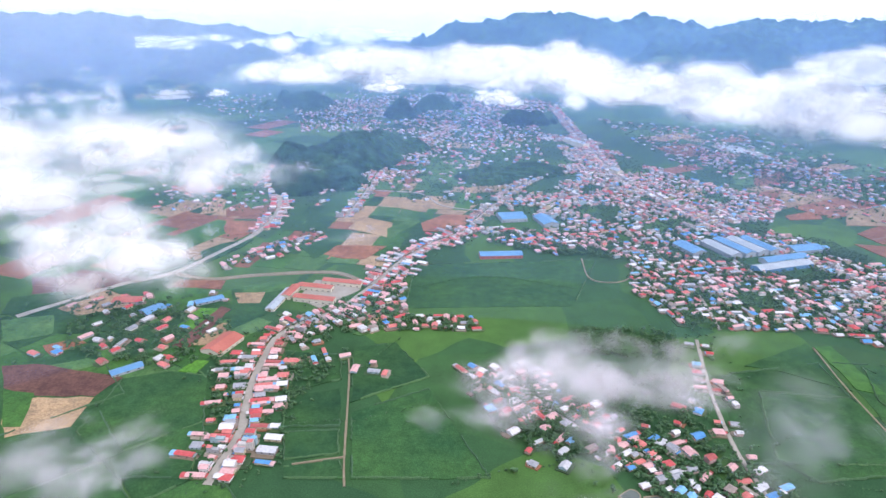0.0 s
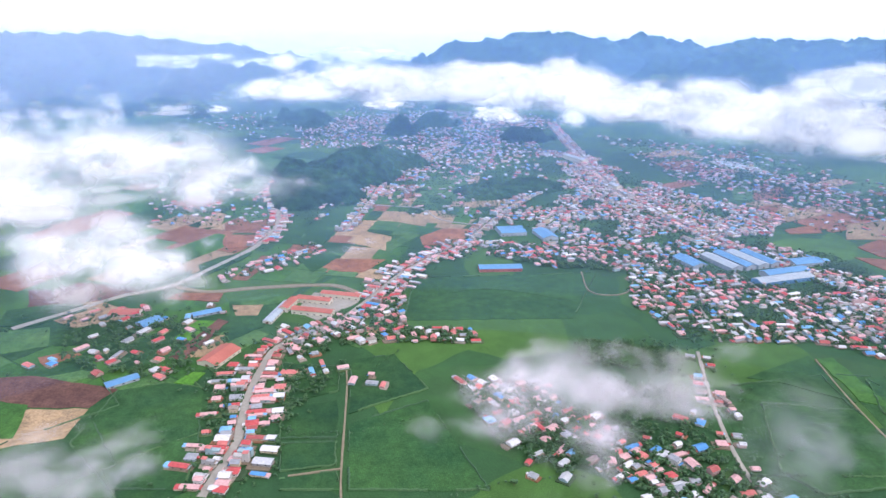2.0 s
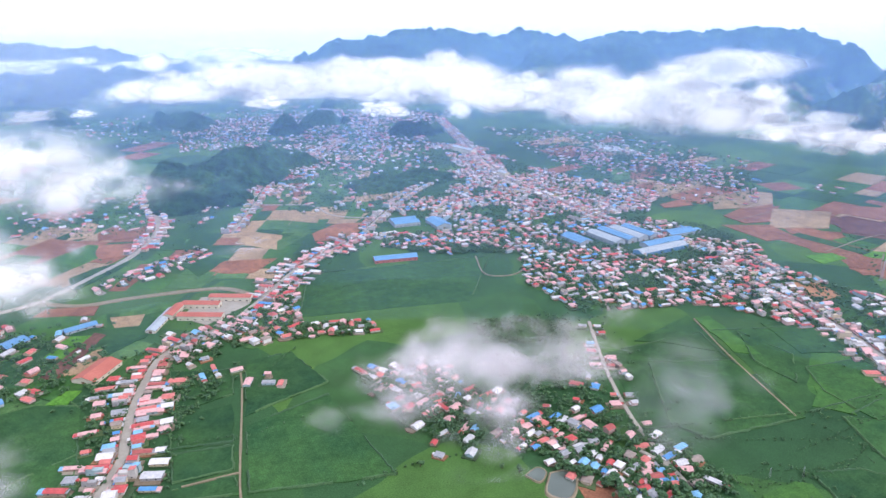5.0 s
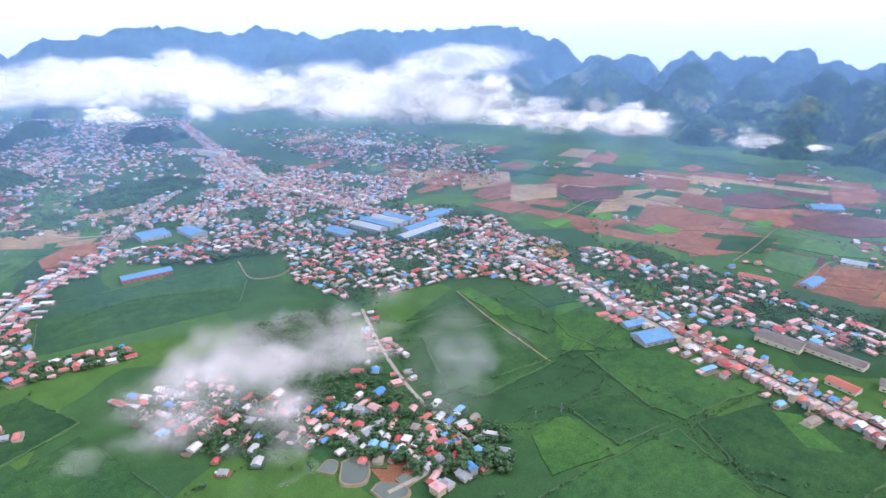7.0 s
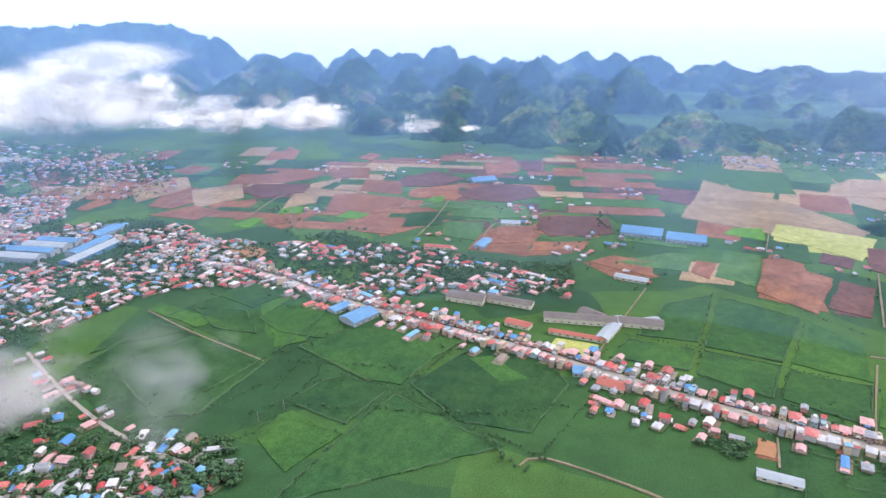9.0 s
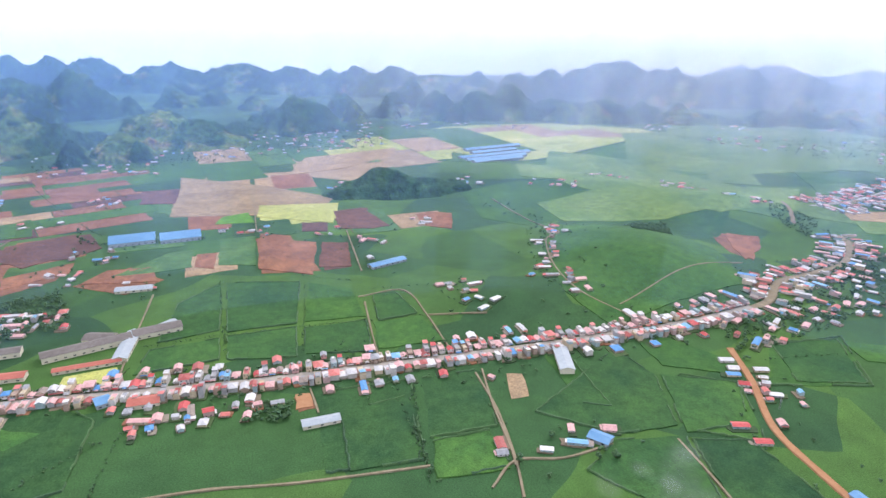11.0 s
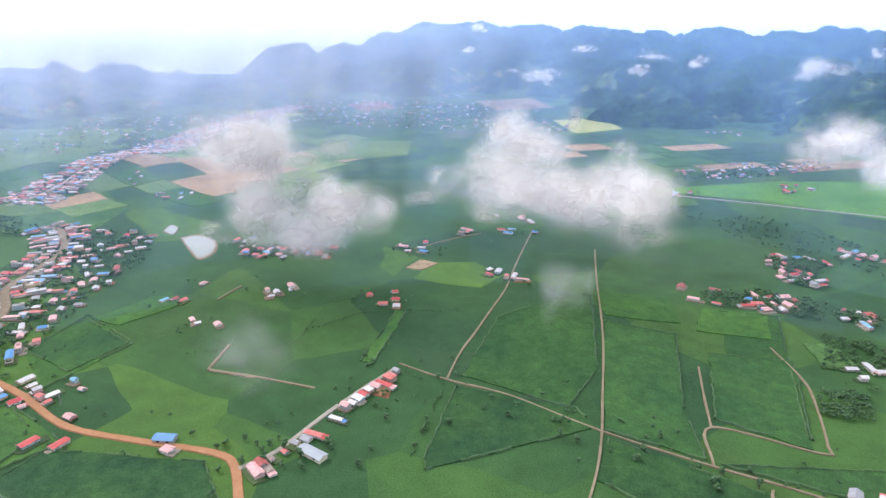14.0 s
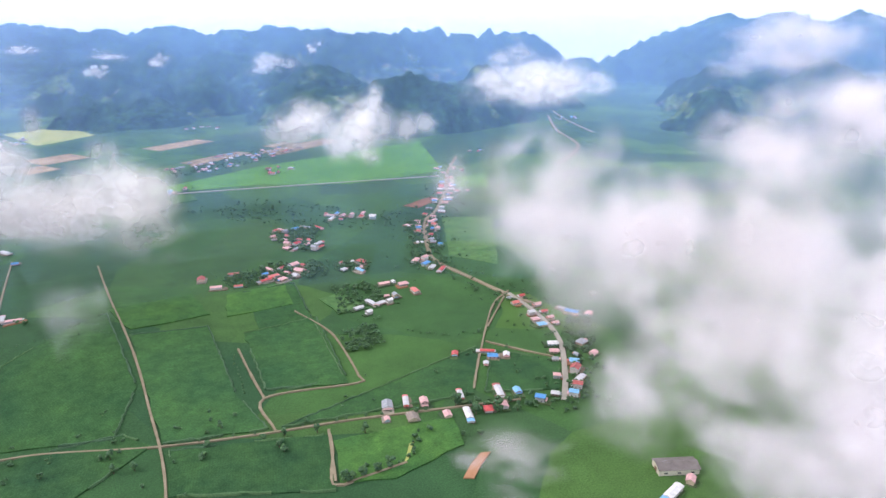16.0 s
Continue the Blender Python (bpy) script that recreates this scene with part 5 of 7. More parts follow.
field("green meadow plot", [(1057, 572), (1163, 599), (1193, 505), (1127, 455), (1074, 517)], M_MEADOW)
field("light green young tea plot", [(1182, 471), (1261, 496), (1310, 456), (1195, 419)], M_TEA_LIGHT)
field("bright green rice field", [(791, 926), (848, 932), (852, 902), (792, 886)], M_RICE)
field("bright green rice field", [(889, 909), (937, 932), (967, 879), (913, 868)], M_RICE)
field("red-brown tilled plot", [(856, 899), (912, 890), (859, 846), (822, 862)], M_TILLED)
field("red-brown tilled plot", [(755, 1122), (851, 1106), (845, 1019), (780, 1014)], M_TILLED)
field("pale tan harvested plot", [(1008, 978), (1064, 945), (994, 897), (923, 926)], M_TAN)
field("red-brown tilled plot", [(1045, 1435), (1129, 1439), (1131, 1364), (1045, 1357)], M_TILLED)
field("red-brown tilled plot", [(1308, 1321), (1458, 1411), (1429, 1335), (1316, 1261)], M_TILLED)
field("red-brown tilled plot", [(1425, 1118), (1507, 1133), (1492, 1082), (1418, 1064)], M_TILLED)
field("red-brown tilled plot", [(1520, 770), (1624, 725), (1491, 647), (1398, 691)], M_TILLED)
field("dark freshly turned plot", [(1616, 707), (1654, 644), (1518, 592), (1507, 648)], M_DARKSOIL)
field("red-brown tilled plot", [(1739, 589), (1792, 562), (1626, 503), (1595, 529)], M_TILLED)
field("bare orange earth yard", [(674, 820), (722, 822), (722, 762), (683, 749)], M_DIRT)
field("green tea plot", [(605, 589), (609, 529), (551, 469), (520, 475), (506, 530), (523, 581)], M_TEA_SOFT)
field("green tea plot", [(490, 485), (542, 468), (633, 387), (602, 324), (546, 335), (480, 335), (469, 370)], M_TEA_SOFT)
field("dark green tea plot", [(397, 413), (444, 410), (463, 395), (467, 340), (395, 341)], M_TEA)
field("light green young tea plot", [(337, 394), (375, 405), (388, 399), (381, 334), (316, 341)], M_TEA_LIGHT)
field("green tea plot", [(287, 325), (379, 330), (461, 329), (443, 247), (440, 197), (288, 316)], M_TEA_SOFT)
field("dark green tea plot", [(486, 325), (574, 311), (620, 274), (600, 219), (567, 183), (470, 185), (453, 250)], M_TEA)
field("light green young tea plot", [(565, 300), (582, 279), (556, 224), (538, 248)], M_TEA_LIGHT)
field("light green young tea plot", [(512, 553), (520, 540), (506, 485), (475, 507)], M_TEA_LIGHT)
field("dark green tea plot", [(547, 698), (602, 698), (632, 644), (604, 602), (541, 614)], M_TEA)
field("dark green tea plot", [(501, 679), (529, 612), (490, 553), (474, 605)], M_TEA)
field("light green young tea plot", [(469, 729), (490, 732), (492, 618), (464, 629)], M_TEA_LIGHT)
field("dark green tea plot", [(357, 680), (462, 737), (458, 626), (392, 670)], M_TEA)
field("dark green tea plot", [(349, 625), (449, 611), (450, 491), (336, 475), (312, 505)], M_TEA)
field("pale tan harvested plot", [(1622, 226), (1483, 29), (1341, -111), (1216, -71), (1265, 207)], M_TAN)
field("dark freshly turned plot", [(1494, 293), (1500, 213), (1364, 208), (1380, 275)], M_DARKSOIL)
field("pale tan harvested plot", [(1593, -25), (1804, -78), (1903, -353), (1786, -331), (1630, -154)], M_TAN)
field("yellow-green plot tinted as sunlit", [(1225, 45), (1308, 41), (1292, -117), (1151, -92)], M_YELLOW)
field("bright green rice field", [(1240, 108), (1261, 62), (1187, 50), (1193, 120)], M_RICE)
field("red-brown tilled plot", [(916, 40), (1113, 39), (1090, -13), (1057, -16), (1042, -53), (889, -37)], M_TILLED)
field("dark freshly turned plot", [(918, -48), (1039, -62), (1029, -104), (913, -96)], M_DARKSOIL)
field("dark freshly turned plot", [(1113, -98), (1229, -100), (1245, -158), (1108, -190), (1098, -158)], M_DARKSOIL)
field("dark freshly turned plot", [(1112, -33), (1165, -36), (1154, -82), (1101, -77)], M_DARKSOIL)
field("red-brown tilled plot", [(1170, -252), (1183, -283), (1161, -323), (1063, -296), (1093, -251)], M_TILLED)
field("red-brown tilled plot", [(937, 382), (984, 398), (1022, 312), (985, 310)], M_TILLED)
field("dark freshly turned plot", [(1049, 419), (1123, 444), (1185, 326), (1098, 289), (1052, 327)], M_DARKSOIL)
field("red-brown tilled plot", [(933, 283), (983, 257), (980, 194), (917, 178)], M_TILLED)
field("red-brown tilled plot", [(951, 132), (1016, 134), (1008, 103), (932, 103)], M_TILLED)
field("green meadow plot", [(943, 97), (1097, 104), (1099, 49), (929, 43)], M_MEADOW)
field("dark green crop plot", [(1557, 327), (1603, 224), (1500, 213), (1496, 305)], M_TEA)
field("green meadow plot", [(956, 244), (1041, 178), (1046, 143), (953, 137)], M_MEADOW)
field("green tea plot", [(827, 141), (879, 90), (735, 84), (718, 150)], M_TEA_SOFT)
field("green tea plot", [(877, 82), (863, -16), (731, -6), (728, 75)], M_TEA_SOFT)
field("light green young tea plot", [(860, -29), (825, -83), (731, -91), (734, -16)], M_TEA_LIGHT)
field("green tea plot", [(797, -110), (797, -141), (719, -154), (714, -104)], M_TEA_SOFT)
field("green tea plot", [(700, 156), (712, 83), (659, 80), (647, 164)], M_TEA_SOFT)
field("green tea plot", [(714, 74), (720, -5), (646, -2), (657, 71)], M_TEA_SOFT)
field("green tea plot", [(714, -15), (720, -90), (638, -84), (649, -11)], M_TEA_SOFT)
field("light green young tea plot", [(709, -98), (711, -155), (643, -169), (641, -93)], M_TEA_LIGHT)
field("red-brown tilled plot", [(893, -739), (871, -788), (832, -761), (774, -684)], M_TILLED)
field("bare orange earth yard", [(567, 3), (566, -12), (540, -13), (541, 4)], M_DIRT)
field("light green young tea plot", [(464, -111), (453, -166), (409, -163), (410, -101)], M_TEA_LIGHT)
field("dark green tea plot", [(525, -38), (538, -106), (438, -94), (438, -35)], M_TEA)
field("green meadow plot", [(1791, -499), (1631, -616), (1533, -548), (1631, -455)], M_MEADOW)
field("red-brown tilled plot", [(898, -745), (864, -782), (773, -700), (831, -708)], M_TILLED)
field("light green young tea plot", [(526, -615), (471, -696), (433, -663), (480, -603)], M_TEA_LIGHT)
field("green tea plot", [(544, -533), (530, -613), (442, -564), (464, -497)], M_TEA_SOFT)
field("light green young tea plot", [(602, -386), (591, -419), (519, -461), (490, -449), (528, -382)], M_TEA_LIGHT)
field("green tea plot", [(510, -369), (477, -438), (414, -396), (415, -333)], M_TEA_SOFT)
field("dark green tea plot", [(573, -348), (511, -362), (427, -331), (429, -272), (480, -215)], M_TEA)
field("green tea plot", [(421, -267), (410, -329), (286, -293), (390, -223)], M_TEA_SOFT)
field("dark green tea plot", [(405, -332), (391, -381), (255, -388), (208, -330), (266, -296)], M_TEA)
field("green tea plot", [(70, -554), (45, -680), (-65, -760), (-63, -582), (-32, -512)], M_TEA_SOFT)
field("dark green tea plot", [(83, -419), (73, -533), (-40, -514), (-55, -486), (79, -407)], M_TEA)
field("bare orange earth yard", [(152, -519), (142, -536), (132, -517), (140, -504)], M_DIRT)
field("pale tan harvested plot", [(191, -843), (177, -881), (147, -869), (167, -838)], M_TAN)
field("green tea plot", [(-77, -683), (-155, -678), (-136, -523), (-141, -455), (-64, -483)], M_TEA_SOFT)
field("light green young tea plot", [(-68, -775), (-166, -789), (-165, -711), (-79, -698)], M_TEA_LIGHT)
field("light green young tea plot", [(-202, -763), (-274, -759), (-259, -685), (-181, -696)], M_TEA_LIGHT)
field("green tea plot", [(-183, -641), (-266, -636), (-230, -481), (-162, -516)], M_TEA_SOFT)
field("dark green tea plot", [(-230, -457), (-378, -472), (-315, -400), (-151, -450)], M_TEA)
field("green meadow plot", [(-290, -680), (-322, -690), (-326, -637), (-291, -627)], M_MEADOW)
field("light green young tea plot", [(-179, -408), (-278, -382), (-263, -344), (-196, -340), (-160, -358)], M_TEA_LIGHT)
field("yellow-green plot tinted as sunlit", [(-211, -352), (-227, -370), (-233, -370), (-216, -353)], M_YELLOW)
field("bare orange earth yard", [(-236, -311), (-266, -329), (-273, -324), (-243, -306)], M_DIRT)
field("dark green tea plot", [(-66, -471), (-180, -418), (-154, -353), (-54, -416)], M_TEA)
field("dark green tea plot", [(-382, -457), (-423, -399), (-385, -360), (-326, -396)], M_TEA)
field("green meadow plot", [(-211, -1335), (-305, -1324), (-301, -1271), (-200, -1255)], M_MEADOW)


def hedge_ring(corners):
    """Hedges along the sides of a tea plot."""
    hedge_lines.extend(zip(corners, corners[1:] + corners[:1]))


hedge_ring([(-380, 635), (-333, 654), (-286, 643), (-254, 539), (-243, 472), (-308, 471), (-380, 536)])
hedge_ring([(-208, 703), (-137, 695), (-130, 640), (-186, 610)])
hedge_ring([(-186, 602), (-127, 620), (-117, 552), (-175, 549)])
hedge_ring([(-172, 540), (-117, 545), (-112, 508), (-162, 498)])
hedge_ring([(-160, 488), (-109, 499), (-102, 474), (-156, 473)])
hedge_ring([(-108, 575), (-27, 622), (33, 476), (-94, 474)])
hedge_ring([(-124, 712), (-73, 728), (-27, 648), (-111, 595)])
hedge_ring([(605, 589), (609, 529), (551, 469), (520, 475), (506, 530), (523, 581)])
hedge_ring([(490, 485), (542, 468), (633, 387), (602, 324), (546, 335), (480, 335), (469, 370)])
hedge_ring([(397, 413), (444, 410), (463, 395), (467, 340), (395, 341)])
hedge_ring([(287, 325), (379, 330), (461, 329), (443, 247), (440, 197), (288, 316)])
hedge_ring([(486, 325), (574, 311), (620, 274), (600, 219), (567, 183), (470, 185), (453, 250)])
hedge_ring([(501, 679), (529, 612), (490, 553), (474, 605)])
hedge_ring([(349, 625), (449, 611), (450, 491), (336, 475), (312, 505)])
hedge_ring([(827, 141), (879, 90), (735, 84), (718, 150)])
hedge_ring([(877, 82), (863, -16), (731, -6), (728, 75)])
hedge_ring([(797, -110), (797, -141), (719, -154), (714, -104)])
hedge_ring([(700, 156), (712, 83), (659, 80), (647, 164)])
hedge_ring([(714, 74), (720, -5), (646, -2), (657, 71)])
hedge_ring([(714, -15), (720, -90), (638, -84), (649, -11)])
hedge_ring([(525, -38), (538, -106), (438, -94), (438, -35)])
hedge_ring([(544, -533), (530, -613), (442, -564), (464, -497)])
hedge_ring([(510, -369), (477, -438), (414, -396), (415, -333)])
hedge_ring([(573, -348), (511, -362), (427, -331), (429, -272), (480, -215)])
hedge_ring([(421, -267), (410, -329), (286, -293), (390, -223)])
hedge_ring([(405, -332), (391, -381), (255, -388), (208, -330), (266, -296)])
hedge_ring([(70, -554), (45, -680), (-65, -760), (-63, -582), (-32, -512)])
hedge_ring([(83, -419), (73, -533), (-40, -514), (-55, -486), (79, -407)])
hedge_ring([(-77, -683), (-155, -678), (-136, -523), (-141, -455), (-64, -483)])
hedge_ring([(-183, -641), (-266, -636), (-230, -481), (-162, -516)])
hedge_ring([(-230, -457), (-378, -472), (-315, -400), (-151, -450)])
hedge_ring([(-66, -471), (-180, -418), (-154, -353), (-54, -416)])
hedge_ring([(-382, -457), (-423, -399), (-385, -360), (-326, -396)])


# ---- roads and tracks ----
lines = {}
main_points = [(611, 906), (634, 798), (638, 656), (622, 534), (618, 451), (618, 326), (616, 234), (608, 128), (602, 32), (602, -114), (603, -240), (606, -350), (614, -496), (624, -573)]
lines["street"] = road("road_main", "grey main street running straight between two rows of houses", main_points, 11, M_ASPHALT)
road_lines.append((lines["street"], 12))
lines["road_west"] = road("road_west", "pale concrete village street lined with houses", [(-223, 462), (-216, 536), (-223, 584), (-230, 640), (-231, 706), (-226, 743), (-201, 781), (-162, 820), (-123, 905), (-78, 1022), (-21, 1111), (56, 1196)], 9, M_ROAD)
road_lines.append((lines["road_west"], 8))
lines["road_northwest"] = road("road_northwest", "pale concrete main road across the fields", [(-600, 789), (-550, 850), (-504, 907), (-445, 953), (-404, 1045), (-371, 1136), (-359, 1235), (-377, 1368), (-445, 1575), (-461, 1736)], 10, M_ROAD)
road_lines.append((lines["road_northwest"], 10))
lines["road_school"] = road("road_school", "broad earth road past the school", [(-442, 946), (-381, 926), (-316, 943), (-220, 959), (-174, 952), (-124, 907)], 10, M_PATH)
road_lines.append((lines["road_school"], 10))
lines["track_plots"] = road("track", "narrow pale earth track between tea plots", [(-99, 462), (-105, 502), (-120, 641), (-127, 686)], 1.9, M_PATH)
road_lines.append((lines["track_plots"], 2.4))
lines["track_branch"] = road("track", "narrow pale earth track between tea plots", [(-153, 492), (-106, 503)], 1.9, M_PATH)
road_lines.append((lines["track_branch"], 2.4))
lines["lane_east"] = road("lane_east", "narrow concrete lane through the village", [(322, 744), (298, 644), (286, 581), (279, 526), (278, 492), (279, 454), (278, 408)], 4, M_ROAD)
road_lines.append((lines["lane_east"], 4))
lines["lane_village"] = road("lane_village", "narrow winding concrete village lane", [(164, 541), (190, 498), (202, 468), (225, 444), (233, 415), (241, 399)], 4, M_ROAD)
road_lines.append((lines["lane_village"], 4))
lines["street_e"] = road("street_e", "earth street winding through the junction village", [(621, -567), (638, -611), (688, -670), (715, -754), (737, -834), (812, -921), (853, -936)], 11, M_PATH)
road_lines.append((lines["street_e"], 11))
lines["road_far"] = road("road_far", "pale road over a low rise", [(1055, -1000), (967, -939), (904, -890)], 7, M_PATH)
road_lines.append((lines["road_far"], 7))
lines["road_red"] = road("road_red", "wide red dirt road with a bend", [(543, -478), (474, -451), (400, -414), (330, -405), (275, -402), (245, -398), (228, -386), (204, -344)], 6.5, M_DIRT)
road_lines.append((lines["road_red"], 6.5))
lines["lane_red"] = road("lane_red", "narrow concrete lane along a row of houses", [(224, -384), (203, -411), (183, -464), (161, -513), (141, -553)], 4, M_ROAD)
road_lines.append((lines["lane_red"], 4))
lines["track_cross"] = road("track", "narrow pale earth track between tea plots", [(137, -568), (83, -544), (22, -525), (-61, -481), (-139, -449), (-203, -427), (-287, -392), (-344, -368)], 1.9, M_PATH)
road_lines.append((lines["track_cross"], 2.4))
lines["track_n1"] = road("track", "narrow pale earth track between tea plots", [(84, -546), (78, -599), (64, -660), (43, -767), (34, -890), (15, -1060)], 1.9, M_PATH)
road_lines.append((lines["track_n1"], 2.4))
lines["track_n2"] = road("track", "narrow pale earth track between tea plots", [(-42, -377), (-54, -430), (-61, -481), (-65, -534), (-72, -629), (-76, -778), (-84, -970)], 1.9, M_PATH)
road_lines.append((lines["track_n2"], 2.4))
lines["track_n3"] = road("track", "narrow pale earth track between tea plots", [(-145, -448), (-155, -502), (-235, -478), (-244, -489), (-259, -561), (-262, -601), (-252, -666)], 1.9, M_PATH)
road_lines.append((lines["track_n3"], 2.4))
lines["track_n4"] = road("track", "narrow pale earth track between tea plots", [(-155, -502), (-159, -547), (-166, -609)], 1.9, M_PATH)
road_lines.append((lines["track_n4"], 2.4))
lines["road_hill"] = road("road_hill", "pale earth road climbing to the hill village", [(-986, -1350), (-849, -1198), (-758, -1071), (-643, -941), (-584, -889), (-505, -759), (-487, -708), (-489, -631), (-492, -562), (-500, -518)], 6, M_PATH)
road_lines.append((lines["road_hill"], 6))
lines["road_row"] = road("road_row", "narrow concrete road along a row of houses", [(-495, -562), (-483, -497), (-458, -435), (-411, -379), (-375, -344)], 5, M_ROAD)
road_lines.append((lines["road_row"], 5))
lines["road_pale"] = road("road_pale", "straight pale road along the rice fields", [(-247, -1359), (-437, -1301), (-814, -1179)], 5, M_ROAD)
road_lines.append((lines["road_pale"], 5))
lines["road_loop"] = road("road_loop", "pale earth road winding up the hill", [(-2200, -2329), (-1815, -1806), (-1595, -1429)], 9, M_PATH)
road_lines.append((lines["road_loop"], 9))
lines["road_loop2"] = road("road_hairpin", "pale hairpin road on the slope", [(-1779, -1831), (-1542, -1543), (-1393, -1305), (-1247, -1189), (-1135, -1128)], 9, M_PATH)
road_lines.append((lines["road_loop2"], 9))
lines["t_p1"] = road("track", "narrow pale earth track between tea plots", [(775, -96), (678, -91), (618, -89)], 1.9, M_PATH)
road_lines.append((lines["t_p1"], 2.4))
lines["t_p2"] = road("track", "narrow pale earth track between tea plots", [(794, -90), (801, -152), (710, -165), (626, -170)], 1.9, M_PATH)
road_lines.append((lines["t_p2"], 2.4))
lines["t_p3"] = road("track", "narrow pale earth track between tea plots", [(710, -165), (690, -237)], 1.9, M_PATH)
road_lines.append((lines["t_p3"], 2.4))
lines["lane_tea"] = road("lane_tea", "narrow pale earth track between tea plots", [(1240, -433), (974, -458), (926, -419), (834, -388), (732, -376), (655, -409)], 1.9, M_PATH)
road_lines.append((lines["lane_tea"], 2.4))
lines["t_r"] = road("track", "narrow pale earth track between tea plots", [(675, -413), (725, -535), (756, -663)], 1.9, M_PATH)
road_lines.append((lines["t_r"], 2.4))
lines["t_s1"] = road("track", "narrow pale earth track between tea plots", [(1467, 58), (1127, 45)], 1.9, M_PATH)
road_lines.append((lines["t_s1"], 2.4))
lines["t_s2"] = road("track", "narrow pale earth track between tea plots", [(1098, -110), (889, -108)], 1.9, M_PATH)
road_lines.append((lines["t_s2"], 2.4))
lines["t_s3"] = road("track", "narrow pale earth track between tea plots", [(868, 177), (684, 178), (616, 174)], 1.9, M_PATH)
road_lines.append((lines["t_s3"], 2.4))
lines["t_t"] = road("track", "narrow pale earth track between tea plots", [(466, 727), (453, 630), (444, 494)], 1.9, M_PATH)
road_lines.append((lines["t_t"], 2.4))
lines["t_u"] = road("track", "narrow pale earth track between tea plots", [(197, -926), (142, -991), (102, -1026)], 1.9, M_PATH)
road_lines.append((lines["t_u"], 2.4))
lines["t_v"] = road("track", "narrow pale earth track between tea plots", [(390, -141), (417, -171), (410, -211), (417, -261)], 1.9, M_PATH)
road_lines.append((lines["t_v"], 2.4))
lines["t_w"] = road("track", "narrow pale earth track between tea plots", [(373, -161), (417, -171), (491, -181), (563, -182)], 1.9, M_PATH)
road_lines.append((lines["t_w"], 2.4))
lines["t_x"] = road("track", "narrow pale earth track between tea plots", [(575, -12), (529, -17)], 1.9, M_PATH)
road_lines.append((lines["t_x"], 2.4))
lines["t_y"] = road("track", "narrow pale earth track between tea plots", [(422, 174), (442, 161), (444, 81), (434, 5), (428, -100)], 1.9, M_PATH)
road_lines.append((lines["t_y"], 2.4))
lines["t_z"] = road("track", "narrow pale earth track between tea plots", [(326, -525), (273, -519), (206, -508)], 1.9, M_PATH)
road_lines.append((lines["t_z"], 2.4))
lines["t_z2"] = road("track", "narrow pale earth track between tea plots", [(409, -320), (356, -317), (287, -310)], 1.9, M_PATH)
road_lines.append((lines["t_z2"], 2.4))
lines["t_aa"] = road("track", "narrow pale earth track between tea plots", [(324, -523), (273, -517)], 1.9, M_PATH)
road_lines.append((lines["t_aa"], 2.4))
lines["t_ab"] = road("track", "narrow pale earth track between tea plots", [(326, -525), (330, -578)], 1.9, M_PATH)
road_lines.append((lines["t_ab"], 2.4))
lines["t_ac"] = road("track", "narrow pale earth track between tea plots", [(569, -191), (501, -180), (432, -173), (411, -169)], 1.9, M_PATH)
road_lines.append((lines["t_ac"], 2.4))
lines["t_ad"] = road("track", "narrow pale earth track between tea plots", [(-158, -362), (-182, -425)], 1.9, M_PATH)
road_lines.append((lines["t_ad"], 2.4))
lines["t_ae"] = road("track", "narrow pale earth track between tea plots", [(-413, -502), (-486, -559)], 1.9, M_PATH)
road_lines.append((lines["t_ae"], 2.4))
lines["t_af"] = road("track", "narrow pale earth track between tea plots", [(-391, -470), (-418, -420)], 1.9, M_PATH)
road_lines.append((lines["t_af"], 2.4))
lines["t_ag"] = road("track", "narrow pale earth track between tea plots", [(-330, -417), (-366, -457)], 1.9, M_PATH)
road_lines.append((lines["t_ag"], 2.4))


def trail(points):
    """A narrow way between plots."""
    road_lines.append((road("track", "narrow pale earth track between plots", points, 1.9, M_PATH), 1.9))


trail([(839, 939), (1016, 1004), (1105, 931), (1105, 806), (1114, 742), (1054, 713), (1148, 661), (1146, 589), (1143, 502), (1136, 459), (1171, 447)])
trail([(850, 829), (930, 909)])
trail([(1148, 661), (1006, 613), (913, 589)])
trail([(915, 469), (1024, 500), (1065, 493)])
trail([(802, 1147), (917, 1192)])
trail([(1513, 596), (1661, 654)])
trail([(228, 1032), (224, 947), (256, 930), (286, 946), (305, 988)])
trail([(-320, -406), (-348, -437), (-450, -540), (-501, -569)])
trail([(-389, -475), (-406, -440), (-425, -409)])
trail([(-180, -418), (-172, -396), (-155, -360), (-175, -355), (-213, -351)])
trail([(382, -717), (394, -675)])
lines["town_street_main_0"] = road("town_street_main", "broad pale main street through the town", [(688, 852), (668, 942), (582, 1070), (548, 1161), (512, 1274), (477, 1434), (440, 1572), (439, 1934), (446, 2355), (468, 2894)], 9, M_ROAD)
road_lines.append((lines["town_street_main_0"], 9))
lines["town_street_west_1"] = road("town_street_west", "narrow pale street up the left side of the town", [(-213, 1245), (-196, 1433), (-171, 1752), (-87, 2065), (27, 2345)], 5, M_ROAD)
road_lines.append((lines["town_street_west_1"], 5))
lines["town_street_middle_2"] = road("town_street_middle", "narrow pale street from the school into the town", [(44, 1217), (147, 1459), (254, 1633), (372, 1700)], 5, M_ROAD)
road_lines.append((lines["town_street_middle_2"], 5))
lines["town_lane_3"] = road("town_lane", "narrow concrete lane between crowded houses", [(347, 1198), (356, 1096), (374, 1009), (377, 888), (364, 772)], 4, M_ROAD)
road_lines.append((lines["town_lane_3"], 4))
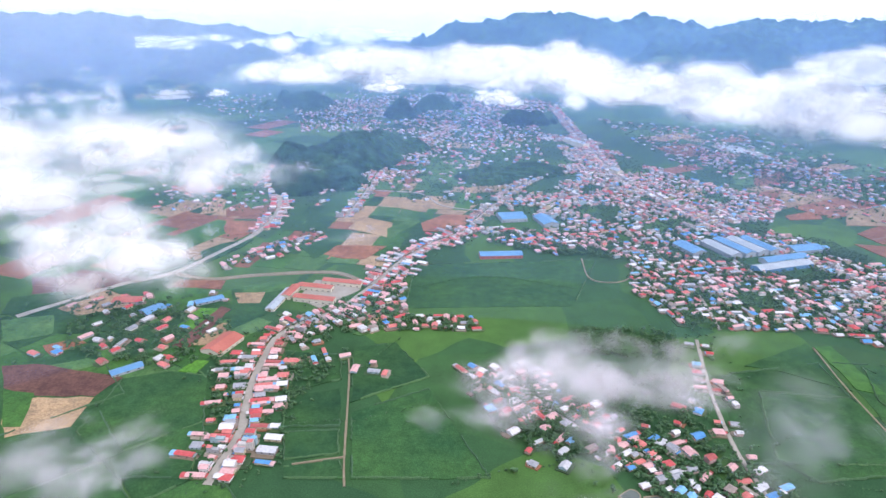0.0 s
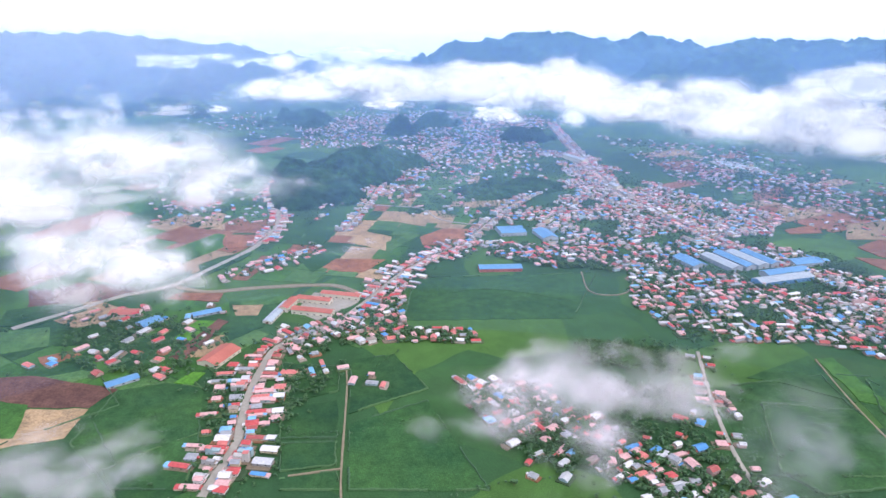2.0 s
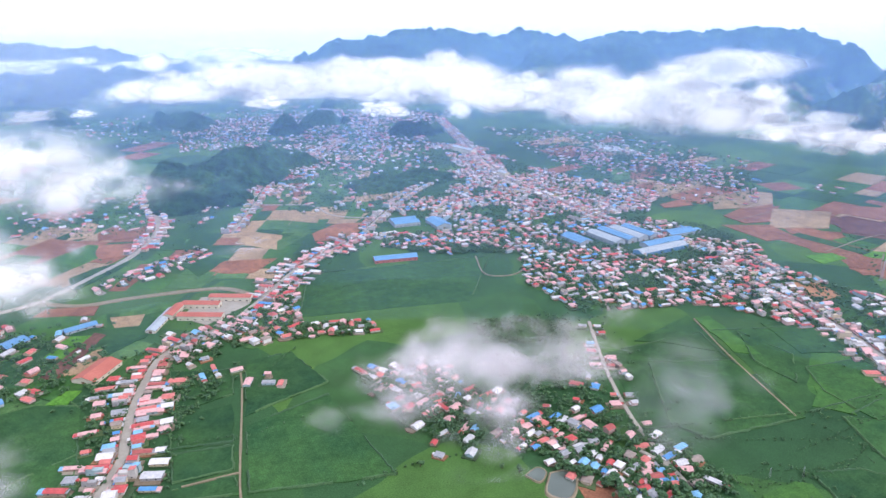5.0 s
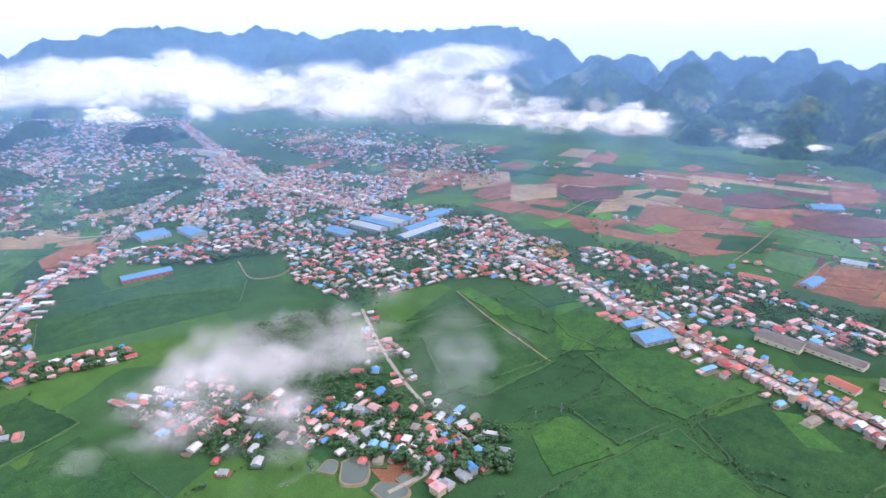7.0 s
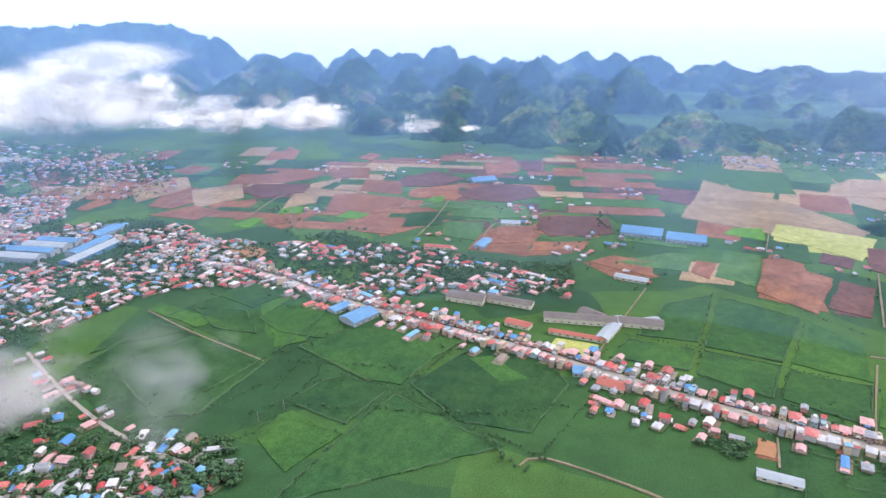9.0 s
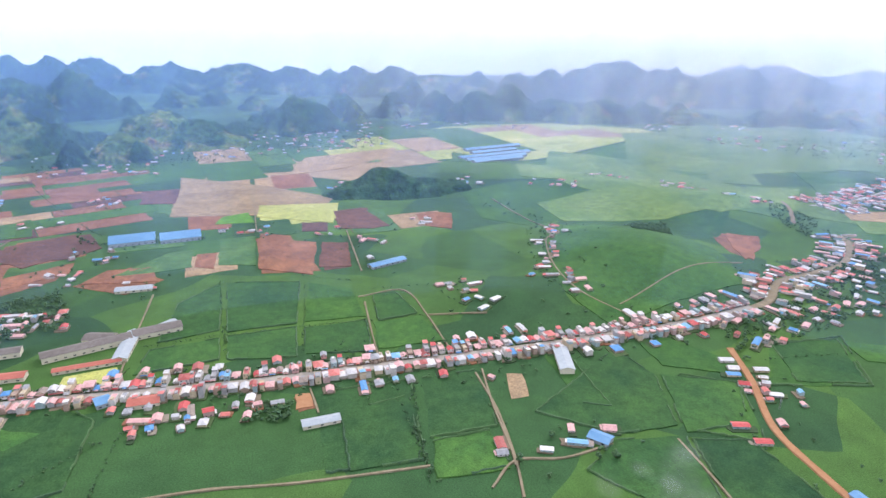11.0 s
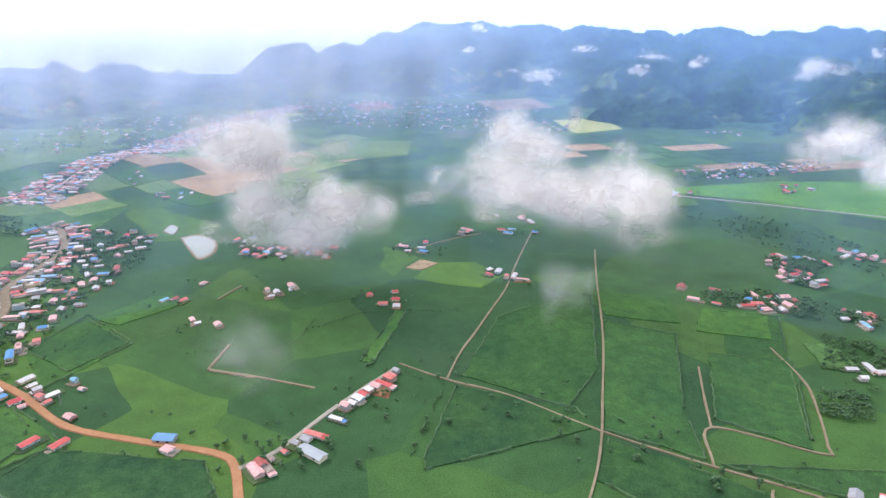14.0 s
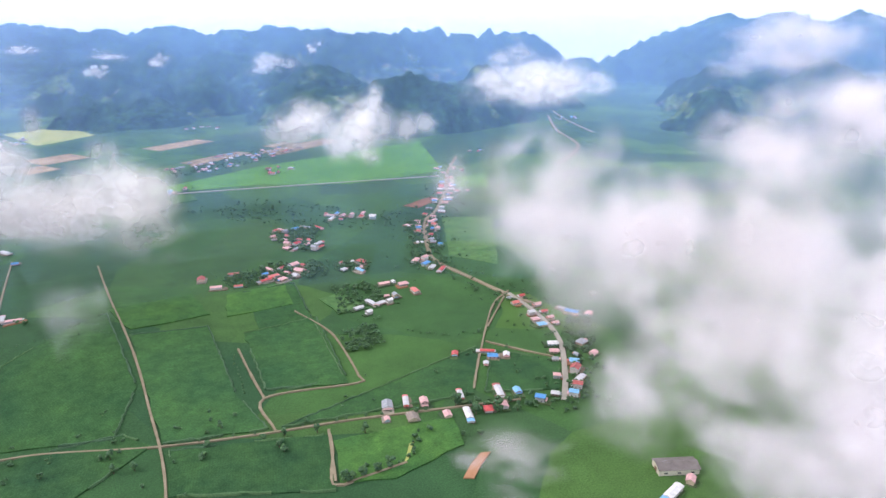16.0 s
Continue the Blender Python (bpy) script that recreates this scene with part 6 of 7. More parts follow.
lines["town_lane_4"] = road("town_lane", "narrow concrete lane between crowded houses", [(494, 1035), (511, 908), (533, 805)], 4, M_ROAD)
road_lines.append((lines["town_lane_4"], 4))
lines["farm_road_5"] = road("farm_road", "pale earth road curving through the plots", [(-172, 1459), (-66, 1434), (-13, 1339), (95, 1296)], 4, M_ROAD)
road_lines.append((lines["farm_road_5"], 4))
for points in ([(236, 404), (267, 407), (280, 413), (278, 442), (262, 469)], [(236, 404), (215, 399), (186, 396)], [(23, 631), (63, 660), (86, 619), (111, 575), (148, 539), (164, 541)]):
    lines["lane_village_%d" % len(lines)] = road("lane_village", "narrow winding concrete village lane", points, 4, M_ROAD)
    road_lines.append((list(lines.values())[-1], 4))
lines["far_street"] = road("far_street", "far straight street between dense houses", [(1030, -1047), (1046, -1204), (1088, -1449), (1112, -1725), (1136, -1986), (1135, -2350), (1116, -2781)], 7, M_ROAD)
road_lines.append((lines["far_street"], 7))

# ---- quarters of the town and the villages ----
QUARTERS = {
    "town_east": [(325, 1117), (514, 1223), (636, 1190), (742, 983), (603, 775), (472, 774), (325, 773), (281, 884)],
    "town_spine": [(306, 2244), (477, 2112), (538, 1792), (613, 1594), (762, 1396), (633, 1207), (482, 1169), (345, 1150), (144, 1294), (114, 1357), (317, 1568), (283, 1877)],
    "town_upper": [(-691, 2871), (-44, 3339), (465, 3042), (309, 2267), (122, 1871), (-29, 1865), (-168, 2189), (-501, 2207)],
    "town_mid": [(78, 1196), (323, 1149), (302, 1028), (159, 1054), (73, 1112)],
    "town_strip": [(-330, 1392), (-151, 1945), (-29, 1865), (-57, 1648), (-239, 1469), (-295, 1284)],
    "town_right": [(769, 2027), (1028, 1825), (1041, 1427), (963, 1312), (870, 1527), (713, 1740)],
    "town_street": [(531, 1014), (661, 973), (787, 713), (802, 533), (848, 411), (827, 269), (754, 321), (699, 434), (641, 496), (640, 602), (539, 744), (479, 775)],
    "town_left": [(375, 1977), (507, 1831), (650, 1488), (646, 1194), (532, 1036), (384, 983), (350, 852), (277, 929), (321, 1051), (189, 1156)],
    "village": [(147, 584), (202, 559), (257, 535), (301, 470), (326, 410), (289, 359), (226, 401), (151, 486), (114, 552)],
    "village_n": [(314, 654), (326, 616), (295, 570), (289, 602)],
    "schoolarea": [(-224, 751), (-178, 820), (-120, 879), (-75, 971), (-63, 769), (-136, 752), (-185, 707)],
    "hamlet_n": [(-81, 803), (37, 804), (35, 762), (-70, 761)],
    "left_farm": [(-550, 835), (-398, 836), (-288, 767), (-308, 678), (-396, 652), (-484, 704)],
    "row_red": [(-377, 966), (-299, 1019), (-231, 1123), (-262, 1172), (-333, 1075), (-385, 1017)],
    "junction_town": [(598, -501), (603, -586), (687, -751), (799, -930), (654, -933), (583, -830), (572, -695), (556, -626), (531, -511), (504, -457)],
    "far_strip": [(1044, -1169), (1156, -1532), (1122, -1918), (1022, -1845), (1033, -1421), (985, -1124)],
    "below_street": [(581, 159), (578, 65), (563, 12), (532, 39), (530, 93), (529, 148)],
    "left_block": [(831, 654), (857, 521), (843, 268), (783, 259), (758, 453), (659, 535)],
    "h_mid": [(-211, -812), (-284, -832), (-413, -767), (-389, -735), (-211, -779)],
    "h_up": [(-333, -983), (-421, -973), (-371, -850), (-325, -874)],
    "h_up2": [(-458, -1036), (-541, -981), (-525, -950), (-437, -987)],
    "h_road": [(-548, -897), (-606, -884), (-475, -670), (-453, -715)],
    "h_row": [(-523, -500), (-537, -450), (-385, -326), (-362, -331)],
    "h_br": [(-375, -246), (-392, -217), (-365, -199), (-338, -217)],
    "h_cross": [(-289, -398), (-377, -360), (-365, -340), (-299, -370)],
    "h_far": [(-315, -1570), (-573, -1720), (-754, -1829), (-699, -1692), (-455, -1539), (-315, -1499)],
    "sparse_n": [(-170, 2222), (338, 2328), (274, 1659), (124, 1335), (-100, 1375), (-205, 1644)],
    "sparse_ne": [(592, 2539), (1074, 2303), (1216, 1688), (909, 1231), (754, 1307), (641, 1670)],
    "sparse_nw": [(-761, 1565), (-455, 1636), (-377, 1282), (-610, 1277)],
    "sparse_top": [(-1252, 3029), (-47, 3602), (620, 3157), (435, 2681), (-601, 2475), (-734, 2337)],
    "sparse_sw": [(1329, -3334), (71, -3053), (-50, -2099), (920, -2257)],
    "sparse_se": [(1908, -1240), (1485, -2512), (1014, -3021), (834, -2518), (1204, -1593)],
    "sparse_e": [(2089, 709), (2354, -388), (1956, -326), (1679, 547)],
    "h_pond": [(472, -895), (335, -930), (308, -881), (437, -847)],
    "village_w": [(8, 650), (91, 663), (158, 591), (166, 519), (103, 496), (48, 546)],
}
LOW, TALL, MIX = [0, 1, 3, 9, 10, 2, 8], [5, 7, 0, 2, 5, 4, 9, 6], [0, 1, 2, 3, 4, 7, 10, 8, 10, 11]
ROADSIDE = [0, 3, 5, 2, 1, 9, 10, 4]
S = lines["street"]
NEW_HALLS = [(719, 223, 36), (747, 154, 21), (707, 379, 20), (725, 325, 27), (742, 215, 12), (714, 181, 27), (676, 213, 26), (892, 204, 18), (758, 149, 12), (669, 285, 12), (873, 524, 18), (924, 465, 18), (-469, 842, 16), (-421, 811, 12), (-353, 845, 15), (1350, 684, 24), (1062, 476, 14), (911, -150, 24), (596, 182, 12), (586, 143, 12), (561, -281, 20), (173, -410, 12), (425, -253, 12), (302, -409, 12), (408, 2025, 42), (441, 1650, 14), (-376, -228, 12)]
OLD_HALLS = [(522, 1080, 70), (560, 1015, 60), (432, 1080, 36), (640, 1085, 36), (88, 1040, 40), (128, 1256, 36), (195, 1232, 30), (586, 470, 30), (595, 509, 16), (690, 260, 60), (690, 320, 50), (680, 200, 40),
                (510, -22, 26), (-291, 715, 30), (-384, 653, 22), (189, -456, 18), (-200, 850, 40), (-180, 900, 50), (-240, 875, 34), (-251, 851, 36), (175, 421, 12), (200, 412, 18), (213, 400, 14), (176, 404, 12), (200, 385, 18), (536, -872, 44)]
for x, y, r in NEW_HALLS + OLD_HALLS:
    for dx in range(-int(r), int(r) + 1, 8):
        for dy in range(-int(r), int(r) + 1, 8):
            if dx * dx + dy * dy < r * r * 0.8:
                taken.setdefault((int((x + dx) // 20), int((y + dy) // 20)), []).append((x + dx, y + dy, 8))
row_of_houses(S, 11, 1.0, 4.4, TALL + [0, 3], 0.95)
for again in range(2):
    row_of_houses(S, 11, 1.0, 4.4, [9, 0, 5, 7], 0.95)
for key, width in (("road_west", 9.5), ("lane_red", 4), ("lane_village", 4)):
    row_of_houses(lines[key], width, 1.0, 4.4, [9, 0, 10, 2], 0.75, sides=(-1,) if key == "lane_red" else (-1, 1))
row_of_houses(lines["town_street_main_0"], 9, 1.0, 4.4, TALL, 0.95)
for back in (1.0, 16, 32, 50):
    row_of_houses(lines["far_street"], 7, back, 9, MIX, 0.8)
row_of_houses(lines["town_street_west_1"], 5, 1.0, 6, TALL, 0.8)
row_of_houses(lines["town_street_middle_2"], 5, 1.0, 6, TALL, 0.8)
row_of_houses(S, 12, 24, 9, LOW, 0.7, start=0.0, end=0.55)
row_of_houses(S, 12, 24, 14, LOW, 0.35, start=0.55)
row_of_houses(lines["road_west"], 9, 2.5, 5.0, ROADSIDE, 0.85)
row_of_houses(lines["road_west"], 8, 24, 15, LOW, 0.5)
row_of_houses(lines["road_northwest"], 10, 1.5, 6, ROADSIDE, 0.8, start=0.42)
row_of_houses(lines["street_e"], 11, 1.5, 9, MIX + [5], 0.75, deep=2)
row_of_houses(lines["lane_east"], 4, 2, 11, LOW, 0.45)
for key in [k for k in lines if k.startswith("lane_village")]:
    row_of_houses(lines[key], 4, 1.5, 6, LOW + [4], 0.85, deep=2)
row_of_houses(lines["lane_red"], 4, 1.5, 6, ROADSIDE + [8, 0], 0.9, sides=(-1,))
row_of_houses(lines["road_red"], 7.5, 3, 9, LOW, 0.85, start=0.0, end=0.28)
row_of_houses(lines["lane_tea"], 3, 3, 10, LOW, 0.5, start=0.35, end=0.8)
row_of_houses(lines["road_row"], 5, 2, 11, [0, 3, 9, 9, 2], 0.55)
row_of_houses(lines["road_hill"], 6, 2, 10, LOW, 0.55, start=0.2, end=0.75)
row_of_houses(lines["track_cross"], 3, 3, 11, LOW + [8], 0.7, start=0.75)
for key, count, styles, turn, gap in (("town_east", 1500, MIX, 10, 11.5), ("town_spine", 4600, TALL + MIX, 25, 11.5), ("town_upper", 3000, MIX, 20, 16), ("town_mid", 260, MIX, 20, 12), ("town_strip", 500, MIX, 60, 12),
                                      ("town_right", 700, MIX, 30, 17), ("town_street", 1100, MIX, 0, 11.5), ("town_left", 1700, MIX, 15, 14), ("village", 34, LOW, 30, 14), ("village_w", 30, LOW + [10], 35, 14), ("village_n", 14, LOW, 10, 12),
                                      ("schoolarea", 220, LOW + [4], 30, 12), ("hamlet_n", 70, LOW, 5, 12), ("left_farm", 60, [8, 1, 0, 9], 60, 20), ("row_red", 90, LOW + [8], 40, 13), ("junction_town", 170, MIX, 30, 15),
                                      ("far_strip", 420, MIX, 20, 13), ("below_street", 110, LOW, 0, 12), ("left_block", 130, LOW + [8], 0, 14), ("h_mid", 60, LOW, 20, 13), ("h_up", 40, LOW, 20, 13), ("h_up2", 30, LOW, 40, 13),
                                      ("h_road", 90, LOW, 30, 13), ("h_row", 50, LOW, 20, 13), ("h_br", 12, LOW, 20, 13), ("h_cross", 16, LOW, 25, 13), ("h_far", 110, LOW, 20, 14), ("h_pond", 30, LOW, 10, 13), ("sparse_n", 420, MIX, 20, 22), ("sparse_ne", 520, MIX, 30, 30), ("sparse_nw", 110, LOW, 30, 24),
                                      ("sparse_sw", 300, LOW, 20, 30), ("sparse_se", 240, LOW, 10, 32), ("sparse_e", 300, LOW, 10, 34), ("sparse_top", 500, MIX, 20, 28)):
    quarter(QUARTERS[key], int(count * (2.2 if gap > 14 else 3.6)), styles, turn, gap)

NORTH_FARMS = [(-521, 826), (-471, 845), (-422, 817), (-358, 846), (-488, 711), (-443, 712), (-394, 712), (-352, 671), (-443, 1390), (-577, 1410),
    (-157, 686), (-104, 673), (92, 502), (243, 581), (185, 546), (-236, 868), (-625, 1433), (1014, 1682), (1014, 1531)]
PLAIN_FARMS = [(950, 861), (1358, 667), (1597, 833), (1179, 520), (1264, 426), (1089, 472), (1044, 290), (1415, 353), (902, 544), (958, 311),
    (899, 206), (1701, 898), (1500, 941), (1193, 1341), (1436, 581), (1268, 1089), (1313, 938), (1718, 397), (1716, 313)]
EAST_FARMS = [(1400, 359), (1167, 500), (1445, -116), (1120, -236), (1090, -74), (1020, -141), (913, -145), (1377, -421), (1311, -579), (1052, 287),
    (949, 316), (880, 525), (802, -350), (775, -369), (724, -376), (779, -219), (720, -236), (1764, 398), (1366, -771), (2251, -175),
    (2393, -311), (2332, -507), (2369, -699), (2220, -850), (1126, 74), (1128, 22), (559, -202)]
SOUTHEAST_FARMS = [(784, -226), (730, -240), (1270, -612), (1256, -878), (1028, -899), (458, -694), (380, -629), (339, -722), (198, -726), (391, -403),
    (309, -415), (424, -254), (414, -213), (448, -167), (445, -460), (2092, -1360), (2004, -1626), (1883, -1950), (1633, -2006), (1396, -2804),
    (1344, -3055), (1692, -2220)]
SOUTH_FARMS = [(493, -938), (195, -936), (47, -830), (-212, -804), (39, -1024), (401, -875), (345, -881), (864, -3365), (504, -3343), (247, -3597),
    (860, -2931), (-37, -2269), (-370, -1617), (765, -1197), (904, -1270)]
SOUTHWEST_FARMS = [(193, -725), (51, -1113), (48, -826), (183, -935), (41, -2385), (-18, -2300), (-575, -2248), (-337, -615), (-377, -656), (-366, -452),
    (-887, -1217), (-758, -1029), (-1415, -1794), (-351, -1600), (-499, -1691), (-271, -1354), (-529, -1451), (-1070, -1402), (-2031, -2262), (-1984, -2011),
    (-1769, -1715), (111, -1028)]
HEDGES = [
    [(287, 484), (415, 459), (473, 454), (508, 478)],
    [(463, 445), (466, 388), (476, 321), (461, 252), (438, 159)],
    [(325, 409), (388, 413), (449, 423)],
    [(480, 324), (572, 328), (609, 328)],
    [(361, 340), (409, 340), (476, 328)],
    [(894, 94), (673, 74)],
    [(852, -23), (654, -9)],
    [(708, 174), (719, 78), (719, -27), (710, -165)],
    [(567, -113), (474, -103), (410, -96)],
    [(468, 404), (470, 319), (456, 267), (446, 196)],
    [(487, 323), (587, 329)],
    [(416, 167), (492, 160), (564, 153)],
]
FAR_HEDGES = [
    [(586, -117), (522, -109), (435, -92)],
    [(511, -499), (500, -584), (488, -663)],
    [(367, -552), (272, -587), (258, -656)],
    [(-157, -359), (-212, -353), (-241, -381)],
    [(253, -632), (198, -689), (98, -704)],
    [(35, -730), (-83, -687)],
    [(-157, -597), (-142, -517)],
    [(-335, -544), (-362, -513), (-406, -492)],
    [(-176, 555), (-114, 560)],
    [(-190, 635), (-122, 653)],
    [(-103, 560), (-40, 585), (-28, 591)],
    [(-115, 654), (-68, 737)],
    [(-5, 464), (48, 486), (101, 494)],
    [(-54, 902), (62, 948), (190, 905)],
    [(443, 499), (518, 501), (605, 526)],
    [(340, 404), (419, 409), (477, 439)],
    [(1712, 595), (1357, 416), (1166, 303), (1154, 272)],
    [(901, 3), (853, -89)],
    [(818, -108), (812, -174)],
    [(84, -541), (95, -412)],
]
WOODS = [
    ([(627, 1183), (723, 1142), (733, 1036), (631, 1042)], 160),
    ([(797, 749), (857, 734), (837, 615), (784, 610)], 130),
    ([(848, 411), (918, 304), (856, 280), (800, 369)], 170),
    ([(-319, -705), (-376, -692), (-351, -627), (-286, -626)], 60),
    ([(-269, -586), (-312, -576), (-295, -528), (-255, -537)], 60),
    ([(-207, 679), (-130, 707), (-167, 564), (-163, 478)], 130),
    ([(165, 771), (302, 772), (278, 682), (167, 709)], 120),
    ([(168, 681), (276, 656), (252, 528), (172, 566)], 160),
]
SMALL_WOODS = [
    ([(562, 41), (553, 6), (523, 11), (526, 60)], 40),
    ([(1053, -955), (919, -963), (847, -874), (934, -864)], 120),
    ([(981, -594), (968, -675), (874, -621), (895, -564)], 90),
    ([(-304, 706), (-269, 706), (-237, 564), (-254, 564)], 80),
    ([(859, 439), (886, 331), (841, 324), (818, 404)], 60),
    ([(-242, -1209), (-403, -1196), (-581, -955), (-515, -874), (-347, -1024)], 160),
]
MASTS = [(386, 409, 12), (358, 415, 10), (1984, -178, 45), (825, 801, 36), (426, -442, 12)]
for farms in (NORTH_FARMS, PLAIN_FARMS, EAST_FARMS, SOUTHEAST_FARMS, SOUTH_FARMS, SOUTHWEST_FARMS):
    for x, y in farms:
        turn, far = rng.uniform(0, 180), math.hypot(x, y) / 900
        for _ in range(rng.randint(2, 5) + int(2 * far)):
            px, py = x + rng.uniform(-14, 14) * (1 + far), y + rng.uniform(-14, 14) * (1 + far)
            if off_roads(px, py, 4) and free_spot(px, py, 11):
                add_house(rng.choice(LOW + [8, 8]), px, py, turn + rng.choice((0, 90)), rng.uniform(0.7, 1.05))
            tx, ty = x + rng.uniform(-24, 24) * (1 + far), y + rng.uniform(-24, 24) * (1 + far)
            if free_spot(tx, ty, 3):
                add_tree(tx, ty, rng.uniform(0.5, 1.0))
for points in HEDGES + FAR_HEDGES:
    hedge(points, 5, 0.42, 1.6)
for poly, count in WOODS + SMALL_WOODS:
    for x, y in scatter(poly, 5, count * 3):
        if free_spot(x, y, 2.5):
            add_tree(x, y, rng.uniform(0.6, 1.2))

yards("yards", "earth and concrete yards between the houses", house_spots)
house_spots.sort(key=lambda q: q[1] ** 2 + q[2] ** 2)
for q in house_spots[:380]:
    thing_house(*q)
rest = house_spots[380:]
stuff_houses("town_houses", "crowded town of red, blue and pale roofs", [q for q in rest if q[2] > 400])
stuff_houses("village_houses", "rows of village houses with red and blue roofs", [q for q in rest if -400 < q[2] <= 400])
stuff_houses("hamlet_houses", "scattered hamlet houses among tea and rice", [q for q in rest if q[2] <= -400])

# halls and sheds
big_shed("factory_hall", "blue-roofed factory hall among houses", 432, 1080, 30, 56, 7, 20, M_BLUE, M_PALE, 1, "factory")
for k, (dx, dy, w, d, roof) in enumerate(((-34, 6, 24, 78, M_PALE), (-6, 18, 22, 84, M_BLUE), (20, 24, 24, 80, M_PALE), (46, 30, 22, 76, M_BLUE))):
    big_shed("factory_hall", "long ridged factory hall in a tight row", 522 + dx, 1072 + dy, w, d, 8, 20, roof, M_PALE, 1, "factory")
big_shed("factory_hall", "low pale factory hall with a blue edge", 560, 1000, 24, 110, 7, 108, M_PALE, M_BLUE, 1, "factory")
big_shed("factory_hall", "low blue-roofed factory hall across the row", 580, 1034, 22, 90, 7, 108, M_BLUE, M_PALE, 1, "factory")
big_shed("factory_hall", "blue-roofed workshop hall beside the factory", 640, 1085, 30, 60, 7, 105, M_BLUE, M_PALE, 1, "factory")
big_shed("long_hall", "long blue-roofed hall with an orange wall", 88, 1040, 22, 74, 6, 95, M_BLUE, M_TILE, 1, "hall")
big_shed("market_hall", "blue-roofed hall in the town", 128, 1256, 48, 54, 7, 100, M_BLUE, M_PALE, 2, "hall")
big_shed("market_hall", "blue-roofed hall in the town", 195, 1232, 32, 58, 7, 15, M_BLUE, M_PALE, 1, "hall")
big_shed("roadside_hall", "large blue-roofed hall beside the main street", 586, 470, 29, 42, 6, 80, M_BLUE, M_PALE, 1, "hall")
big_shed("roadside_hall", "small blue-roofed hall beside the main street", 595, 509, 16, 29, 5, 80, M_BLUE, M_PALE, 1, "hall")
big_shed("barn", "large blue-grey barn in the fields", 1122, 246, 48, 70, 7, 8, M_BLUE, M_PALE, 1, "barn")
big_shed("barn", "large blue-grey barn in the fields", 1122, 170, 45, 64, 7, 8, M_BLUE, M_PALE, 1, "barn")
for k in range(5):
    big_shed("cattle_shed", "long blue-roofed cattle shed on a sunlit meadow", 1590 + 58 * k, -570 - 16 * k, 24, 150 + 40 * (k % 3), 6, 14, M_BLUE, M_PALE, 1, "shed")
big_shed("old_factory", "long white-walled factory range with a weathered brown roof", 719, 223, 18, 90, 7, -160, M_OLD, M_CREAM, 1, "factory")
big_shed("old_factory", "long old factory range with a weathered grey roof", 747, 154, 20, 53, 6, -164, M_OLD, M_CREAM, 1, "factory")
big_shed("old_factory", "dark-roofed old factory range", 707, 379, 24, 52, 7, -170, M_OLD, M_CREAM, 1, "factory")
big_shed("old_factory", "long old factory range with a weathered grey roof", 725, 325, 16, 68, 6, -174, M_OLD, M_CREAM, 1, "factory")
big_shed("old_factory", "low weathered store beside the factory", 742, 215, 20, 32, 5, -197, M_OLD, M_CREAM, 1, "factory")
big_shed("grey_shed", "pale blue-grey shed beside a track", 714, 181, 15, 69, 5, -93, M_PALE, M_CREAM, 1, "shed")
big_shed("low_range", "low cream range with a red roof beside the sports ground", 676, 213, 9, 65, 4, -172, M_TILE, M_CREAM, 1, "building")
big_shed("low_range", "low cream building with a pale roof above the street", 892, 204, 16, 47, 4, -180, M_PALE, M_CREAM, 1, "building")
big_shed("low_range", "low open store with a faded roof beside a track", 758, 149, 14, 32, 4, -135, M_PALE, M_BLUE, 1, "building")
big_shed("street_hall", "red-roofed hall on the main street", 669, 285, 14, 32, 5, -180, M_TILE, M_CREAM, 1, "hall")
big_shed("farm_barn", "red-roofed barn in the fields", 873, 524, 14, 45, 4, -161, M_TILE, M_CREAM, 1, "barn")
big_shed("farm_barn", "blue-roofed barn in the fields", 924, 465, 18, 45, 5, -83, M_BLUE, M_PALE, 1, "barn")
big_shed("farm_barn", "red-roofed long barn beside the west road", -469, 842, 20, 40, 4, -88, M_TILE, M_CREAM, 1, "barn")
big_shed("farm_barn", "pale blue-roofed barn beside the west road", -421, 811, 22, 29, 4, -35, M_BLUE, M_PALE, 1, "barn")
big_shed("farm_barn", "long blue-roofed barn among plots", -353, 845, 14, 39, 4, -57, M_BLUE, M_PALE, 1, "barn")
big_shed("farm_barn", "blue-roofed farm building on the plain", 1350, 684, 40, 61, 5, -129, M_BLUE, M_PALE, 1, "barn")
big_shed("farm_barn", "pale-roofed farm building on the plain", 1062, 476, 22, 35, 4, -160, M_PALE, M_CREAM, 1, "barn")
big_shed("farm_barn", "long blue-roofed farm shed beside a track", 911, -150, 16, 61, 4, -157, M_BLUE, M_PALE, 1, "barn")
big_shed("street_hall", "blue-roofed hall on the main street", 596, 182, 16, 13, 5, -157, M_BLUE, M_PALE, 1, "hall")
big_shed("street_hall", "long red-roofed hall on the main street", 586, 143, 16, 28, 5, -180, M_TILE, M_CREAM, 1, "hall")
big_shed("white_building", "large white hall beside the street", 561, -281, 15, 50, 6, 75, M_PALE, M_CREAM, 1, "building")
big_shed("farm_shed", "long pale shed behind the lane houses", 173, -410, 9, 25, 4, 64, M_PALE, M_CREAM, 1, "shed")
big_shed("farm_shed", "blue-roofed farm shed at the end of a track", 425, -253, 14, 19, 4, -231, M_BLUE, M_PALE, 1, "shed")
big_shed("farm_shed", "blue-roofed hut beside the dirt road", 302, -409, 9, 17, 4, -266, M_BLUE, M_PALE, 1, "shed")
big_shed("town_house_block", "pale tall block in the town centre", 408, 2025, 24, 105, 14, -154, M_PALE, M_CREAM, 1, "building")
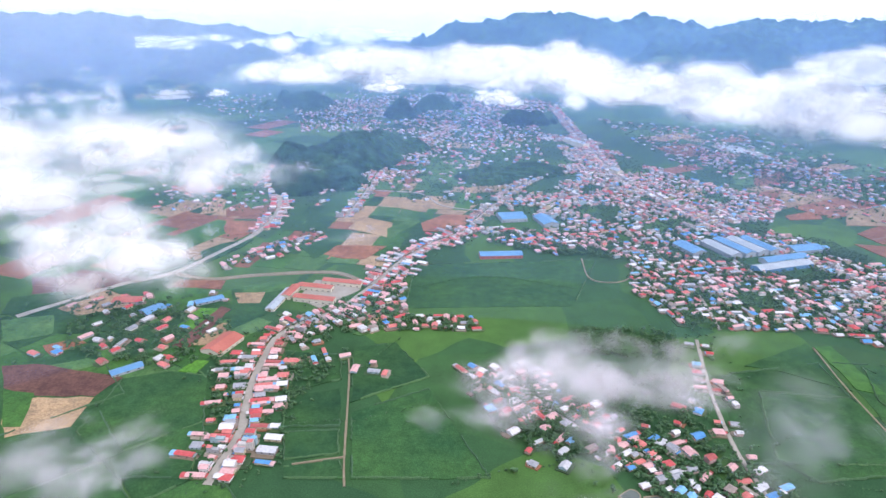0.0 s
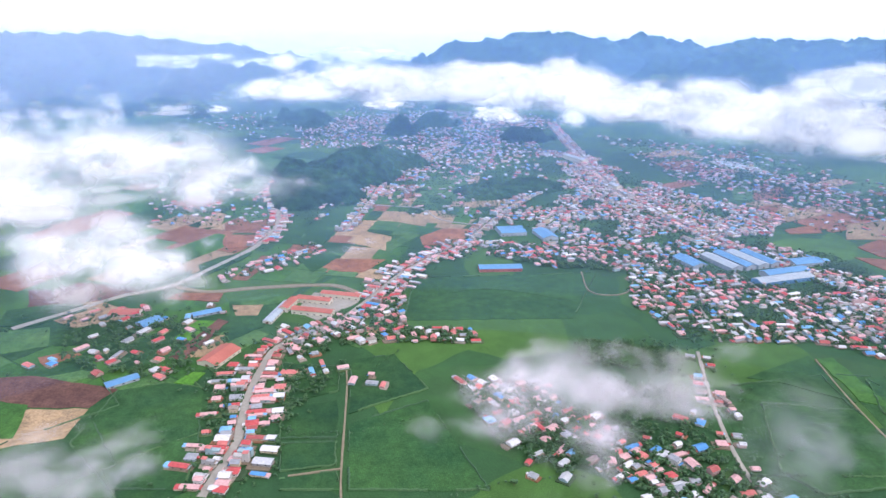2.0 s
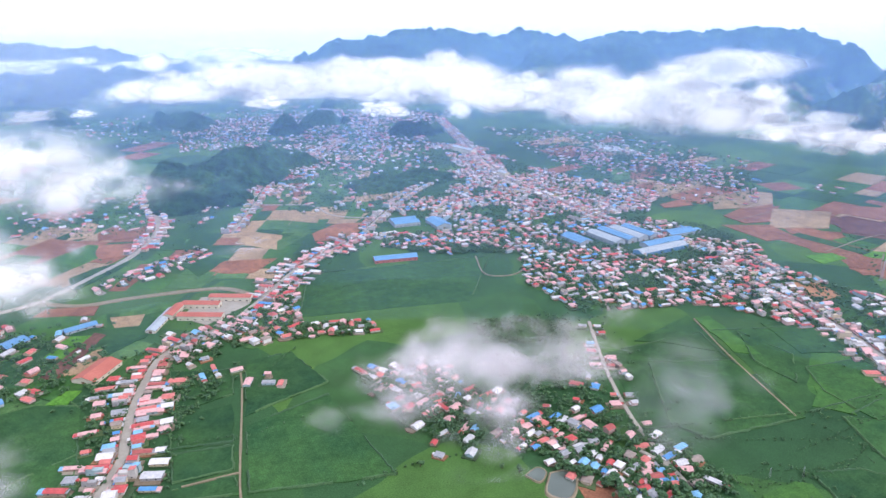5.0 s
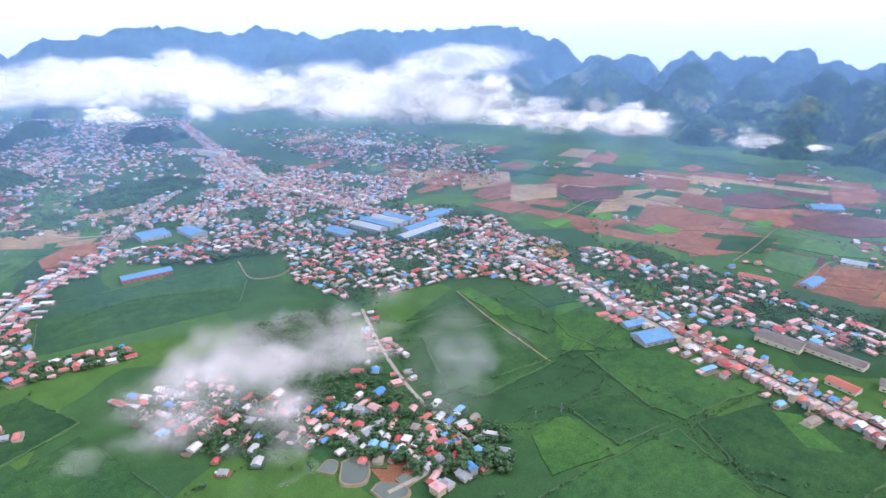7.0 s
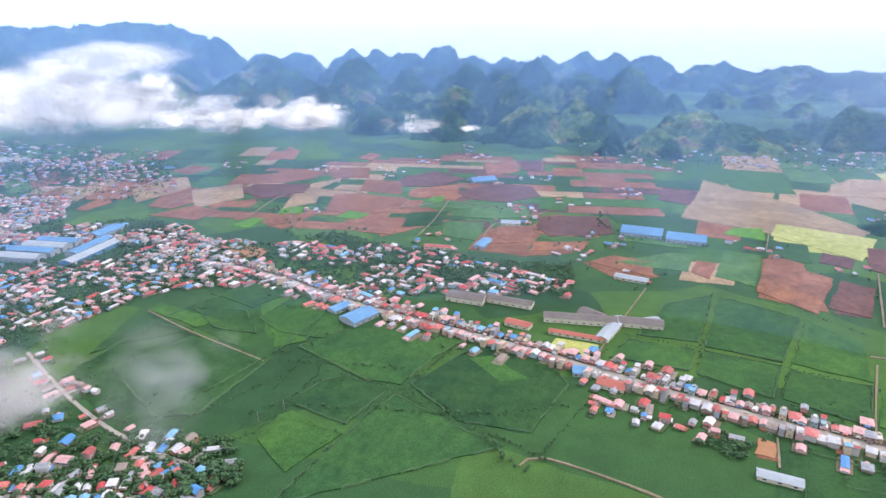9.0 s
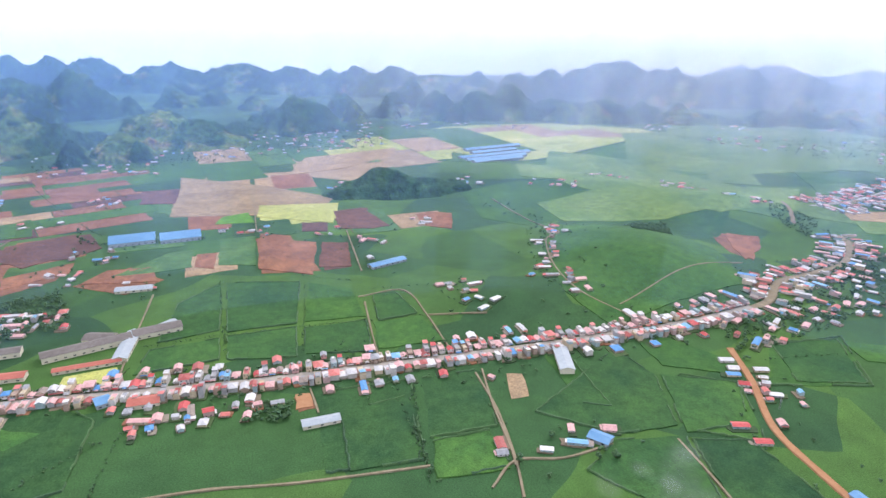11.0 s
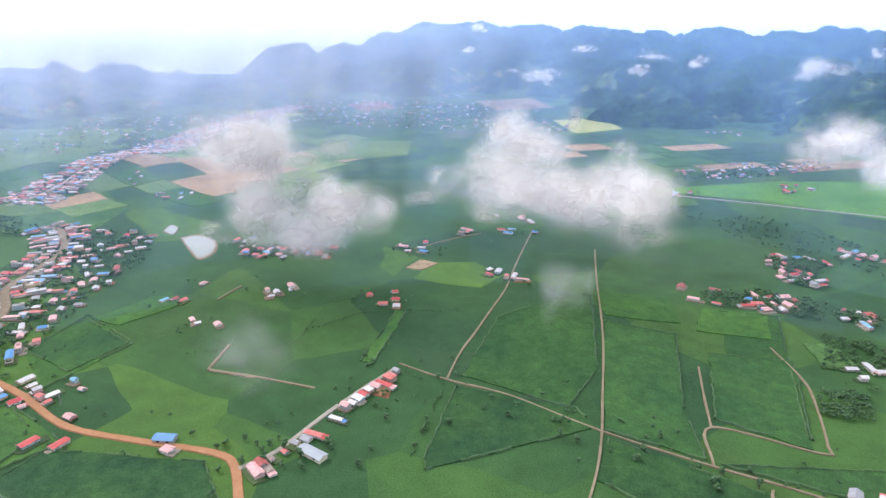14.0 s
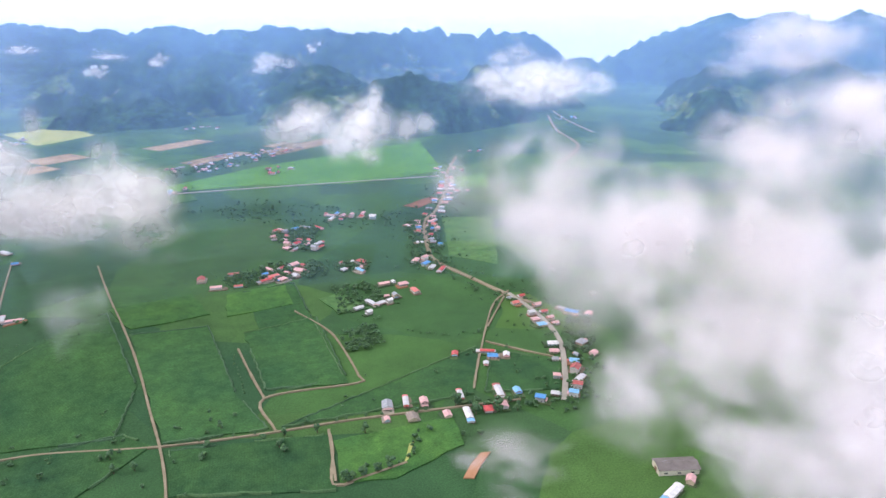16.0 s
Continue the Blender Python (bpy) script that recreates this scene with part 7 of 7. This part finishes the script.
big_shed("town_house_block", "pale tall block in the town centre", 441, 1650, 18, 35, 12, -154, M_PALE, M_CREAM, 1, "building")
big_shed("hamlet_hall", "grey long roof among misty houses", -376, -228, 14, 31, 5, 59, M_OLD, M_CREAM, 1, "hall")
big_shed("white_building", "white two-winged building among tea plots", 512, -18, 11, 34, 4, 5, M_PALE, M_CREAM, 1, "building")
big_shed("farm_shed", "red-roofed farm barn beside plots", -291, 715, 29, 48, 5, -20, M_TILE, M_CREAM, 1, "barn")
big_shed("farm_shed", "narrow blue-roofed farm shed beside plots", -384, 653, 13, 35, 4, -50, M_BLUE, M_PALE, 1, "shed")
for dx, dy, w, d, turn in ((0, 0, 14, 62, 78), (-6, 42, 14, 54, 78), (32, 61, 13, 62, 78), (-40, 24, 13, 40, -12)):
    big_shed("school_block", "cream school block with a red tile roof", -200 + dx, 850 + dy, w, d, 7, turn, M_TILE, M_CREAM, 1, "school")
big_shed("school_shed", "long pale shed beside the school", -251, 851, 13, 74, 4, -10, M_PALE, M_CREAM, 1, "shed")

# ponds
def pond(label, corners, water):
    """Water with rounded corners inside a low bank of earth."""
    c = sum((Vector((*q, 0)) for q in corners), Vector()) / len(corners)
    line = curve_through(corners + corners[:1], 3.0)[:-1]
    z, n = ground_z(c.x, c.y) + 1.2, len(line)
    rings = [[c + (q - c) * k + Vector((0, 0, h)) for q in line] for k, h in ((1.0, z), (1.03, z + 0.35), (1.12, z + 0.3), (1.2, z - 1.2))]
    bank = [tuple(q) for ring in rings for q in ring]
    base = new("pond")
    piece("water", [tuple(q) for q in rings[0]], [tuple(range(n))], water, base)
    piece("bank", bank, [(r * n + i, r * n + (i + 1) % n, (r + 1) * n + (i + 1) % n, (r + 1) * n + i) for r in range(3) for i in range(n)], M_PATH, base)
    tagged(base, label, "pond", kind="structure")


pond("still grey-green fish pond with earth banks", [(169, 452), (182, 453), (188, 441), (175, 420), (159, 429)], M_POND)
pond("half-empty brown fish pond with earth banks", [(147, 454), (159, 462), (165, 455), (156, 444)], M_POND)
pond("still grey-green fish pond with earth banks", [(190, 441), (198, 444), (201, 435), (194, 431)], M_POND)
pond("still grey-green fish pond with earth banks", [(176, 405), (186, 410), (201, 396), (197, 385), (181, 390)], M_POND)
pond("still grey-green fish pond with earth banks", [(199, 407), (209, 409), (211, 399), (202, 395)], M_POND)
pond("silty pond beside the junction village, paled for sky reflection", [(584, -917), (567, -935), (527, -912), (504, -867), (509, -836), (545, -872)], M_WATER)
pond("silty pond beside the junction village, paled for sky reflection", [(638, -951), (645, -984), (624, -969), (615, -939)], M_WATER)
pond("long pale reservoir beyond the town", [(849, 2032), (914, 2052), (959, 1872), (926, 1839), (866, 1939)], M_WATER)

# trees
for key, count in (("town_east", 900), ("town_left", 500), ("town_spine", 900), ("town_upper", 900), ("town_street", 500), ("village", 260), ("village_w", 200), ("schoolarea", 160), ("left_block", 260), ("junction_town", 220), ("town_strip", 200),
                   ("town_mid", 160), ("town_right", 400), ("h_mid", 80), ("h_road", 90), ("h_row", 60), ("h_up", 40), ("far_strip", 120), ("h_far", 140), ("h_pond", 40), ("left_farm", 120), ("hamlet_n", 60), ("row_red", 40), ("h_cross", 16), ("sparse_n", 500), ("sparse_ne", 500), ("sparse_nw", 120), ("sparse_sw", 700), ("sparse_se", 400), ("sparse_e", 300), ("sparse_top", 500)):
    for x, y in scatter(QUARTERS[key], 6, int(count * 6.0)):
        if free_spot(x, y, 1.0):
            add_tree(x, y, rng.uniform(0.7, 1.3))
for key, many in (("street", 5), ("road_west", 9), ("lane_village", 9), ("lane_east", 6), ("road_hill", 5), ("lane_tea", 3), ("track_cross", 2), ("street_e", 6), ("lane_red", 4), ("road_row", 5), ("road_northwest", 2)):
    for q in lines[key]:
        for _ in range(many):
            x, y = q.x + rng.gauss(0, 26), q.y + rng.gauss(0, 26)
            if rng.random() < 0.6 and free_spot(x, y, 1.2):
                add_tree(x, y, rng.uniform(0.4, 0.95))
hedge([(451, 480), (480, 419), (509, 344), (485, 304), (419, 179)], 6, 0.6)
hedge([(530, 171), (482, 224), (459, 266), (384, 419), (344, 419)], 6, 0.6)
hedge([(592, 467), (480, 480), (450, 496), (285, 499)], 6, 0.6)
hedge([(571, -93), (509, -96), (419, -99)], 6, 0.5)
hedge([(-61, -482), (-139, -451), (-203, -429), (-288, -394)], 9, 0.35)
hedge([(896, 688), (800, 752), (896, 896), (960, 1024)], 8, 0.9, 14)
hedge([(704, 528), (800, 640), (832, 752)], 5, 0.9, 18)
hedge([(1216, 352), (1120, 304), (1104, 128)], 7, 0.9, 5)
hedge([(457, 391), (468, 369), (466, 324), (457, 285), (449, 250), (448, 217), (447, 192)], 4, 0.36, 1.3)
hedge([(483, 330), (537, 328), (595, 319)], 4, 0.36, 1.3)
hedge([(329, 420), (366, 422), (408, 416), (452, 410)], 4, 0.36, 1.3)
hedge([(409, 443), (453, 455), (507, 472), (550, 462)], 4, 0.36, 1.3)
hedge([(281, 322), (354, 329), (433, 332), (464, 326)], 4, 0.36, 1.3)
hedge([(374, 384), (382, 333)], 4, 0.36, 1.3)
place_trees(300)
hedgerows("hedgerows", "dark green hedges dividing the tea plots")


def mast(x, y, h):
    """A lattice power mast: four legs leaning in, rungs and three arms."""
    base = new("power_mast")
    for sx in (-1, 1):
        for sy in (-1, 1):
            v = [(sx * 1.6 + a, sy * 1.6 + b, 0) for a, b in ((-0.15, -0.15), (0.15, -0.15), (0.15, 0.15), (-0.15, 0.15))] + [(sx * 0.3 + a, sy * 0.3 + b, h) for a, b in ((-0.1, -0.1), (0.1, -0.1), (0.1, 0.1), (-0.1, 0.1))]
            piece("leg", v, box(0, 0, 0, 1, 1, 1)[1], M_STEEL, base)
    for k in range(1, 6):
        q = 1.6 - 1.3 * k / 6
        piece("brace", *joined(box(-q, -q - 0.08, h * k / 6, q, -q + 0.08, h * k / 6 + 0.16), box(-q, q - 0.08, h * k / 6, q, q + 0.08, h * k / 6 + 0.16)), M_STEEL, base)
    for k in range(3):
        piece("arm", *box(-3.2 + 0.4 * k, -0.12, h * (0.78 + 0.08 * k), 3.2 - 0.4 * k, 0.12, h * (0.78 + 0.08 * k) + 0.25), M_STEEL, base)
    slim = 0.45 if h < 20 else 1.0
    base.matrix_basis = pose(x, y, ground_z(x, y), 0, 0, 20) @ Matrix.Diagonal((slim, slim, 1, 1))
    return tagged(base, "slender grey steel lattice power mast among fields", "mast", "power masts")


for x, y, h in MASTS:
    mast(x, y, h)



# ---- clouds and haze ----
M_CLOUD = mist_material("cloud", (0.98, 0.97, 0.96), 0.011, 0.31, 0.50, 0.82, 7, 0.9)
M_WHITE = mist_material("white_cloud", (0.95, 0.92, 0.93), 0.014, 0.33, 0.57, 0.42, 6)
M_PUFF = mist_material("small_cloud", (0.95, 0.92, 0.93), 0.012, 0.36, 0.58, 0.6, 4)
M_SOFT = mist_material("soft_cloud", (0.82, 0.76, 0.80), 0.014, 0.32, 0.60, 0.30, 4)
M_WISP = mist_material("thin_mist", (0.74, 0.68, 0.72), 0.022, 0.33, 0.62, 0.22, 4)
M_FAINT = mist_material("faint_mist", (0.62, 0.62, 0.65), 0.018, 0.36, 0.62, 0.10, 5)
# Blue and pale tints put the air's scattered light into the sheets' colour.
M_HAZE = mist_material("haze_tint", (0.27, 0.49, 0.92), 0.0005, 0.0, 0.3, 0.028, 0)
M_GLOW = mist_material("sunlit_haze_tint", (0.74, 0.73, 0.76), 0.0005, 0.0, 0.3, 0.044, 0)
haze("haze", "thin blue-tinted sheets painting the haze over the valley", [800 + 150 * k for k in range(27)], (270, 420), M_HAZE)
haze("haze", "pale sheets painting sunlit haze before the south-eastern ridges", [1500, 1800, 2050] + [2250 + 130 * k for k in range(19)], (250, 400), M_GLOW, 72, 200)
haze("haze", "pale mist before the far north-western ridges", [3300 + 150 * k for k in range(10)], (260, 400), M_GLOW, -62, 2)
wisps("cloud", "long bright white cloud bank lying against the mountains", [
    (-652, 3217, 104, 319, 96, 115, 11, 22),
    (-268, 3270, 131, 383, 128, 153, 5, 22),
    (176, 3194, 154, 374, 140, 168, -3, 22),
    (567, 3066, 135, 273, 144, 173, -10, 22),
    (803, 2846, 90, 288, 101, 121, -16, 22),
    (-311, 3105, 45, 121, 38, 46, 6, 15),
    (218, 2951, 22, 115, 43, 52, -4, 15),
], M_CLOUD, 3, 0.74)
wisps("cloud", "ragged white cloud bank drifting over the plain's edge", [
    (1040, 2446, 112, 290, 123, 120, -23, 22),
    (1264, 2246, 112, 270, 125, 120, -30, 22),
    (1396, 2060, 104, 208, 104, 100, -34, 22),
    (1499, 1770, 40, 185, 51, 62, -40, 22),
    (1587, 1465, 58, 172, 67, 80, -47, 22),
    (1801, 2836, 192, 297, 112, 134, -32, 22),
    (1682, 1082, 35, 88, 27, 32, -57, 10),
    (1737, 925, 33, 39, 13, 16, -62, 6),
], M_CLOUD, 4, 0.74)
wisps("cloud", "thick white cloud hanging over the fields", [
    (-596, 840, 226, 147, 71, 85, 35, 16),
    (-506, 933, 219, 115, 65, 78, 28, 16),
    (-416, 975, 186, 120, 65, 78, 23, 14),
    (-542, 800, 172, 133, 33, 40, 34, 18),
    (-447, 708, 136, 74, 54, 64, 32, 18),
    (-380, 746, 125, 74, 47, 57, 27, 18),
    (-949, 1675, 180, 200, 29, 34, 30, 6),
    (-695, 1964, 155, 62, 21, 25, 19, 6),
], M_WHITE, 5)
wisps("cloud", "thin grey mist drifting above the houses", [
    (-255, 337, 128, 52, 26, 31, 37, 18),
    (-238, 367, 120, 32, 25, 30, 33, 11),
], M_WISP, 6)
wisps("cloud", "ragged pale mist drifting over the village", [
    (91, 520, 92, 55, 32, 38, -10, 20),
    (143, 517, 95, 62, 32, 39, -15, 22),
    (208, 503, 97, 59, 30, 36, -22, 18),
    (139, 501, 58, 45, 27, 32, -16, 18),
    (138, 493, 27, 29, 27, 29, -16, 11),
    (21, 512, 64, 56, 32, 39, -2, 11),
    (54, 517, 81, 42, 33, 39, -6, 13),
], M_WISP, 7)
wisps("cloud", "faint mist over the tea plots", [
    (296, 466, 64, 64, 48, 57, -32, 18),
    (114, 466, 15, 44, 25, 30, -14, 9),
    (309, 457, 63, 32, 32, 32, -34, 9),
], M_FAINT, 8)
wisps("cloud", "thin mist wisp above the fields", [
    (-153, 1014, 48, 54, 14, 16, 9, 6),
    (-352, 1481, 48, 47, 17, 20, 13, 6),
    (-275, 1982, 58, 35, 31, 35, 8, 6),
], M_WISP, 9)
wisps("cloud", "soft white cloud above the junction village", [
    (387, -805, 177, 91, 56, 67, -154, 22),
    (347, -770, 117, 76, 56, 67, -156, 21),
    (259, -787, 105, 80, 55, 66, -162, 15),
    (297, -739, 83, 67, 33, 40, -158, 10),
], M_WHITE, 10)
wisps("cloud", "soft white cloud above the tea land", [
    (27, -860, 184, 65, 55, 65, -178, 16),
    (43, -796, 138, 101, 51, 61, -177, 22),
    (-35, -780, 135, 81, 50, 60, 177, 22),
    (-100, -775, 139, 72, 63, 72, 173, 18),
], M_WHITE, 11)
wisps("cloud", "thin trailing mist under a cloud", [
    (-31, -636, 71, 40, 48, 40, 177, 11),
    (153, -1106, 159, 50, 20, 24, -172, 6),
], M_FAINT, 12)
wisps("cloud", "faint mist over the tea plots", [
    (271, -504, 27, 61, 51, 61, -152, 13),
    (326, -255, 13, 37, 26, 31, -128, 9),
    (309, -249, 57, 27, 21, 25, -129, 6),
], M_FAINT, 13)
wisps("cloud", "small white cloud above the rice fields", [
    (-552, -1328, 131, 98, 54, 64, 157, 13),
    (-631, -1203, 117, 101, 84, 101, 152, 16),
], M_WHITE, 14)
wisps("cloud", "small white cloud before the hills", [
    (-1201, -1393, 176, 171, 63, 75, 139, 13),
    (-1279, -1322, 188, 171, 74, 89, 136, 16),
], M_WHITE, 15)
wisps("cloud", "small white puff on the range", [
    (-195, -3672, 232, 114, 33, 39, 177, 6),
    (77, -3196, 125, 127, 42, 51, -179, 7),
    (433, -4134, 330, 74, 42, 51, -174, 6),
    (-667, -3290, 183, 74, 37, 45, 169, 6),
    (-487, -3483, 206, 117, 26, 32, 172, 6),
    (-395, -3173, 149, 71, 35, 42, 173, 6),
    (-1062, -2847, 165, 114, 74, 89, 160, 7),
    (-1504, -3357, 248, 57, 54, 57, 156, 6),
    (454, -3649, 222, 57, 20, 23, -173, 6),
], M_PUFF, 16)
wisps("cloud", "huge soft white cloud bank close by", [
    (-445, -457, 148, 95, 75, 90, 136, 22),
    (-464, -338, 142, 80, 76, 80, 126, 22),
    (-511, -263, 161, 92, 98, 92, 117, 22),
    (-597, -305, 213, 71, 50, 60, 117, 18),
    (-519, -160, 135, 98, 107, 98, 107, 22),
    (-455, -265, 72, 84, 67, 81, 120, 22),
    (-457, -144, 60, 89, 71, 86, 107, 22),
    (-1291, -636, 288, 161, 76, 92, 116, 18),
    (-1037, -419, 210, 107, 83, 100, 112, 18),
], M_SOFT, 17)
wisps("cloud", "thin mist along the lower edge of a cloud", [
    (-375, -271, 53, 51, 49, 51, 126, 18),
    (-263, -276, 25, 42, 27, 33, 136, 13),
    (-393, -175, 40, 57, 38, 46, 114, 18),
], M_WISP, 18)
wisps("cloud", "white mist lying between the far ridges", [
    (-1730, 4396, 178, 355, 75, 90, 21, 7),
    (-1244, 4473, 172, 370, 57, 69, 16, 6),
    (-750, 4743, 226, 382, 68, 82, 9, 6),
    (-2039, 4173, 161, 308, 37, 44, 26, 6),
], M_CLOUD, 19)
